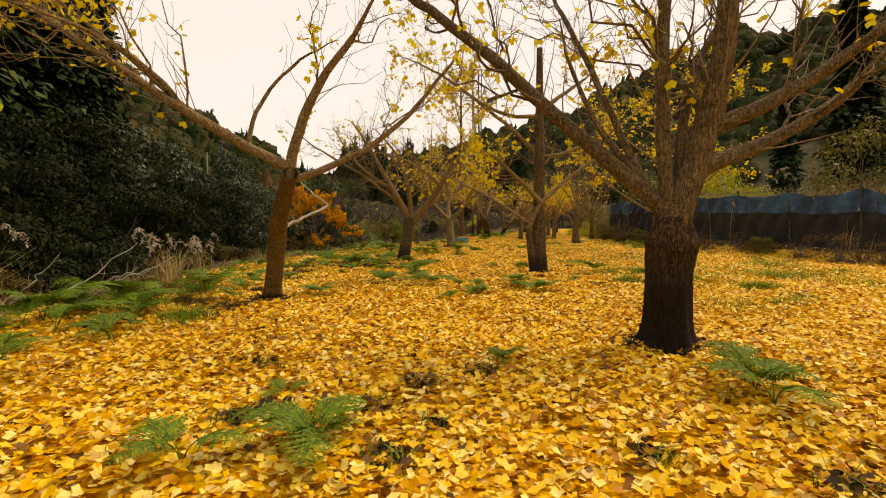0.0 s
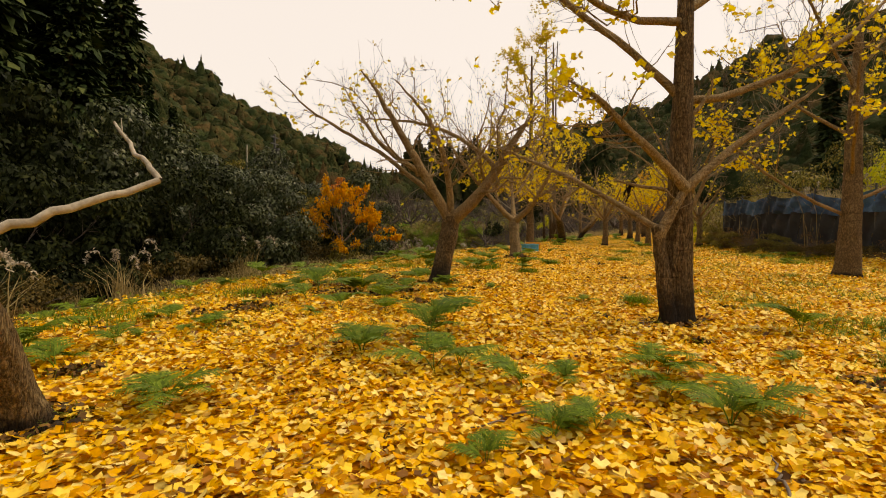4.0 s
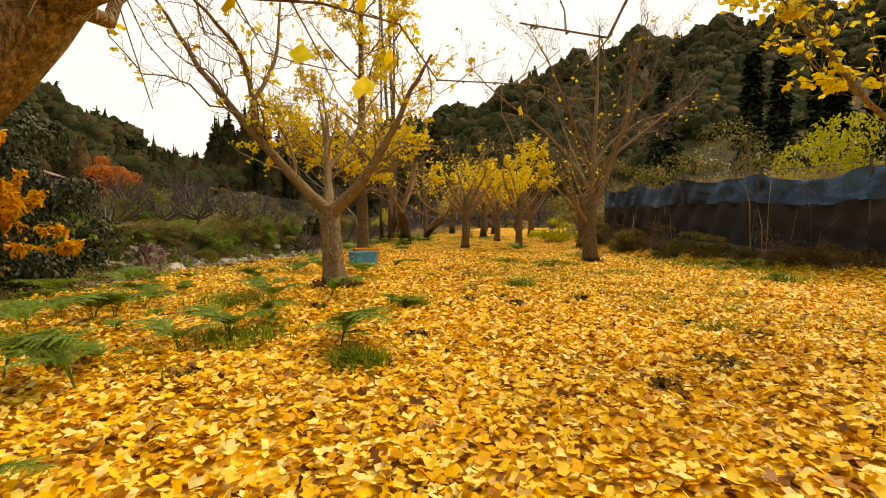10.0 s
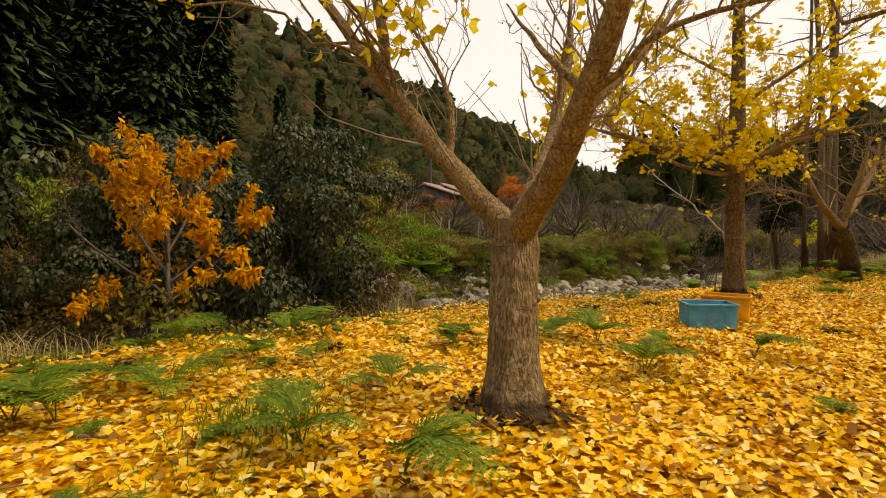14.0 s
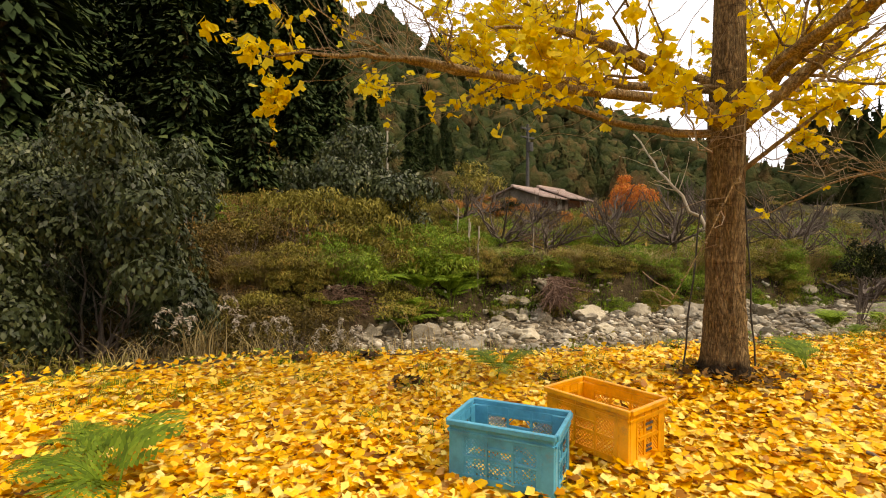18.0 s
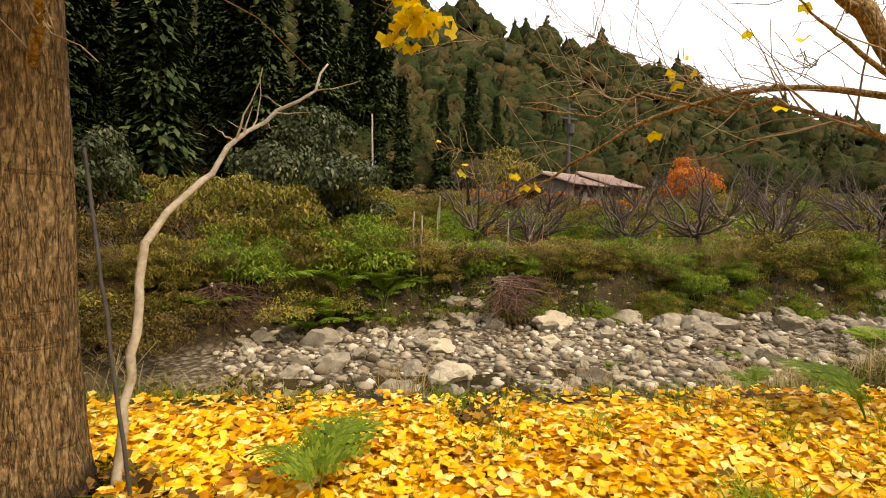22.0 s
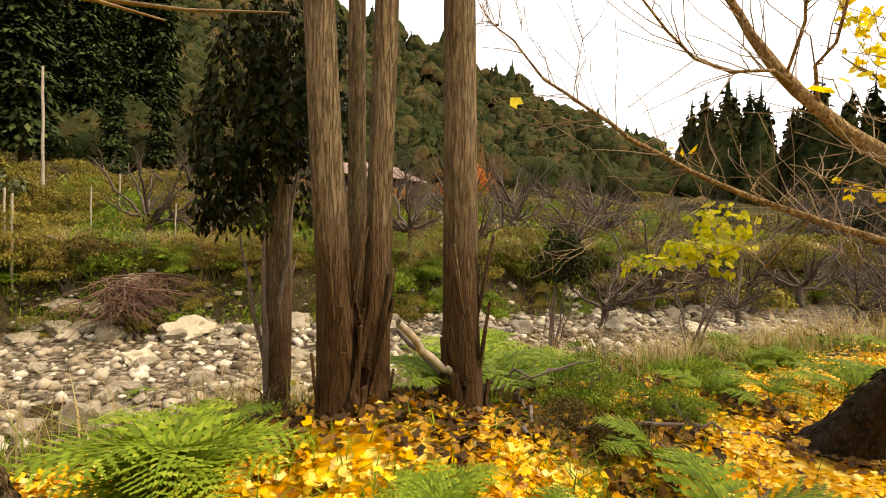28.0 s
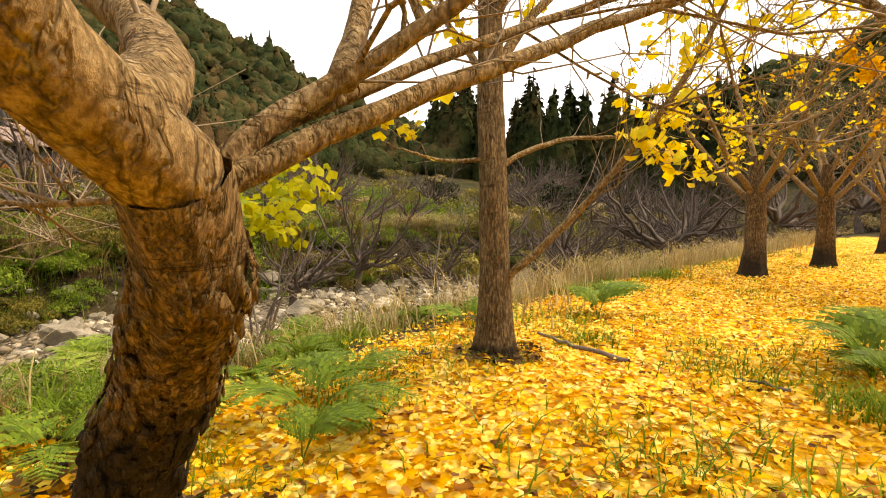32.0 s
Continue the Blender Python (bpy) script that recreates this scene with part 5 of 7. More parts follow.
def crate(label, x, y, turn, mat, marks):
    """A harvest crate: rim, corner posts, lattice sides with ribs and grip holes, and a base."""
    L, W, H = 0.57, 0.38, 0.31
    root = tagged(empty("harvest_crate", x, y, float(height(x, y)) + 0.01, turn), label, "crate", "harvest crates")
    bm = bmesh.new()
    for s in (-1, 1):
        box(bm, -L / 2, L / 2, s * W / 2 - 0.012, s * W / 2 + 0.012, H - 0.03, H, 0.004)
        box(bm, s * L / 2 - 0.012, s * L / 2 + 0.012, -W / 2 + 0.012, W / 2 - 0.012, H - 0.03, H - 0.0005, 0.004)
        box(bm, -L / 2 + 0.02, L / 2 - 0.02, s * (W / 2 - 0.012) - 0.005, s * (W / 2 - 0.012) + 0.005, H - 0.085, H - 0.029)
        box(bm, s * (L / 2 - 0.012) - 0.005, s * (L / 2 - 0.012) + 0.005, -W / 2 + 0.02, W / 2 - 0.02, H - 0.0845, H - 0.0295)
        box(bm, -L / 2 + 0.01, L / 2 - 0.01, s * (W / 2 - 0.004) - 0.006, s * (W / 2 - 0.004) + 0.006, H - 0.065, H - 0.055)
        box(bm, s * (L / 2 - 0.004) - 0.006, s * (L / 2 - 0.004) + 0.006, -W / 2 + 0.01, W / 2 - 0.01, H - 0.065, H - 0.055)
    part("rim", bm, mat, root)
    for sx in (-1, 1):
        for sy in (-1, 1):
            bm = bmesh.new()
            box(bm, sx * (L / 2 - 0.055) - 0.045, sx * (L / 2 - 0.055) + 0.045, sy * (W / 2 - 0.014) - 0.008, sy * (W / 2 - 0.014) + 0.008, 0.0, H - 0.03, 0.004)
            box(bm, sx * (L / 2 - 0.014) - 0.008, sx * (L / 2 - 0.014) + 0.008, sy * (W / 2 - 0.05) - 0.034, sy * (W / 2 - 0.05) + 0.034, 0.0, H - 0.031, 0.004)
            part("corner_post", bm, mat, root)

    def side(length, matrix, grip):
        half = length / 2 - 0.08
        bm = bmesh.new()
        for i in range(4):
            u = -half + 2 * half * i / 3
            box(bm, u - 0.006, u + 0.006, -0.009, 0.009, 0.0, H - 0.03)
        for z in (0.03, 0.13, H - 0.075):
            box(bm, -half, half, -0.008, 0.008, z - 0.006, z + 0.006)
        box(bm, -half, half, -0.006, 0.006, 0.0, 0.026)
        bmesh.ops.transform(bm, verts=bm.verts, matrix=matrix)
        part("rib_frame", bm, mat, root)
        bm = bmesh.new()
        pitch = 0.022
        for z0, z1 in ((0.036, 0.124), (0.136, H - 0.081)):
            hh = z1 - z0
            n = int((2 * half + hh) / pitch)
            for s in (-1, 1):
                for i in range(n):
                    a = -half - hh + i * pitch
                    lo, hi = max(a, -half), min(a + hh, half)
                    if hi - lo < 0.01 or (grip and z0 > 0.1 and lo < 0.07 and hi > -0.07 and z1 > H - 0.09 and abs((lo + hi) / 2) < 0.06):
                        continue
                    p0, p1 = (lo, z0 + (lo - a)), (hi, z0 + (hi - a))
                    if s < 0:
                        p0, p1 = (-p0[0], p0[1]), (-p1[0], p1[1])
                    dx, dz = p1[0] - p0[0], p1[1] - p0[1]
                    ln = math.hypot(dx, dz)
                    m = Matrix.Translation(((p0[0] + p1[0]) / 2, 0.001 * s, (p0[1] + p1[1]) / 2)) @ Matrix.Rotation(-math.atan2(dz, dx), 4, "Y") @ Matrix.Diagonal((ln, 0.004, 0.006, 1))
                    bmesh.ops.create_cube(bm, size=1.0, matrix=m)
        bmesh.ops.transform(bm, verts=bm.verts, matrix=matrix)
        part("lattice", bm, mat, root)
        bm = bmesh.new()
        box(bm, -0.075, 0.075, -0.004, 0.004, H - 0.12, H - 0.081)
        box(bm, -0.09, 0.09, -0.011, 0.011, H - 0.127, H - 0.118)
        bmesh.ops.transform(bm, verts=bm.verts, matrix=matrix @ Matrix.Translation((0, 0, -0.045 if grip else 0)))
        part("grip_plate", bm, mat, root)

    for s in (-1, 1):
        side(L, Matrix.Translation((0, s * (W / 2 - 0.012), 0)), s > 0)
        side(W, Matrix.Translation((s * (L / 2 - 0.012), 0, 0)) @ Matrix.Rotation(radians(90), 4, "Z"), True)
    bm = bmesh.new()
    for i in range(9):
        u = -L / 2 + 0.05 + (L - 0.1) * i / 8
        box(bm, u - 0.012, u + 0.012, -W / 2 + 0.02, W / 2 - 0.02, 0.004, 0.014)
    for i in range(6):
        u = -W / 2 + 0.05 + (W - 0.1) * i / 5
        box(bm, -L / 2 + 0.02, L / 2 - 0.02, u - 0.012, u + 0.012, 0.0045, 0.0135)
    part("base", bm, mat, root)
    if marks:
        bm = bmesh.new()
        for z, w in ((0.2, 0.07), (0.17, 0.055), (0.08, 0.05), (0.055, 0.06)):
            box(bm, L / 2 - 0.001, L / 2 + 0.002, -w / 2, w / 2, z, z + 0.014)
        part("side_marking", bm, M_MARK, root, "worn unreadable marking bars")
    return root


crate("empty blue plastic harvest crate on fallen leaves", 0.92, 24.7, 27, M_BLUE, True)
crate("empty orange-yellow plastic harvest crate on fallen leaves", 1.06, 25.34, 0, M_YEL, True)


# ---- house ----
M_ROOF = plain("pale_brown_roof_tiles", [(0.3, (0.36, 0.25, 0.21)), (0.7, (0.54, 0.42, 0.37))], 3.0, 0.7, 0.5, 0.03, (1, 6, 1), 12.0)
M_WALL = plain("weathered_brown_boards", [(0.3, (0.07, 0.045, 0.03)), (0.7, (0.16, 0.11, 0.08))], 2.0, 0.9, 0.4, 0.02, (6, 6, 0.6))
M_PLASTER = plain("grey_stained_plaster", [(0.3, (0.1, 0.085, 0.07)), (0.7, (0.24, 0.21, 0.18))], 1.5, 0.9, 0.2)


def cottage():
    """A low house of two gabled blocks in line; its long side looks over the stream."""
    root = tagged(empty("house", -20.0, 49.1, 3.0, 13), "low farmhouse with pale brown tiled gable roofs", "house")
    root.matrix_basis = root.matrix_basis @ Matrix.Diagonal((0.78, 0.78, 0.78, 1))
    for y0, y1, eave, ridge, depth, mat in ((-4.2, -0.1, 0.95, 1.7, 2.2, M_PLASTER), (0.1, 4.6, 1.1, 2.0, 2.4, M_WALL)):
        bm = bmesh.new()
        ring = [(-depth, 0, -0.8), (depth, 0, -0.8), (depth, 0, eave), (0, 0, ridge), (-depth, 0, eave)]
        a = [bm.verts.new((p[0], y0, p[2])) for p in ring]
        b = [bm.verts.new((p[0], y1, p[2])) for p in ring]
        bm.faces.new(a)
        bm.faces.new(b[::-1])
        for i in range(5):
            bm.faces.new((a[i], b[i], b[(i + 1) % 5], a[(i + 1) % 5]))
        bmesh.ops.recalc_face_normals(bm, faces=bm.faces)
        part("wall", bm, mat, root)
        for s in (-1, 1):
            bm = bmesh.new()
            run = math.hypot(depth + 0.5, (ridge - eave) * (depth + 0.5) / depth)
            tilt = math.atan2(ridge - eave, depth)
            box(bm, 0, run, y0 - 0.35, y1 + 0.35, 0.0, 0.07)
            m = Matrix.Translation((0, 0, ridge + 0.05)) @ (Matrix.Identity(4) if s > 0 else Matrix.Rotation(math.pi, 4, "Z") @ Matrix.Translation((0, -(y0 + y1), 0))) @ Matrix.Rotation(tilt, 4, "Y")
            bmesh.ops.transform(bm, verts=bm.verts, matrix=m)
            roof = part("roof", bm, M_ROOF, root)
            rib = bpy.data.meshes.new("roof_rib")
            bm = bmesh.new()
            box(bm, 0.02, run - 0.01, -0.03, 0.03, 0.065, 0.11, 0.01)
            bm.to_mesh(rib)
            bm.free()
            rib.materials.append(M_ROOF)
            for i in range(int((y1 - y0 + 0.7) / 0.3)):
                ob = new("roof_rib", rib)
                ob.parent = roof
                ob.matrix_basis = m @ Matrix.Translation((0, y0 - 0.3 + i * 0.3, 0))
        bm = bmesh.new()
        box(bm, -0.12, 0.12, y0 - 0.36, y1 + 0.36, ridge + 0.08, ridge + 0.24, 0.03)
        part("ridge_cap", bm, M_ROOF, root)
    dark = plain("dark_glass_and_shade", [(0.4, (0.02, 0.02, 0.022)), (0.6, (0.05, 0.05, 0.055))], 2.0, 0.15, 0)
    for y in (-3.2, -1.6):
        bm = bmesh.new()
        box(bm, 2.19, 2.25, y - 0.5, y + 0.5, 0.05, 0.7)
        part("window", bm, dark, root)
    # flat dark panel: shade inside an open shed front put into its colour
    bm = bmesh.new()
    box(bm, 2.38, 2.44, 0.6, 4.2, -0.6, 0.95)
    part("dark_front_panel", bm, dark, root, "dark panel for the shaded inside of an open shed front")


cottage()


# ---- plum orchard, cedars and far woods ----
def bare_tree(label, x, y, seed):
    rng = np.random.default_rng(seed)
    root = tagged(empty("plum_tree", x, y, float(height(x, y)) - 0.05), label, "tree", "bare plum trees")
    k = np.linspace(0, 1, 8)
    V, F = tubes(np.stack([0.1 * k, 0.05 * np.sin(3 * k), 0.7 * k], -1)[None], (0.1 - 0.02 * k)[None], 8)
    fast("trunk", V, F, M_PLUM, root, smooth=True)
    P = np.array([limb_line(rng, np.array([0.08, 0.0, 0.55 + 0.12 * rng.random()]), a, rng.uniform(8, 50), rng.uniform(1.1, 2.1), rng.uniform(-50, 50), 20, 10, 14) for a in rng.uniform(0, 360, 10)])
    R = np.linspace(0.05, 0.012, 10)[None].repeat(10, 0)
    fast("limbwork", *tubes(P, R, 6), M_PLUM, root)["kind"] = "stuff"
    B, BR = side_shoots(rng, P, R, 5.0, 1.1, 0.5, 5, 0.12, 0.5, (30, 75), 0.006)
    T, TR = side_shoots(rng, B, BR, 8.0, 0.55, 0.6, 3, 0.1, 0.6, (25, 65), 0.005)
    fast("twigwork", *join([tubes(B, BR, 4), tubes(T, TR, 3)]), M_PLUM, root)["kind"] = "stuff"
    return root


plums = [bare_tree("bare grey plum tree on the far bank", -9.6, 37.4, 60), bare_tree("bare grey plum tree on the far bank", -8.6, 40.8, 61), bare_tree("bare grey plum tree on the far bank", -6.0, 44.0, 62)]
rp = random.Random(4)
for i, (x, y) in enumerate(((-12.6, 40), (-11.4, 43.5), (-9, 46.5), (-15, 44.5), (-13, 48), (-10, 51), (-5.4, 49), (-7.5, 54), (-2, 47.6), (-0.4, 51.2), (-3.5, 57), (3, 54), (1.5, 59), (-16, 39), (-17.5, 42), (-2.6, 52.6), (0.3, 48.1), (5.2, 55), (-12, 57), (-6.5, 60), (3.8, 50.4), (-1.8, 44.4), (-4.2, 46.3), (-10.8, 36.2), (-11, 38.6), (-7.4, 42.6), (-10.2, 41.9), (-14, 41.6), (-8.0, 48.6), (-5.6, 51.5), (-3.2, 49.6), (-12.2, 45.6), (-6.9, 46.4), (-9.5, 56), (0.8, 53.2), (2.4, 51.6), (5.6, 58.2), (7.4, 61), (4.2, 62), (-2.0, 61), (8.8, 56.2))):
    s = rp.uniform(0.85, 1.3)
    copy_thing(plums[i % 3], pose(x, y, float(height(x, y)) - 0.05, 0, 0, rp.uniform(0, 360)) @ Matrix.Diagonal((s, s, s * rp.uniform(0.9, 1.15), 1)))


def cedar(label, x, y, h, seed):
    rng = np.random.default_rng(seed)
    root = tagged(empty("cedar_tree", x, y, float(height(x, y)) - 0.1), label, "tree", "cedar wood")
    k = np.linspace(0, 1, 8)
    fast("trunk", *tubes(np.stack([0 * k, 0 * k, h * k], -1)[None], (0.2 * (1 - 0.92 * k))[None], 8), M_CONBARK, root, smooth=True)
    n = 4200
    u = rng.uniform(0.07, 1.0, n) ** 0.85
    rad = (1 - u) * 1.5 + 0.15
    a = rng.uniform(0, 6.283, n)
    tier = 0.75 + 0.25 * np.sin(u * 46)
    q = rad * tier * rng.uniform(0.25, 1.05, n)
    P = np.stack([np.cos(a) * q, np.sin(a) * q, u * h - q * 0.25 + rng.normal(0, 0.12, n)], -1)
    fast("crown", *leaves(rng, P, 0.5, SLIP, 0.35, 0.5, a - np.pi / 2), M_CEDAR, root)["kind"] = "stuff"
    return root


cedars = [cedar("tall dark cedar on the hillside", -16, 22, 13, 70), cedar("tall dark cedar on the hillside", -18, 27, 15, 71)]
for i in range(64):
    while True:
        x, y = rp.uniform(-44, -14), rp.uniform(2, 46)
        if x < -1.5 - 0.84 * (y - 5):
            break
    s = rp.uniform(0.8, 1.2)
    copy_thing(cedars[i % 2], pose(x, y, float(height(x, y)) - 0.2, 0, 0, rp.uniform(0, 360)) @ Matrix.Diagonal((s, s, s, 1)))
for i in range(10):
    d = rp.uniform(0.3, 1)
    x = -20.5 - 15 * rp.random() - 3 * d
    y = 5 - (x + 1.5) / 0.84 + 1.0 + 9.0 * d
    s = (1.0 - 0.55 * d) * rp.uniform(0.6, 0.95)
    if (x + 20.4) ** 2 + (y - 48.6) ** 2 > 40:
        copy_thing(cedars[i % 2], pose(x, y, float(height(x, y)) - 0.2, 0, 0, rp.uniform(0, 360)) @ Matrix.Diagonal((s * 1.15, s * 1.15, s, 1)))
for i in range(17):
    x, y, s = rp.uniform(18, 40), rp.uniform(8, 60), rp.uniform(0.6, 0.95)
    copy_thing(cedars[i % 2], pose(x, y, float(height(x, y)) - 0.2, 0, 0, rp.uniform(0, 360)) @ Matrix.Diagonal((s * 1.4, s * 1.4, s, 1)))


def leafy_by_place(name):
    """Woodland whose mix of greens and rusty browns changes over the hillside and from leaf to leaf."""
    m = bpy.data.materials.new(name)
    t, b = nodes_of(m)
    g = t.nodes.new("ShaderNodeNewGeometry")
    kind = ramp(t, noise_tex(t, 0.16, 5, 0.75), [(0.3, (0.012, 0.02, 0.007)), (0.44, (0.026, 0.038, 0.012)), (0.53, (0.05, 0.052, 0.018)), (0.62, (0.1, 0.068, 0.028)), (0.74, (0.15, 0.08, 0.032))])
    col = mixed(t, kind, ramp(t, g.outputs["Random Per Island"], [(0.0, (0.72, 0.72, 0.72)), (1.0, (1.12, 1.12, 1.08))]), 1.0, "MULTIPLY")
    t.links.new(col, b.inputs["Base Color"])
    b.inputs["Roughness"].default_value, b.inputs["Specular IOR Level"].default_value = 0.9, 0.05
    bump(t, b, noise_tex(t, 1.6, 6, 0.7), 1.0, 0.5)
    return m


def far_woods():
    """Crowns of the wooded hills, each a lumpy low dome or a pointed cone."""
    rng = np.random.default_rng(77)
    crown = leafy_by_place("far_woodland_crowns")
    chunks = []

    def crowns(x, y, z, s, tall, m, card):
        n = len(x)
        if tall is None:
            tall = np.where(rng.random(n) < 0.14, rng.uniform(1.45, 1.9, n), rng.uniform(0.7, 1.1, n))
        narrow, point = np.where(tall > 1.4, 0.66, 1.0), np.where(tall > 1.4, 0.85, 0.1)
        up = np.stack([np.ones(n), np.ones(n), tall], -1)[:, None]
        foot = np.stack([x, y, z + s * 0.3], -1)[:, None]
        el, az = np.meshgrid(np.radians([-32, -5, 20, 45, 68, 88]), np.arange(9) * 2 * np.pi / 9, indexing="ij")
        g = np.stack([np.cos(el) * np.cos(az), np.cos(el) * np.sin(az), np.sin(el)], -1).reshape(1, -1, 3)
        q = g * (1 + 0.13 * rng.normal(0, 1, (n, 54, 1)))
        q[..., :2] *= narrow[:, None, None] * (1 - point[:, None] * np.clip(q[..., 2], 0, 1))[..., None]
        i = np.arange(54).reshape(6, 9)
        f = np.stack([i[:-1], np.roll(i, -1, 1)[:-1], np.roll(i, -1, 1)[1:], i[1:]], -1).reshape(-1, 4)
        chunks.append(((q * s[:, None, None] * up * 0.93 + foot).reshape(-1, 3), (f[None] + (np.arange(n) * 54)[:, None, None]).reshape(-1, 4)))
        d = unit(rng.normal(0, 1, (n, m, 3)))
        d[..., 2] = np.abs(d[..., 2]) * 1.1 - 0.2
        q = d * rng.uniform(0.85, 1.1, (n, m, 1))
        q[..., :2] *= narrow[:, None, None] * (1 - point[:, None] * np.clip(q[..., 2], 0, 1))[..., None]
        P = q * s[:, None, None] * up + foot
        chunks.append(facing(rng, P.reshape(-1, 3), (d / up).reshape(-1, 3), (s * card).repeat(m), TUFT, 0.35))

    for count, r0, r1, b0, b1, m, card in ((1500, 34, 74, -40, 100, 110, 0.16), (2400, 70, 120, -50, 100, 50, 0.22), (2800, 105, 205, -105, 120, 28, 0.3)):
        b = np.radians(rng.uniform(b0, b1, count))
        r = np.sqrt(rng.uniform(r0 ** 2, r1 ** 2, count))
        x, y = 2 - np.sin(b) * r, 22 + np.cos(b) * r
        z = height(x, y)
        deg = np.degrees(b)
        keep = (z > 4.0) & ~((deg > 7.5) & (deg < 14) & (r > 60))
        x, y, z, r = x[keep], y[keep], z[keep], r[keep]
        crowns(x, y, z, rng.uniform(0.8, 1.7, len(x)) * (0.85 + r / 95), None, m, card)
    # a grove of tall conifers where the valley narrows
    x = np.linspace(-19, 16, 64) + rng.normal(0, 0.5, 64)
    y = rng.uniform(88, 103, 64)
    crowns(x, y, height(x, y) + 1.0, rng.uniform(2.6, 3.4, 64), rng.uniform(2.3, 2.9, 64) + 0.025 * (x + 19), 330, 0.2)
    ob = fast("far_woods", *join(chunks), crown)
    tagged(ob, "mixed evergreen and rusty autumn woods on the hills", "woods", kind="stuff")


far_woods()


def scrub(label, h, r, n, mat, seed, stems, size):
    return shrub(label, -14.0 - seed % 7, 44.0, h, r, n, size, mat, seed, stems=stems, lobes=9, name="scrub_bush", group="scrub bushes")


scrubs = [scrub("brown twiggy scrub bush on the far slope", 1.6, 1.1, 420, M_OLIVE, 400, 60, 0.09), scrub("straw-brown scrub bush on the far slope", 1.2, 1.0, 700, M_STRAW, 401, 40, 0.1), scrub("dull green scrub bush on the far slope", 1.5, 1.1, 1500, M_OLIVE, 402, 16, 0.1), scrub("dark green scrub bush on the far slope", 2.0, 1.3, 1700, M_EVER, 403, 12, 0.11)]
for i in range(150):
    y = rp.uniform(24, 74)
    d = rp.uniform(12, 40) if i < 110 else rp.uniform(10.0, 12.6)
    x = float(np.interp(y, EDGE_Y, EDGE_X)) - d
    k = rp.choices(range(4), (4, 3, 4, 2 if y < 40 else 1))[0]
    if (x + 20.4) ** 2 + (y - 48.6) ** 2 < 36 or (d < 17 and k == 3) or (d < 14 and y > 33 and i < 110 and rp.random() < 0.5):
        continue
    s = rp.uniform(0.6, 1.25) * (0.55 if i >= 110 else 1)
    copy_thing(scrubs[k], pose(x, y, float(height(x, y)) - 0.05, 0, 0, rp.uniform(0, 360)) @ Matrix.Diagonal((s, s, s, 1)))


for i in range(76):
    y = rp.uniform(47, 80)
    x = float(np.interp(y, EDGE_Y, EDGE_X)) + (rp.uniform(-13, -1.5) if i < 44 else rp.uniform(5.5, 16))
    k = rp.choices(range(4), (5, 4, 3, 1))[0]
    s = rp.uniform(0.7, 1.5)
    copy_thing(scrubs[k], pose(x, y, float(height(x, y)) - 0.05, 0, 0, rp.uniform(0, 360)) @ Matrix.Diagonal((s, s, s, 1)))


for i in range(96):
    a, r = radians(rp.uniform(-30, 14)), rp.uniform(20, 46)
    x, y = 5 - math.sin(a) * r, 34 + math.cos(a) * r
    if float(left_of_edge(x, y)) < 0.8 and float(left_of_edge(x, y)) > -4.5 and y < 62:
        continue
    s = rp.uniform(0.9, 2.0)
    copy_thing(scrubs[rp.choices(range(4), (5, 3, 4, 2))[0]] if i % 2 else plums[i % 3], pose(x, y, float(height(x, y)) - 0.05, 0, 0, rp.uniform(0, 360)) @ Matrix.Diagonal((s, s, s, 1)))


# ---- stream ----
def stone_mesh(seed, flat):
    rng = np.random.default_rng(seed)
    bm = bmesh.new()
    bmesh.ops.create_icosphere(bm, subdivisions=3, radius=0.5)
    off = Vector(rng.uniform(-20, 20, 3))
    cut = Vector(rng.normal(0, 1, 3)).normalized()
    for v in bm.verts:
        k = 1 + 0.55 * noise.noise(v.co * 2.4 + off) + 0.25 * noise.noise(v.co * 5 + off)
        k = min(k, 0.62 / max(abs(v.co.normalized().dot(cut)), 0.45))
        v.co = Vector((v.co.x * k, v.co.y * k * 0.8, v.co.z * k * flat))
    me = bpy.data.meshes.new("stone")
    bm.to_mesh(me)
    bm.free()
    return me


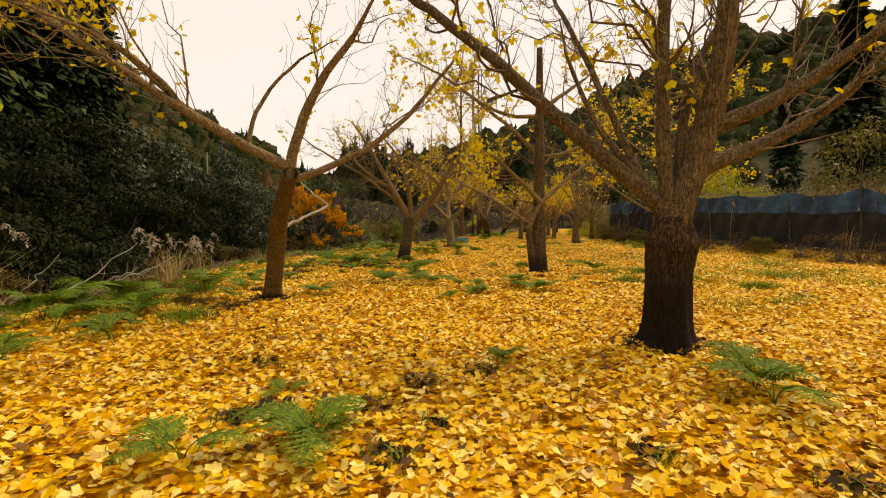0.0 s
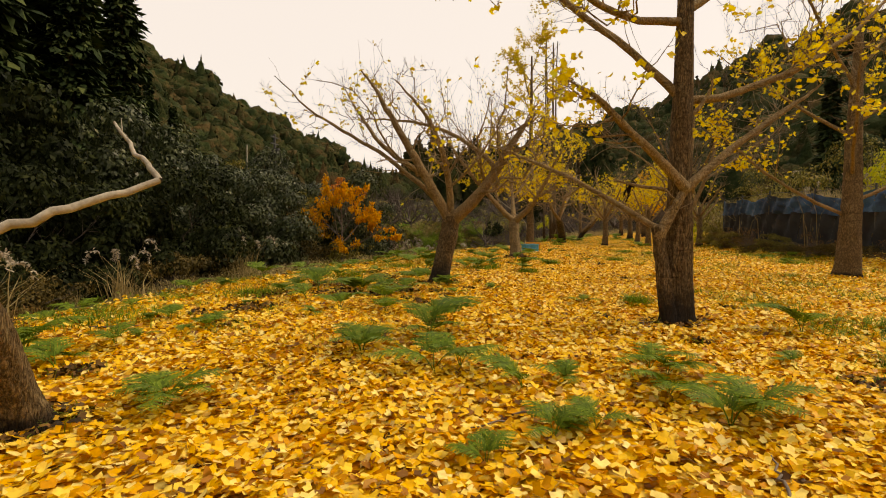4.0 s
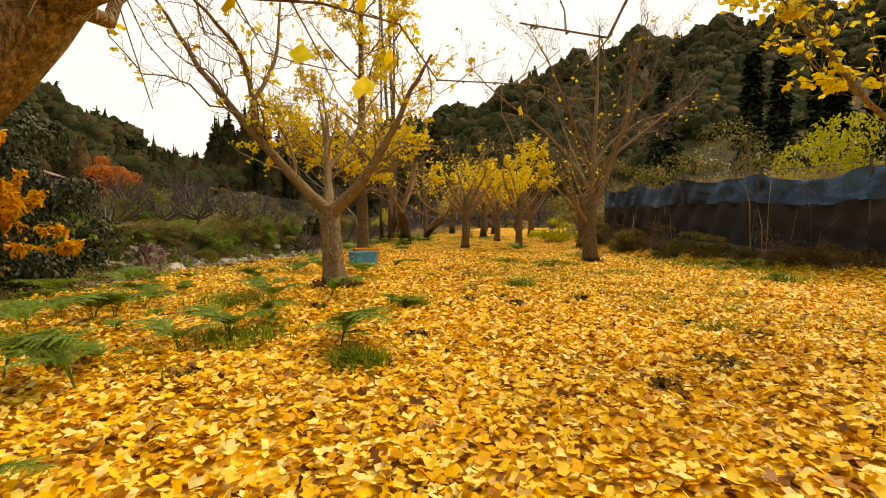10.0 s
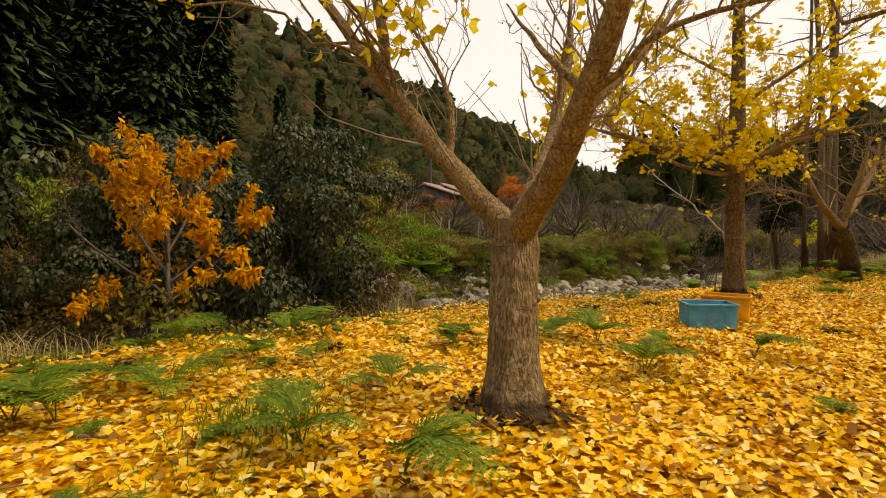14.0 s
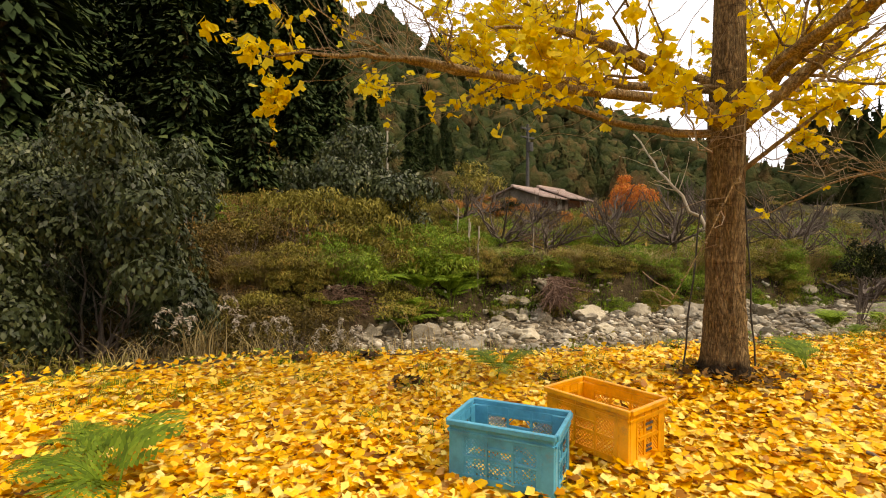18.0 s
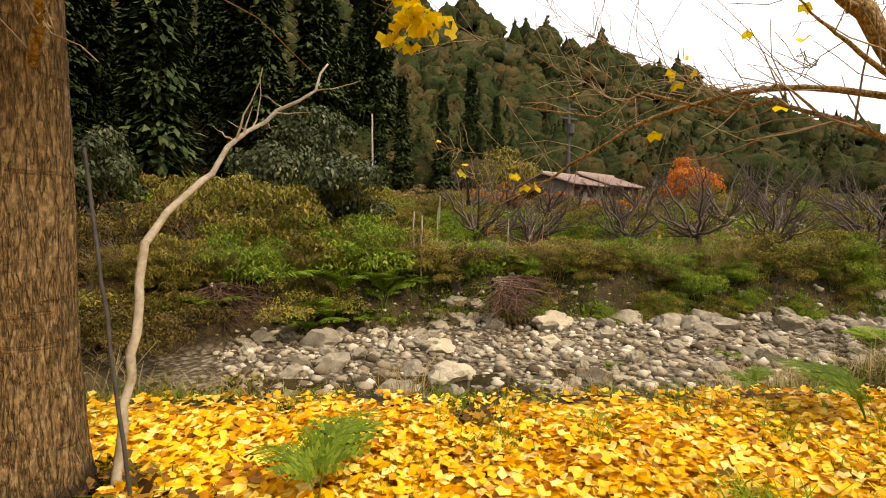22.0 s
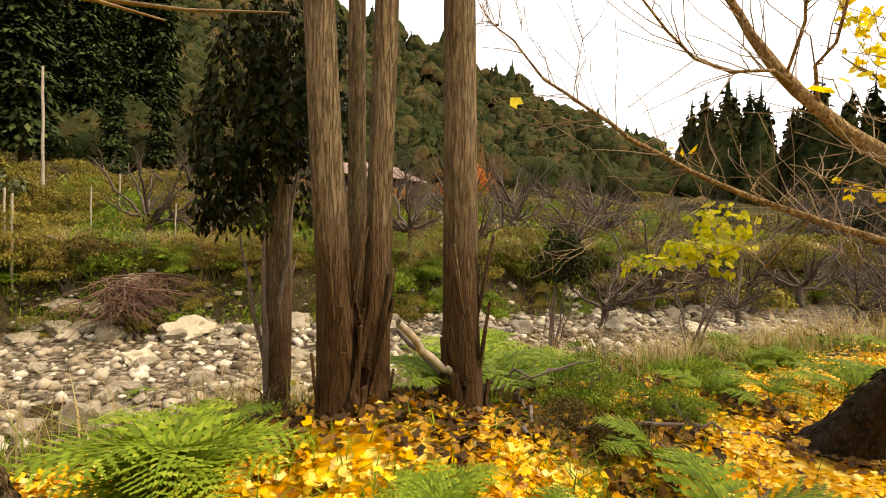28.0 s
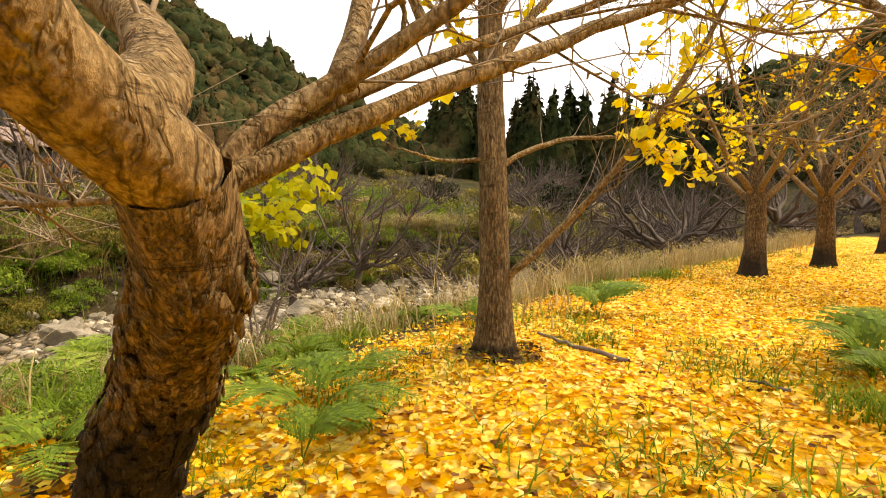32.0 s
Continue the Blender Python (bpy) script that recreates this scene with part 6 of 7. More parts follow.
def stream_stones():
    meshes = [stone_mesh(i, f) for i, f in enumerate((0.55, 0.7, 0.5, 0.62, 0.8))]
    for i, me in enumerate(meshes):
        me.materials.append(M_PALEROCK if i == 2 else M_ROCK)
    rng = random.Random(12)
    for i in range(300):
        y = rng.uniform(28.6, 50)
        fb = float(far_bank(y))
        d = rng.uniform(3.0, fb) if i < 170 else rng.choice((rng.uniform(fb - 1.4, fb + 0.5), rng.uniform(2.6, 4.5)))
        x = float(np.interp(y, EDGE_Y, EDGE_X)) - d
        s = rng.choice((0.18, 0.24, 0.3, 0.36, 0.5)) * rng.uniform(0.7, 1.3) * (1.3 if d > fb - 1.4 else 1)
        ob = new("boulder", meshes[rng.randrange(5)])
        ob.matrix_basis = pose(x, y, float(height(x, y)) + s * 0.12, rng.uniform(-15, 15), rng.uniform(-15, 15), rng.uniform(0, 360)) @ Matrix.Diagonal((s, s, s, 1))
        tagged(ob, "rounded grey boulder in the stony stream bed", "boulder", "stream boulders")
    big = [(-6.6, 36.0, 1.1, 2), (-5.3, 34.8, 0.7, 2), (-5.9, 32.4, 0.75, 2), (-6.2, 32.0, 0.6, 0), (-3.93, 31.57, 0.95, 2), (-4.6, 31.2, 0.6, 0), (-5.4, 30.0, 0.6, 3), (-8.3, 33.6, 0.6, 0), (-8.05, 34.0, 0.65, 3), (-7.9, 34.4, 0.6, 1), (-7.7, 34.8, 0.7, 4), (-8.1, 34.6, 0.5, 0), (-8.35, 34.1, 0.55, 1), (-4.9, 39.0, 0.8, 0)]
    big += [(-5.2, 38.5, 0.7, 3), (-4.5, 39.5, 0.75, 1), (-5.3, 39.2, 0.6, 4), (-4.2, 38.6, 0.6, 0), (-3.4, 40.6, 0.8, 3), (-2.9, 41.3, 0.7, 0), (-8.2, 29.2, 0.5, 0), (-8.0, 28.8, 0.45, 3), (-8.4, 29.7, 0.5, 1), (-7.6, 34.7, 0.55, 1), (-7.9, 33.4, 0.5, 0), (-1.2, 44.0, 1.0, 0), (0.2, 45.2, 0.8, 2), (-2.6, 42.2, 0.7, 1), (1.4, 46.2, 1.0, 0)]
    for x, y, s, m in big:
        ob = new("boulder", meshes[m])
        ob.matrix_basis = pose(x, y, float(height(x, y)) + s * 0.12, 4, 3, x * 80) @ Matrix.Diagonal((s, s, s, 1))
        tagged(ob, "large pale boulder lying in the stream bed", "boulder", "stream boulders")
    g = np.random.default_rng(3)
    n = 5200
    y = g.uniform(28.2, 50, n)
    x = np.interp(y, EDGE_Y, EDGE_X) - 2.5 - g.uniform(0, 1, n) * (far_bank(y) - 1.9)
    base = np.array([v.co[:] for v in stone_mesh(9, 0.6).vertices])
    bm = bmesh.new()
    bmesh.ops.create_icosphere(bm, subdivisions=1, radius=0.5)
    sv = np.array([v.co[:] for v in bm.verts])
    sf = np.array([[v.index for v in f.verts] for f in bm.faces])
    bm.free()
    s = g.uniform(0.05, 0.2, n) * g.choice([0.7, 1.0, 1.5], n)
    V = sv[None] * (1 + 0.26 * g.normal(0, 1, (n, len(sv))))[..., None] * s[:, None, None] * np.array([1, 0.85, 0.6]) + np.stack([x, y, height(x, y) + s * 0.1], -1)[:, None]
    ob = fast("stream_gravel", V.reshape(-1, 3), (sf[None] + (np.arange(n) * len(sv))[:, None, None]).reshape(-1, 3), leafy("mixed_gravel", [(0, (0.08, 0.06, 0.04)), (0.4, (0.26, 0.21, 0.145)), (0.75, (0.42, 0.37, 0.28)), (1, (0.66, 0.62, 0.53))], 0, 0.8))
    tagged(ob, "grey and pale cobbles filling the stream bed", "gravel", kind="stuff")
    water = plain("brown_shallow_water", [(0.4, (0.03, 0.022, 0.012)), (0.6, (0.05, 0.035, 0.02))], 3.0, 0.08, 0.15, 0.01)
    ys = np.linspace(22, 33.5, 24)
    xe = np.interp(ys, EDGE_Y, EDGE_X)
    wz = np.array([min(float(height(a - 3.6, b)), float(height(a - 4.2, b))) for a, b in zip(xe, ys)]) + 0.05
    wz[:] = np.interp(ys, [22, 33.5], [wz.min(), wz.min() + 0.1])
    V = np.concatenate([np.stack([xe - 2.2, ys, wz], -1), np.stack([xe - 5.2, ys, wz], -1)])
    F = np.stack([np.arange(23), np.arange(23) + 24, np.arange(23) + 25, np.arange(23) + 1], -1)
    tagged(fast("water", V, F, water), "shallow brown stream water", "water", kind="structure")


stream_stones()


# ---- ferns ----
def frond(rng, length, parent, arch):
    """One bracken-like frond: a rising stalk that bends over into a flat, tapering, twice-cut blade."""
    n = 24
    s = np.linspace(0, 1, n)
    az = rng.uniform(0, 360)
    el = np.interp(s, [0, 0.3, 0.55, 1.0], [78, 55 * arch + 20, 22 * arch, -18])
    line = np.concatenate([[[0, 0, 0]], np.cumsum(heading(az + 12 * np.sin(s * 3 + az), el)[:-1] * length / (n - 1), 0)])
    V, F = [], []
    side = np.array([-math.sin(radians(az)), math.cos(radians(az)), 0])
    for i in range(7, n):
        t = unit(line[min(i + 1, n - 1)] - line[i - 1])
        u = (i - 7) / (n - 7)
        w = length * 0.36 * (1 - u) ** 0.75 * min(1.0, 0.55 + 2.5 * u) + 0.01
        for sg in (-1, 1):
            d = unit(side * sg * 0.9 + t * 0.42) + np.array([0, 0, rng.uniform(-0.3, 0.02)])
            m = 6
            for j in range(m):
                a, b = j / m, (j + 0.94) / m
                hw = (0.17 * w * (1 - 0.85 * a) + 0.002) * rng.uniform(0.8, 1.2)
                p, q = line[i] + d * w * a, line[i] + d * w * b
                k = len(V)
                V += [p - t * hw * 0.25, p + t * hw * 0.25, q + t * hw, q - t * hw]
                F.append((k, k + 1, k + 2, k + 3))
    return join([tubes(line[None], np.linspace(0.004, 0.001, n)[None], 3), (np.array(V), np.array(F))])


def fern(seed, size, count=0, mat=None, upright=0.0):
    rng = np.random.default_rng(seed)
    root = empty("fern", 0, 0, -40)
    tagged(root, "green fern with arching fronds among fallen leaves", "fern", "ferns")
    for i in range(count or rng.integers(3, 6)):
        fast("frond", *frond(rng, size * rng.uniform(0.75, 1.2), root, rng.uniform(0.3, 0.9) + upright), mat or M_FERN, root)
    return root


def at_ground(x, y, turn=0.0, s=1.0, lift=-0.01):
    return pose(x, y, float(height(x, y)) + lift, 0, 0, turn) @ Matrix.Diagonal((s, s, s, 1))


FERNS_NEAR = [(0.1, 7.5), (0.7, 8.0), (-2.0, 8.0), (1.5, 8.2), (0.3, 8.6), (1.3, 8.7), (0.6, 8.8), (1.3, 9.2), (-0.2, 9.2), (-1.1, 9.4), (2.5, 9.5), (-3.5, 9.7), (-0.6, 10.1), (-5.0, 10.1), (3.3, 10.9), (-2.2, 11.1), (-3.4, 11.6), (1.24, 12.5), (-1.6, 12.1), (-2.2, 13.0), (-3.5, 13.5), (-0.1, 13.9), (-2.1, 14.2), (-1.0, 14.3), (-1.5, 14.5), (-2.1, 14.7), (-2.0, 15.1), (-1.0, 15.1), (-1.5, 15.5), (-1.2, 16.4), (-2.8, 16.4)]
FERNS_MIDDLE = [(-1.3, 17.0), (0.5, 17.3), (-0.9, 17.4), (-0.6, 17.9), (-0.2, 18.2), (-0.7, 18.5), (-3.7, 18.6), (-2.1, 18.7), (-2.5, 18.9), (1.1, 18.9), (-0.9, 19.3), (-1.9, 19.5), (-0.4, 19.5), (0.3, 19.5), (7.7, 20.2), (-3.6, 20.4), (-0.6, 20.5), (-1.8, 20.8), (-3.7, 21.1), (7.6, 21.3), (2.0, 21.7), (8.7, 22.0), (0.8, 22.0), (-1.2, 22.2), (-2.2, 22.3), (-0.9, 22.9), (-0.5, 22.9), (0.1, 23.0), (1.5, 23.3), (8.1, 24.9), (8.6, 25.5), (-0.4, 25.9), (5.7, 27.5), (1.3, 28.1), (14.5, 30.8)]
FERNS_FAR = [(2.4, 31.1), (2.7, 31.6), (0.8, 32.0), (2.6, 32.3), (0.2, 32.4), (0.6, 32.5), (2.8, 32.8), (2.1, 33.4), (2.6, 34.5), (3.6, 35.0), (4.8, 36.0), (3.4, 36.3), (3.7, 36.6), (4.3, 36.7), (4.4, 37.1), (3.4, 37.4), (4.0, 37.5), (3.4, 37.9), (2.8, 38.7), (6.9, 38.8), (7.2, 39.1), (4.2, 39.2), (3.5, 39.6), (5.2, 40.0)]
fern_kinds = [fern(i, s) for i, s in ((200, 0.42), (201, 0.36), (202, 0.46), (203, 0.34), (204, 0.5))]
rf = random.Random(21)
FERNS = [(-0.67, 2.55, 1.1), (2.2, 3.5, 1.35), (-4.2, 5.4, 1.3), (-3.5, 5.7, 1.1), (0.5, 4.2, 0.5), (-1.1, 3.4, 0.4), (-4.1, 9.0, 1.1), (-3.8, 8.0, 1.1)]
FERNS += [(x, y, rf.uniform(0.5, 1.0)) for x, y in FERNS_NEAR + FERNS_MIDDLE] + [(x, y, rf.uniform(0.5, 0.95)) for x, y in FERNS_FAR]
FERNS += [(-1.9, 13.4, 1.1), (-2.6, 13.6, 1.2), (-1.5, 13.1, 0.9), (-2.2, 12.8, 1.1), (-3.0, 13.2, 1.1), (-2.8, 12.2, 1.0), (-4.6, 5.0, 1.3), (-3.9, 6.3, 1.2), (-4.8, 6.0, 1.3), (-4.4, 6.9, 1.2), (-3.4, 5.1, 1.1), (-4.0, 4.5, 1.2)]
FERNS += [(2.0, 35.8, 0.9), (1.5, 35.4, 1.0), (0.9, 36.2, 1.0), (0.4, 37.4, 1.1), (0.0, 36.2, 1.0), (1.9, 37.0, 0.8), (0.9, 38.3, 0.9), (-8.7, 32.2, 2.6), (-8.5, 31.8, 2.2), (-8.9, 32.6, 2.4), (-8.6, 30.6, 2.4), (-8.3, 30.2, 2.0), (-8.9, 31.2, 2.3), (-9.2, 32.0, 2.8), (-8.4, 29.8, 1.8)]
for i in range(70):
    y = rf.uniform(2.0, 24.0)
    FERNS.append((float(np.interp(y, EDGE_Y, EDGE_X)) + 0.3 + abs(rf.gauss(0, 2.0)), y, rf.uniform(0.45, 1.0)))
for i in range(26):
    y = rf.uniform(24, 46)
    FERNS.append((float(np.interp(y, EDGE_Y, EDGE_X)) - float(far_bank(y)) - rf.uniform(0.2, 1.6), y, rf.uniform(0.9, 1.7)))
FERNS += [(2.35, 35.2, 1.15), (2.0, 35.0, 1.1), (2.6, 35.6, 1.1)]
FERNS += [(x, y, rf.uniform(0.75, 1.05)) for x, y in [(3.6, 34.1), (4.05, 34.6), (2.5, 31.7), (1.9, 31.3), (-2.67, 36.97), (-3.05, 34.28), (4.11, 37.06), (6.93, 38.7), (6.88, 38.81), (-5.27, 41.82), (-0.69, 2.66), (2.13, 3.19), (-4.79, 6.28), (-4.0, 6.39), (-0.92, 14.08), (-1.94, 13.82), (-1.76, 14.78), (-0.57, 17.79), (0.45, 17.21), (-1.1, 14.03), (-1.62, 17.96), (-2.51, 19.48), (-3.31, 20.37), (-1.98, 18.89), (-1.02, 22.35), (0.45, 7.86), (1.7, 8.39), (-1.11, 9.42), (-0.61, 10.12), (1.4, 9.08)]]
for i, (x, y, s) in enumerate(FERNS):
    if i < 5:
        fern_kinds[i].matrix_basis = at_ground(x, y, 70 * i, s * 1.15)
    else:
        copy_thing(fern_kinds[i % 5], at_ground(x, y, rf.uniform(0, 360), s * 1.15))

M_LUSH = leafy("bright_bank_fern", [(0, (0.08, 0.15, 0.016)), (0.5, (0.22, 0.34, 0.035)), (0.9, (0.38, 0.47, 0.06)), (1, (0.55, 0.44, 0.07))], 0.35, 0.55, 0.3)
lush = [fern(211, 0.95, 13, M_LUSH, 0.7), fern(212, 0.85, 11, M_LUSH, 0.6)]
LUSH = [(2.75, 33.05, 0.75), (3.35, 33.75, 0.45)]
LUSH += [(-8.85, 32.2, 1.7), (-8.75, 31.9, 1.3), (-9.0, 32.7, 1.5), (-8.6, 31.0, 1.2), (-8.55, 30.3, 1.5), (-8.5, 29.8, 1.3), (-8.6, 30.7, 1.2), (-9.0, 34.0, 0.9)]
LUSH += [(1.9, 36.3, 0.9), (1.4, 37.0, 1.6), (0.9, 36.5, 1.6), (0.7, 37.8, 1.8), (0.1, 38.4, 1.7), (1.5, 37.8, 1.3), (-1.4, 39.6, 1.2)]
for i, (x, y, q) in enumerate(LUSH):
    m = at_ground(x, y, 77 * i, q, -0.03)
    if i < 2:
        lush[i].matrix_basis = m
    else:
        copy_thing(lush[i % 2], m)


# ---- grass, reeds and weeds ----
def stuff_blades(name, label, cat, pos, h, w, mat, seed, lean=0.6):
    rng = np.random.default_rng(seed)
    tagged(fast(name, *blades(rng, pos, h, w, lean), mat), label, cat, kind="stuff")


def clumps(rng, centres, per, spread):
    who = np.repeat(np.arange(len(centres)), per)
    p = np.asarray(centres)[who] + rng.normal(0, 1, (len(who), 2)) * np.asarray(spread)[who][:, None]
    return np.stack([p[:, 0], p[:, 1], height(p[:, 0], p[:, 1]) - 0.01], -1)


rg = np.random.default_rng(31)
ys = rg.uniform(-1, 50, 420)
lefty = np.interp(ys, EDGE_Y, EDGE_X) + np.abs(rg.normal(0, 1.7, 420)) - 0.2
cs = np.stack([lefty, ys], -1)
stuff_blades("grass_tufts", "low green grass tufts among the leaves", "grass", clumps(rg, cs, 60, rg.uniform(0.05, 0.16, 420)), 0.09, 0.006, M_GRASS, 32, 1.6)
ys = rg.uniform(6, 40, 150)
cs = np.stack([rg.uniform(3.0, 9.5, 150), ys], -1)
stuff_blades("grass_patches", "patches of fresh green weeds on the leafy ground", "grass", clumps(rg, cs, 170, rg.uniform(0.12, 0.5, 150)), 0.1, 0.01, M_GRASS, 33, 1.6)
ys = rg.uniform(0, 50, 520)
cs = np.stack([np.interp(ys, EDGE_Y, EDGE_X) - np.abs(rg.normal(0.4, 0.9, 520)), ys], -1)
stuff_blades("bank_grass", "dry and green grass along the bank", "grass", clumps(rg, [c for c in cs[::3] if not 26.0 < c[1] < 34.0 or c[0] % 0.5 < 0.12], 40, rg.uniform(0.05, 0.2, 174)), 0.24, 0.008, M_STRAW, 34, 1.5)
ys = rg.uniform(27, 60, 520)
cs = np.stack([np.interp(ys, EDGE_Y, EDGE_X) - rg.uniform(10.5, 24, 520), ys], -1)
stuff_blades("meadow_grass", "rank green meadow above the far bank", "grass", clumps(rg, cs, 44, rg.uniform(0.15, 0.5, 520)), 0.4, 0.022, M_GRASS, 35, 0.8)
ys = rg.uniform(0, 33, 260)
cs = np.stack([np.interp(ys, FENCE_Y, FENCE_X) + rg.uniform(0.5, 4.5, 260), ys], -1)
stuff_blades("tall_dry_grass", "tall dry reeds beyond the fence", "grass", clumps(rg, cs, 46, rg.uniform(0.15, 0.5, 260)), 1.5, 0.02, M_STRAW, 36, 0.5)
ys = rg.uniform(26, 56, 260)
cs = np.stack([np.interp(ys, EDGE_Y, EDGE_X) - rg.uniform(10.0, 12.5, 260), ys], -1)
stuff_blades("overhanging_grass", "straw-coloured grass hanging over the far bank", "grass", clumps(rg, cs, 50, rg.uniform(0.12, 0.4, 260)), 0.5, 0.014, M_GRASS, 37, 1.3)


def ground_cover(name, label, y0, y1, d0, d1, n, size, mat, seed, tall):
    """Low leafy weeds in drifts over the banks and the far meadow."""
    rng = np.random.default_rng(seed)
    y = rng.uniform(y0, y1, n * 3)
    x = np.interp(y, EDGE_Y, EDGE_X) - rng.uniform(d0, d1, n * 3)
    drift = wave(x, y, 0.9, seed) + 0.8 * wave(x, y, 2.6, seed * 2.0)
    keep = np.argsort(-(drift + rng.normal(0, 0.9, n * 3)))[:n]
    x, y, drift = x[keep], y[keep], drift[keep]
    z = height(x, y) + rng.uniform(0, 1, n) ** 1.5 * tall * np.clip(0.5 + 0.5 * drift, 0.15, 1.6)
    tagged(fast(name, *leaves(rng, np.stack([x, y, z], -1), size, SLIP, 0.7, 0.2), mat), label, "undergrowth", kind="stuff")


ground_cover("meadow_weeds", "rank green weeds in drifts above the far bank", 26, 64, 10.6, 27, 34000, 0.17, M_GREEN, 41, 0.45)
ground_cover("bank_weeds", "brown and olive undergrowth on the far bank", 22, 62, 9.9, 13.0, 16000, 0.13, M_GREEN, 42, 0.5)
ground_cover("brown_undergrowth", "dull brown undergrowth on the far slope", 20, 66, 12, 34, 18000, 0.2, M_OLIVE, 43, 0.55)
ground_cover("near_bank_weeds", "mixed weeds down the near stream bank", 14, 50, 0.2, 3.4, 16000, 0.07, M_OLIVE, 44, 0.22)
ground_cover("near_bank_greens", "fresh green weeds along the near bank", 4, 50, -0.9, 1.6, 3600, 0.06, M_GREEN, 45, 0.14)


def reed(x, y, n, h, seed):
    rng = np.random.default_rng(seed)
    root = tagged(empty("silver_grass", x, y, float(height(x, y)) - 0.02), "silver grass clump with pale feathery plumes", "reed", "silver grass")
    P = np.concatenate([rng.normal(0, 0.1, (n * 9, 2)), np.zeros((n * 9, 1))], 1)
    fast("blade_tuft", *blades(rng, P, h * 0.7, 0.014, 0.8), M_STRAW, root)["kind"] = "stuff"
    for i in range(n):
        az, ln = rng.uniform(0, 360), h * rng.uniform(0.8, 1.15)
        L = limb_line(rng, np.array([*rng.normal(0, 0.08, 2), 0]), az, 80, ln, 0, -22, 8, 2)
        fast("stalk", *tubes(L[None], np.linspace(0.004, 0.002, 8)[None], 3), M_STRAW, root)
        q = np.linspace(0, 1, 46)
        tip = L[-1] + heading(np.full(46, az), 45 - 90 * q) * (q * 0.22)[:, None]
        fast("plume", *leaves(rng, tip + rng.normal(0, 0.01, tip.shape), 0.05, OVAL, 0.6, 0.4), M_PLUME, root)
    return root


for i, (x, y, h) in enumerate(((-4.6, 8.6, 1.0), (-5.2, 9.6, 1.0), (-6.0, 12.4, 0.9), (-3.9, 25.0, 0.7), (-3.5, 24.2, 0.7), (-3.0, 25.8, 0.6), (-6.2, 6.6, 1.2), (-5.9, 16.0, 1.2), (-8.6, 41.6, 1.4), (-7.2, 43.2, 1.4), (-6.0, 45.4, 1.3), (11.6, 22.5, 2.4), (11.9, 19.5, 2.4), (12.2, 16.5, 2.3), (11.4, 25.2, 2.3))):
    reed(x, y, 6, h, 300 + i)


# ---- stakes, poles and sticks ----
def stick(name, label, a, b, r0, r1, mat, cat, group="", wob=0.02, seed=0, sub=None):
    rng = np.random.default_rng(seed)
    a, b = np.array(a, float), np.array(b, float)
    k = np.linspace(0, 1, 12)
    L = (b - a)[None] * k[:, None] + rng.normal(0, wob, (12, 3)) * (k * (1 - k) * 4)[:, None]
    root = tagged(empty(name, *a), label, cat, group)
    fast("shaft", *tubes(L[None], np.linspace(r0, r1, 12)[None], 8), mat, root, smooth=True)
    if sub:
        B, BR = side_shoots(rng, L[None], np.linspace(r0, r1, 12)[None], sub, 0.5, 0.5, 6, 0.3, 0.3)
        fast("twigwork", *tubes(B, BR, 4), mat, root)["kind"] = "stuff"
    return root


g0 = float(height(1.0, 27.1))
for dx, dy in ((-0.26, -0.16), (0.12, 0.32)):
    stick("support_stake", "thin dark support stake beside a trunk", (1.0 + dx, 27.1 + dy, g0 - 0.05), (1.0 + dx * 0.6, 27.1 + dy * 0.6, g0 + 1.35), 0.008, 0.007, M_POST, "stake", "support stakes", 0.004)
stick("leaning_sapling", "pale bleached sapling leaning from a trunk's foot", (1.0, 27.35, 0.1), (0.81, 27.47, 1.15), 0.02, 0.018, M_DEAD, "sapling", wob=0.02, seed=3)
stick("leaning_sapling", "pale bleached sapling top with bare twigs", (0.81, 27.47, 1.14), (-0.8, 28.72, 2.57), 0.018, 0.009, M_DEAD, "sapling", wob=0.05, seed=33, sub=2.0)
stick("dead_branch", "pale crooked dead branch on a low trunk", (-2.28, 6.98, 1.08), (-1.74, 7.69, 1.43), 0.026, 0.018, M_DEAD, "branch", wob=0.01, seed=4)
stick("dead_branch", "pale crooked dead branch end", (-1.74, 7.69, 1.43), (-2.22, 7.94, 1.81), 0.018, 0.008, M_DEAD, "branch", wob=0.012, seed=5, sub=3.0)
stick("fallen_branch", "dead branch leaning on the bank trunks", (2.62, 34.78, 0.1), (2.69, 34.07, 0.72), 0.026, 0.02, M_DEAD, "branch", wob=0.012, seed=6)
stick("fallen_stick", "thin stick lying on fallen leaves", (5.5, 38.6, 0.03), (4.8, 39.1, 0.05), 0.02, 0.012, M_TWIG2, "stick", wob=0.01, seed=7)
for i, (x, y, h, r) in enumerate(((-8.8, 33.3, 1.9, 0.03), (-9.1, 33.2, 1.6, 0.025), (-9.4, 36.5, 1.4, 0.02), (-16.0, 34.5, 4.6, 0.05), (-13.0, 36.0, 1.6, 0.025), (-11.2, 35.0, 1.5, 0.02))):
    stick("garden_pole", "weathered upright pole above the stream", (x, y, float(height(x, y)) - 0.2), (x + 0.04, y + 0.03, float(height(x, y)) + h), r, r * 0.8, M_DEAD, "pole", "garden poles", 0.008, 10 + i)
stick("leaning_pole", "thin pole leaning in the far meadow", (-9.6, 35.0, float(height(-9.6, 35))), (-8.9, 33.9, float(height(-8.9, 33.9)) + 0.7), 0.02, 0.02, M_DEAD, "pole", "garden poles", 0.005, 20)

M_ROOT = plain("red_brown_root", [(0.3, (0.07, 0.035, 0.022)), (0.7, (0.2, 0.11, 0.07))], 12.0, 0.85, 0)


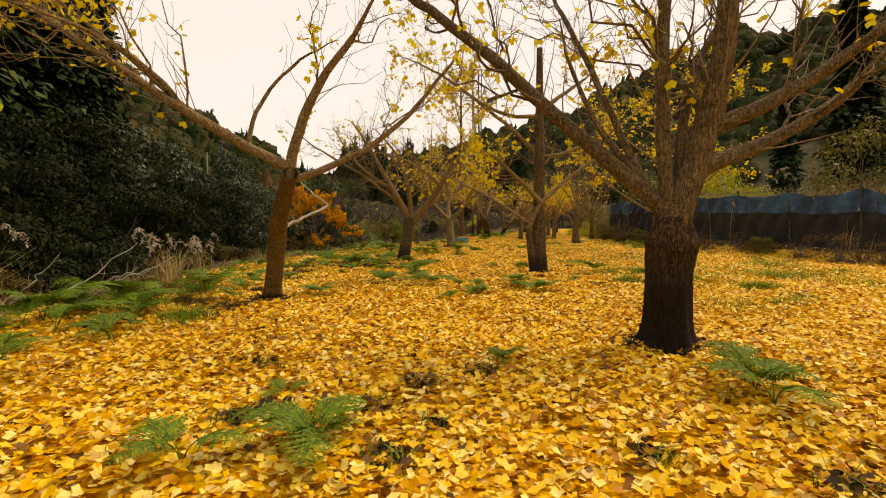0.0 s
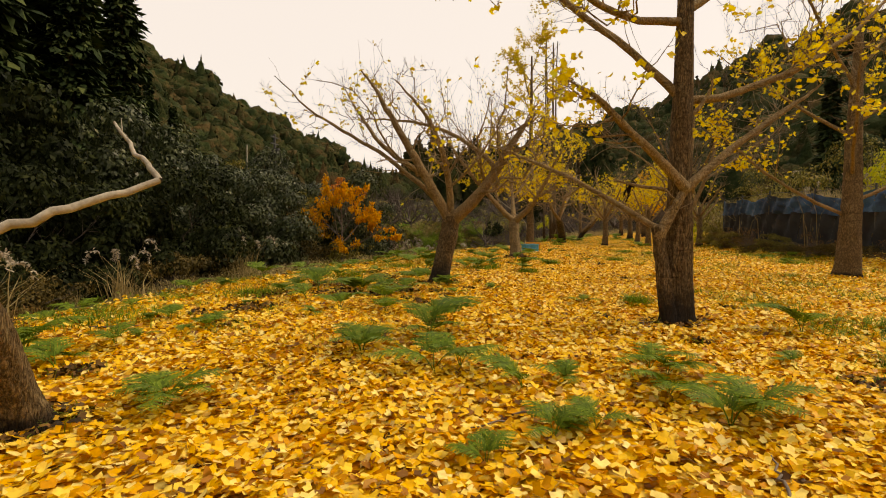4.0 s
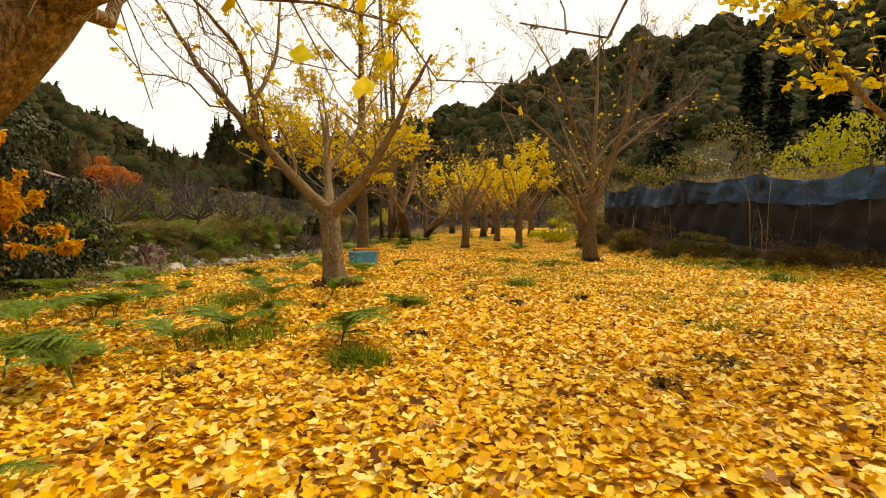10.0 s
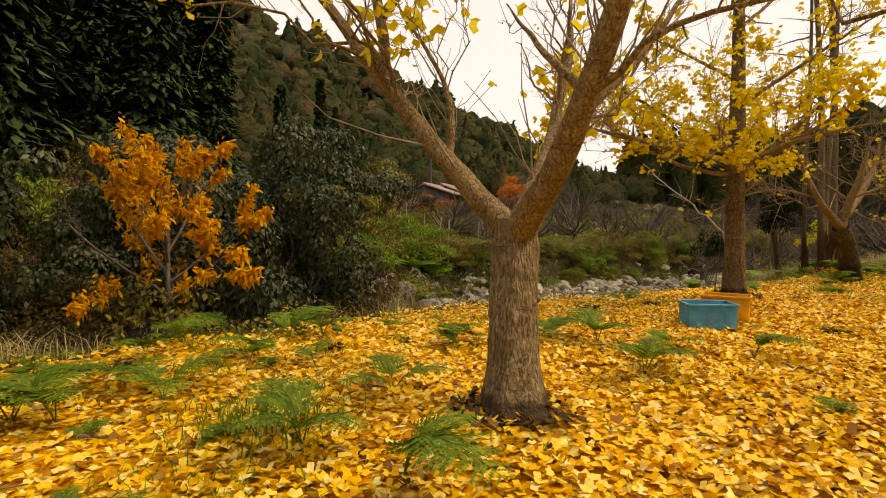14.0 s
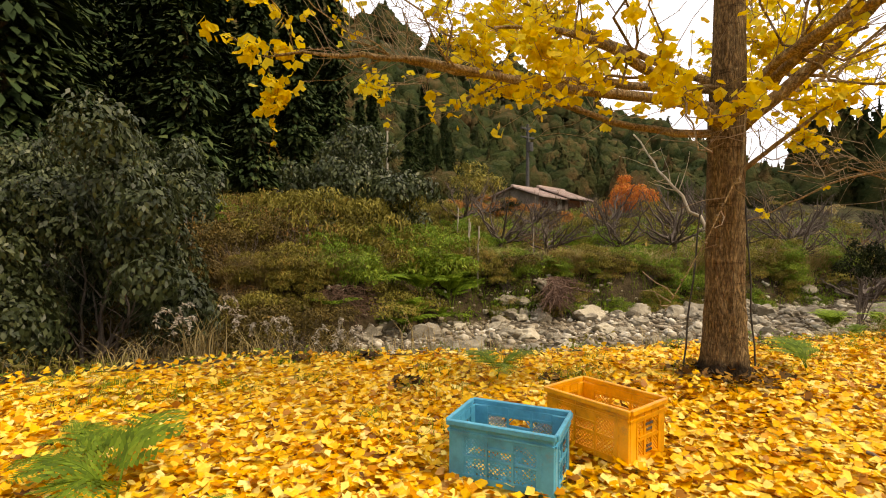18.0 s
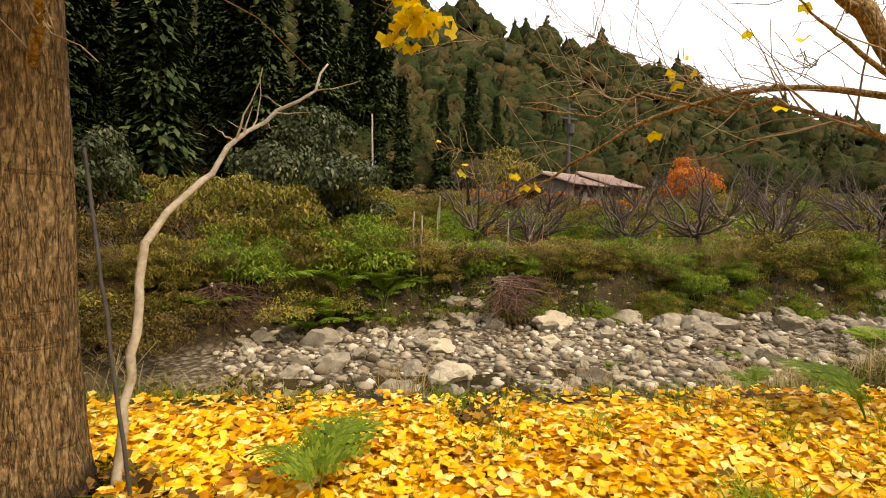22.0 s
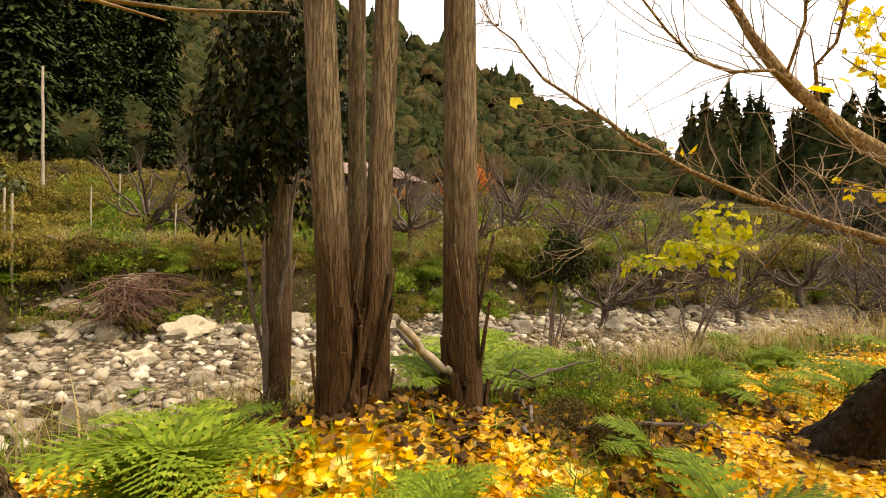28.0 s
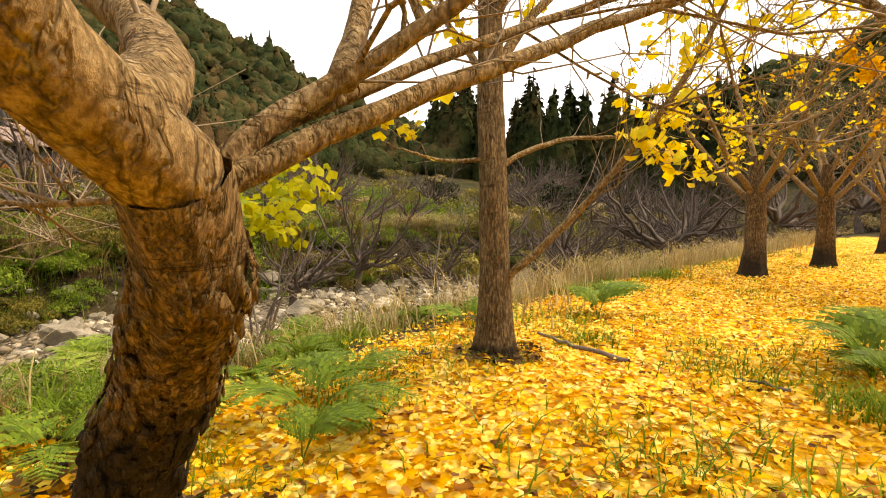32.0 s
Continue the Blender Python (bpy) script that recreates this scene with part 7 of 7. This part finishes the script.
def root_mat(label, x, y, length, seed):
    """Matted roots and dead stems hanging down an undercut bank."""
    rng = np.random.default_rng(seed)
    z0 = float(height(x - 0.7, y)) - 0.1
    root = tagged(empty("root_mat", x, y, z0), label, "roots", "bank roots")
    n = 420
    k = np.linspace(0, 1, 7)
    u = rng.uniform(-0.5, 0.5, n) * length * 1.5
    o = np.stack([-0.55 * u + rng.normal(-0.35, 0.15, n), u, rng.uniform(-0.6, 0.05, n)], -1)
    d = np.stack([rng.uniform(0.1, 0.6, n), rng.normal(0, 0.6, n), rng.uniform(-0.7, -0.05, n)], -1)
    L = o[:, None] + d[:, None] * k[None, :, None] + rng.normal(0, 0.04, (n, 7, 3)) * k[None, :, None] + np.array([0.15, 0, 0.12]) * (k * (1 - k))[None, :, None]
    fast("root_tangle", *tubes(L, rng.uniform(0.006, 0.017, n)[:, None] * (1.1 - 0.7 * k)[None], 4), M_ROOT, root)["kind"] = "stuff"
    return root


root_mat("red-brown matted roots hanging from the undercut bank", -7.3, 35.7, 1.6, 501)
root_mat("red-brown matted roots hanging from the undercut bank", -6.3, 37.2, 1.3, 502)
root_mat("dark roots hanging from the undercut bank", -3.6, 41.9, 1.4, 503)
root_mat("dark roots hanging from the undercut bank", -8.6, 29.0, 1.2, 504)
for i, (x, y, dx, dy, h, r) in enumerate(((-4.9, 6.6, 1.1, 0.5, 0.7, 0.016), (-5.2, 7.0, 0.9, -0.3, 0.45, 0.013), (-5.0, 6.2, 0.7, 0.9, 0.9, 0.012), (-5.5, 7.3, 1.3, 0.1, 0.55, 0.014), (-5.3, 6.0, 0.5, 0.3, 0.8, 0.011))):
    z = float(height(x, y))
    stick("dead_branch", "bleached dead branch tangled in the undergrowth", (x, y, z + 0.08), (x + dx, y + dy, z + h), r, r * 0.4, M_DEAD, "branch", "dead branches", 0.04, 40 + i, 4.0)
for i, (x, y, dx, dy, h) in enumerate(((2.9, 34.9, 0.9, 0.3, 0.05), (3.1, 34.6, -0.6, 0.7, 0.12), (2.7, 35.2, 1.1, -0.2, 0.06), (3.3, 35.3, 0.6, 0.6, 0.04), (2.5, 34.7, 0.4, 0.9, 0.3), (3.6, 35.6, -0.8, 0.4, 0.08), (2.2, 34.6, 0.8, 0.6, 0.35))):
    z = float(height(x, y))
    stick("fallen_stick", "dead stick lying by the bank trunks", (x, y, z + 0.05), (x + dx, y + dy, float(height(x + dx, y + dy)) + h), 0.014, 0.006, M_TWIG2, "stick", "fallen sticks", 0.03, 60 + i, 2.0)


stick("fallen_pole", "grey dead pole leaning against the bank trunks", (2.81, 34.56, 0.19), (2.22, 34.45, 0.55), 0.02, 0.014, M_TWIG2, "stick", "fallen sticks", 0.01, 71)


def hanging_bark(x, y, z):
    """Rotten strips of bark that hang down from a bough."""
    rng = np.random.default_rng(77)
    root = tagged(empty("hanging_bark", x, y, z), "dark rotten strips of bark hanging from a bough", "bark")
    for i in range(9):
        k = np.linspace(0, 1, 9)
        h, dx = rng.uniform(0.14, 0.3), rng.uniform(-0.05, 0.05)
        mid = np.stack([dx + 0.03 * np.sin(5 * k + i) - 0.05 * k, rng.uniform(-0.02, 0.02) + 0.02 * np.cos(4 * k + 2 * i), 0.02 - h * k], -1)
        w = np.stack([np.cos(3 * k + i), np.sin(3 * k + i), 0 * k], -1) * (rng.uniform(0.014, 0.026) * (1 - 0.6 * k))[:, None]
        o = np.cross(w, [0, 0, 1.0])
        o = o / np.linalg.norm(o, axis=1)[:, None] * 0.003
        V = np.stack([mid - w, mid + o, mid + w, mid - o], 1).reshape(-1, 3)
        F = [(4 * a + b, 4 * a + (b + 1) % 4, 4 * a + 4 + (b + 1) % 4, 4 * a + 4 + b) for a in range(8) for b in range(4)]
        fast("bark_strip", V, np.array(F), M_BARK, root, smooth=True)


hanging_bark(1.74, 11.88, 1.69)


def trunk_ties():
    """Old straps and a green rope left tied round the leaning trunk."""
    strap = plain("black_rubber_strap", [(0.3, (0.012, 0.012, 0.012)), (0.7, (0.04, 0.038, 0.035))], 20.0, 0.6, 0.3)
    rope = plain("green_garden_rope", [(0.3, (0.01, 0.09, 0.06)), (0.7, (0.03, 0.2, 0.13))], 40.0, 0.7, 0.4)
    a = np.linspace(0, 2 * np.pi, 33)
    for nm, lab, z, tilt, ph, r, mat in (("trunk_strap", "black rubber strap tied round a trunk", 0.78, 0.07, 0.6, 0.011, strap), ("trunk_strap", "black rubber strap tied round a trunk", 0.66, -0.1, 2.2, 0.011, strap), ("trunk_strap", "black rubber strap tied round a trunk", 0.5, 0.05, 4.0, 0.009, strap), ("garden_rope", "thin green rope tied round a trunk", 0.9, 0.2, 5.0, 0.006, rope)):
        zz = z + tilt * np.sin(a + ph)
        cx, cy = np.interp(zz, [0, 0.3, 0.61, 1.04, 1.27], [0, -0.02, -0.06, -0.16, -0.24]), np.interp(zz, [0, 0.3, 0.61, 1.04, 1.27], [0, -0.06, -0.16, -0.4, -0.53])
        root = tagged(empty(nm, 2.89, 32.53, 0), lab, "strap" if "strap" in nm else "rope", "trunk ties")
        fast("loop", *tubes(np.stack([cx + 0.195 * np.cos(a), cy + 0.195 * np.sin(a), zz], -1)[None], np.full((1, 33), r), 6), mat, root)


trunk_ties()


def utility_pole(x, y, h):
    root = tagged(empty("utility_pole", x, y, float(height(x, y)) - 0.3), "grey utility pole with cross arms behind the house", "pole")
    k = np.linspace(0, 1, 6)
    fast("shaft", *tubes(np.stack([0 * k, 0 * k, h * k], -1)[None], np.linspace(0.14, 0.1, 6)[None], 10), M_POST, root, smooth=True)
    for z in (h - 0.3, h - 0.9):
        bm = bmesh.new()
        box(bm, -0.05, 0.05, -0.7, 0.7, z - 0.05, z + 0.05, 0.01)
        part("cross_arm", bm, M_POST, root)
    bm = bmesh.new()
    bmesh.ops.create_cone(bm, cap_ends=True, segments=12, radius1=0.2, radius2=0.2, depth=0.6, matrix=Matrix.Translation((0.25, 0, h - 1.6)))
    part("transformer", bm, M_POST, root)


utility_pole(-21.5, 49.6, 6.2)


# ---- bare soil spots, weeds and sticks in the leaves ----
def soil_spots():
    rng = np.random.default_rng(64)
    n = 80
    y = rng.uniform(1.5, 33, n)
    x = np.interp(y, EDGE_Y, EDGE_X) + 0.4 + rng.uniform(0, 1, n) ** 1.3 * 9.5
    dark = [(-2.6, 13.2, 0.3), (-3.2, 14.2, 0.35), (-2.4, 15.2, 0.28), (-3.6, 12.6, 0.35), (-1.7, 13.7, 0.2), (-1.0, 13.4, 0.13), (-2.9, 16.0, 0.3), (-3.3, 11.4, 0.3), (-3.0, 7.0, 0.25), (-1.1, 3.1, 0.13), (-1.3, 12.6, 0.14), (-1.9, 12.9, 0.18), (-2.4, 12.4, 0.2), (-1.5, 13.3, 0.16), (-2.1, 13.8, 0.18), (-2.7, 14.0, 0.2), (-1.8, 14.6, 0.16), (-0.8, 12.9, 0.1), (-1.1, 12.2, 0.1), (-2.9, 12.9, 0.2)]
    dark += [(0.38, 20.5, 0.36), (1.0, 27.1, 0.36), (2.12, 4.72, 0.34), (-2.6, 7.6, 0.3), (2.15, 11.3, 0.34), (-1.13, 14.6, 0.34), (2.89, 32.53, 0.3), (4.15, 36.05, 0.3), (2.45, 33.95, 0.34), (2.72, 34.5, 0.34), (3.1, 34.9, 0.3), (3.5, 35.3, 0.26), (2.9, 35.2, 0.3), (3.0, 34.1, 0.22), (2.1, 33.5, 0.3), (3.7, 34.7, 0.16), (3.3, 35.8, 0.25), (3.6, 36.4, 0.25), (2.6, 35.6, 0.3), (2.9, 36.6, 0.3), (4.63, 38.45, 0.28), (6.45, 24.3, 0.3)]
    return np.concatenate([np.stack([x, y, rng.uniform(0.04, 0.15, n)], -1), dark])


SOIL = soil_spots()


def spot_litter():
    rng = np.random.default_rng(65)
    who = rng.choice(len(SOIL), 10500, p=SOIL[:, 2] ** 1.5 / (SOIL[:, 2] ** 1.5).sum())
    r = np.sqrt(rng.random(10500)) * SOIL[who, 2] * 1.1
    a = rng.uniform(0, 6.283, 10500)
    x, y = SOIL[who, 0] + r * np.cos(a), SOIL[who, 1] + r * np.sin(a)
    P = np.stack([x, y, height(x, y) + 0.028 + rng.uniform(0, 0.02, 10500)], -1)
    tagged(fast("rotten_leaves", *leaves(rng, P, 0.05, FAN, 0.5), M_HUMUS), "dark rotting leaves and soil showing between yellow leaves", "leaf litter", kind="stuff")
    who = rng.integers(0, len(SOIL), 2600)
    r = np.sqrt(rng.random(2600)) * SOIL[who, 2] * 1.6
    a = rng.uniform(0, 6.283, 2600)
    x, y = SOIL[who, 0] + r * np.cos(a), SOIL[who, 1] + r * np.sin(a)
    stuff_blades("weed_sprigs", "short green weed sprigs in bare spots", "weeds", np.stack([x, y, height(x, y)], -1), 0.09, 0.009, M_GRASS, 66, 1.5)


spot_litter()
PATCHES = [(8.3, 23.0, 0.7), (9.0, 21.6, 0.8), (7.9, 20.2, 0.5), (8.8, 24.6, 0.6), (5.2, 23.9, 0.5), (4.3, 24.4, 0.4), (6.9, 25.8, 0.5), (3.2, 20.4, 0.25), (1.3, 19.0, 0.22), (0.6, 16.6, 0.2), (-0.4, 17.6, 0.4), (-0.9, 19.6, 0.5), (2.0, 12.6, 0.2), (3.5, 9.6, 0.25), (4.4, 11.0, 0.3), (5.4, 8.6, 0.3), (6.8, 10.4, 0.6), (8.2, 12.5, 0.8), (-3.2, 6.2, 0.35), (-4.2, 7.2, 0.5), (-4.6, 10.4, 0.6), (-3.8, 12.6, 0.5), (-3.2, 15.4, 0.5), (-2.6, 17.6, 0.5), (3.6, 40.2, 0.35), (4.8, 41.6, 0.4), (5.8, 43.6, 0.4), (3.3, 38.2, 0.3), (7.2, 36.8, 0.35), (6.8, 38.2, 0.3), (2.9, 36.9, 0.3), (2.4, 29.6, 0.25)]
stuff_blades("green_patches", "bright green grass patches in the leaf carpet", "grass", clumps(np.random.default_rng(67), [p[:2] for p in PATCHES], 420, np.array([p[2] for p in PATCHES]) * 0.5), 0.15, 0.011, M_GRASS, 68, 1.2)
rs = random.Random(70)
for i in range(46):
    y = rs.uniform(2, 42)
    x = float(np.interp(y, EDGE_Y, EDGE_X)) + rs.uniform(0.5, 9)
    a, ln = rs.uniform(0, 6.28), rs.uniform(0.2, 0.75)
    stick("fallen_stick", "thin dead twig lying on fallen leaves", (x, y, float(height(x, y)) + 0.035), (x + ln * math.cos(a), y + ln * math.sin(a), float(height(x + ln * math.cos(a), y + ln * math.sin(a))) + 0.04), rs.uniform(0.006, 0.013), 0.004, M_TWIG2, "stick", "fallen sticks", 0.012, 900 + i)
rk = np.random.default_rng(75)
ys = rk.uniform(21, 58, 150)
cs = np.stack([np.interp(ys, EDGE_Y, EDGE_X) - far_bank(ys) - rk.uniform(0.7, 1.8, 150), ys], -1)
stuff_blades("hanging_sedge", "arching straw and green sedge clumps over the far bank", "grass", clumps(rk, cs, 90, rk.uniform(0.05, 0.16, 150)), 0.75, 0.016, M_STRAW, 76, 1.6)
ys = rk.uniform(27, 60, 240)
cs = np.stack([np.interp(ys, EDGE_Y, EDGE_X) - far_bank(ys) - rk.uniform(1.2, 7, 240), ys], -1)
stuff_blades("meadow_tussocks", "rank green tussocks in the far meadow", "grass", clumps(rk, cs, 80, rk.uniform(0.08, 0.3, 240)), 0.6, 0.018, M_GRASS, 77, 0.9)
rg2 = np.random.default_rng(71)
ys = rg2.uniform(24, 52, 420)
cs = np.stack([np.interp(ys, EDGE_Y, EDGE_X) - rg2.uniform(0.3, 3.6, 420), ys], -1)
cs = cs[(ys > 33.5) | (rg2.random(420) < 0.22)]
stuff_blades("streamside_grass", "straw and green grass tufts leaning over the stream", "grass", clumps(rg2, cs, 46, rg2.uniform(0.06, 0.22, len(cs))), 0.42, 0.009, M_STRAW, 72, 1.1)
stuff_blades("streamside_green_grass", "green grass tufts leaning over the stream", "grass", clumps(rg2, cs[:200] + 0.15, 46, rg2.uniform(0.06, 0.2, 200)), 0.26, 0.009, M_GRASS, 73, 1.1)
ys = rg2.uniform(39, 56, 150)
cs = np.stack([np.interp(ys, EDGE_Y, EDGE_X) - rg2.uniform(-0.4, 3.0, 150), ys], -1)
stuff_blades("path_side_reeds", "pale dry grass fringe beside the leafy path", "grass", clumps(rg2, cs, 50, rg2.uniform(0.1, 0.4, 150)), 0.5, 0.012, M_STRAW, 74, 0.7)


# ---- fallen leaves ----
def leaf_litter():
    rng = np.random.default_rng(90)
    py, px = np.array([r[2] for r in PATH]), np.array([r[1] for r in PATH])
    order = np.argsort(py)
    n = 1150000
    x, y = rng.uniform(-6.5, 14, n), rng.uniform(0.2, 54, n)
    yc = np.interp(y, py[order], px[order])
    dist = np.abs(x - yc) + np.clip(y - 38, 0, 30) * 0.2
    dens = np.interp(dist, [0, 2.5, 5, 9, 14], [1.0, 0.95, 0.5, 0.18, 0.05])
    cover = leaf_cover(x, y)
    patch = 0.5 + 0.5 * smooth(-0.9, 0.5, wave(x, y, 2.7, 1.0) + 0.6 * wave(x, y, 7.0, 3.0))
    keep = rng.random(n) < dens * cover * (0.35 + 0.65 * patch)
    x, y = x[keep], y[keep]
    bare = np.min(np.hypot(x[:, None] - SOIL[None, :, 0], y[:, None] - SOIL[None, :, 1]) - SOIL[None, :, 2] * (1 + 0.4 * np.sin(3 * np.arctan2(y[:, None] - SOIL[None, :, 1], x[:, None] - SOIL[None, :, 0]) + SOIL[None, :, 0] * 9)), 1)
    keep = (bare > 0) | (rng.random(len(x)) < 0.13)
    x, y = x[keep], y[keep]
    m = len(x)
    pos = np.stack([x, y, height(x, y) + rng.uniform(0.0, 0.045, m)], -1)
    size = 0.055 + 0.014 * smooth(2, 9, np.abs(x - np.interp(y, py[order], px[order])))
    size = size * np.interp(y, [0, 29, 33, 36], [1.0, 1.0, 0.8, 0.6])
    close = np.abs(x - np.interp(y, py[order], px[order])) < 3.2
    KITE = np.array([[0, 0, 0], [-0.58, 0.6, 0.1], [0, 0.92, 0.0], [0.58, 0.6, 0.1]])
    a, b = leaves(rng, pos[close], size[close], FAN, 0.36), leaves(rng, pos[~close], size[~close], KITE, 0.4)
    ob = fast("fallen_leaves", *join([a, b]), M_LITTER)
    tagged(ob, "thick carpet of fallen yellow ginkgo leaves", "leaf litter", kind="stuff")


leaf_litter()
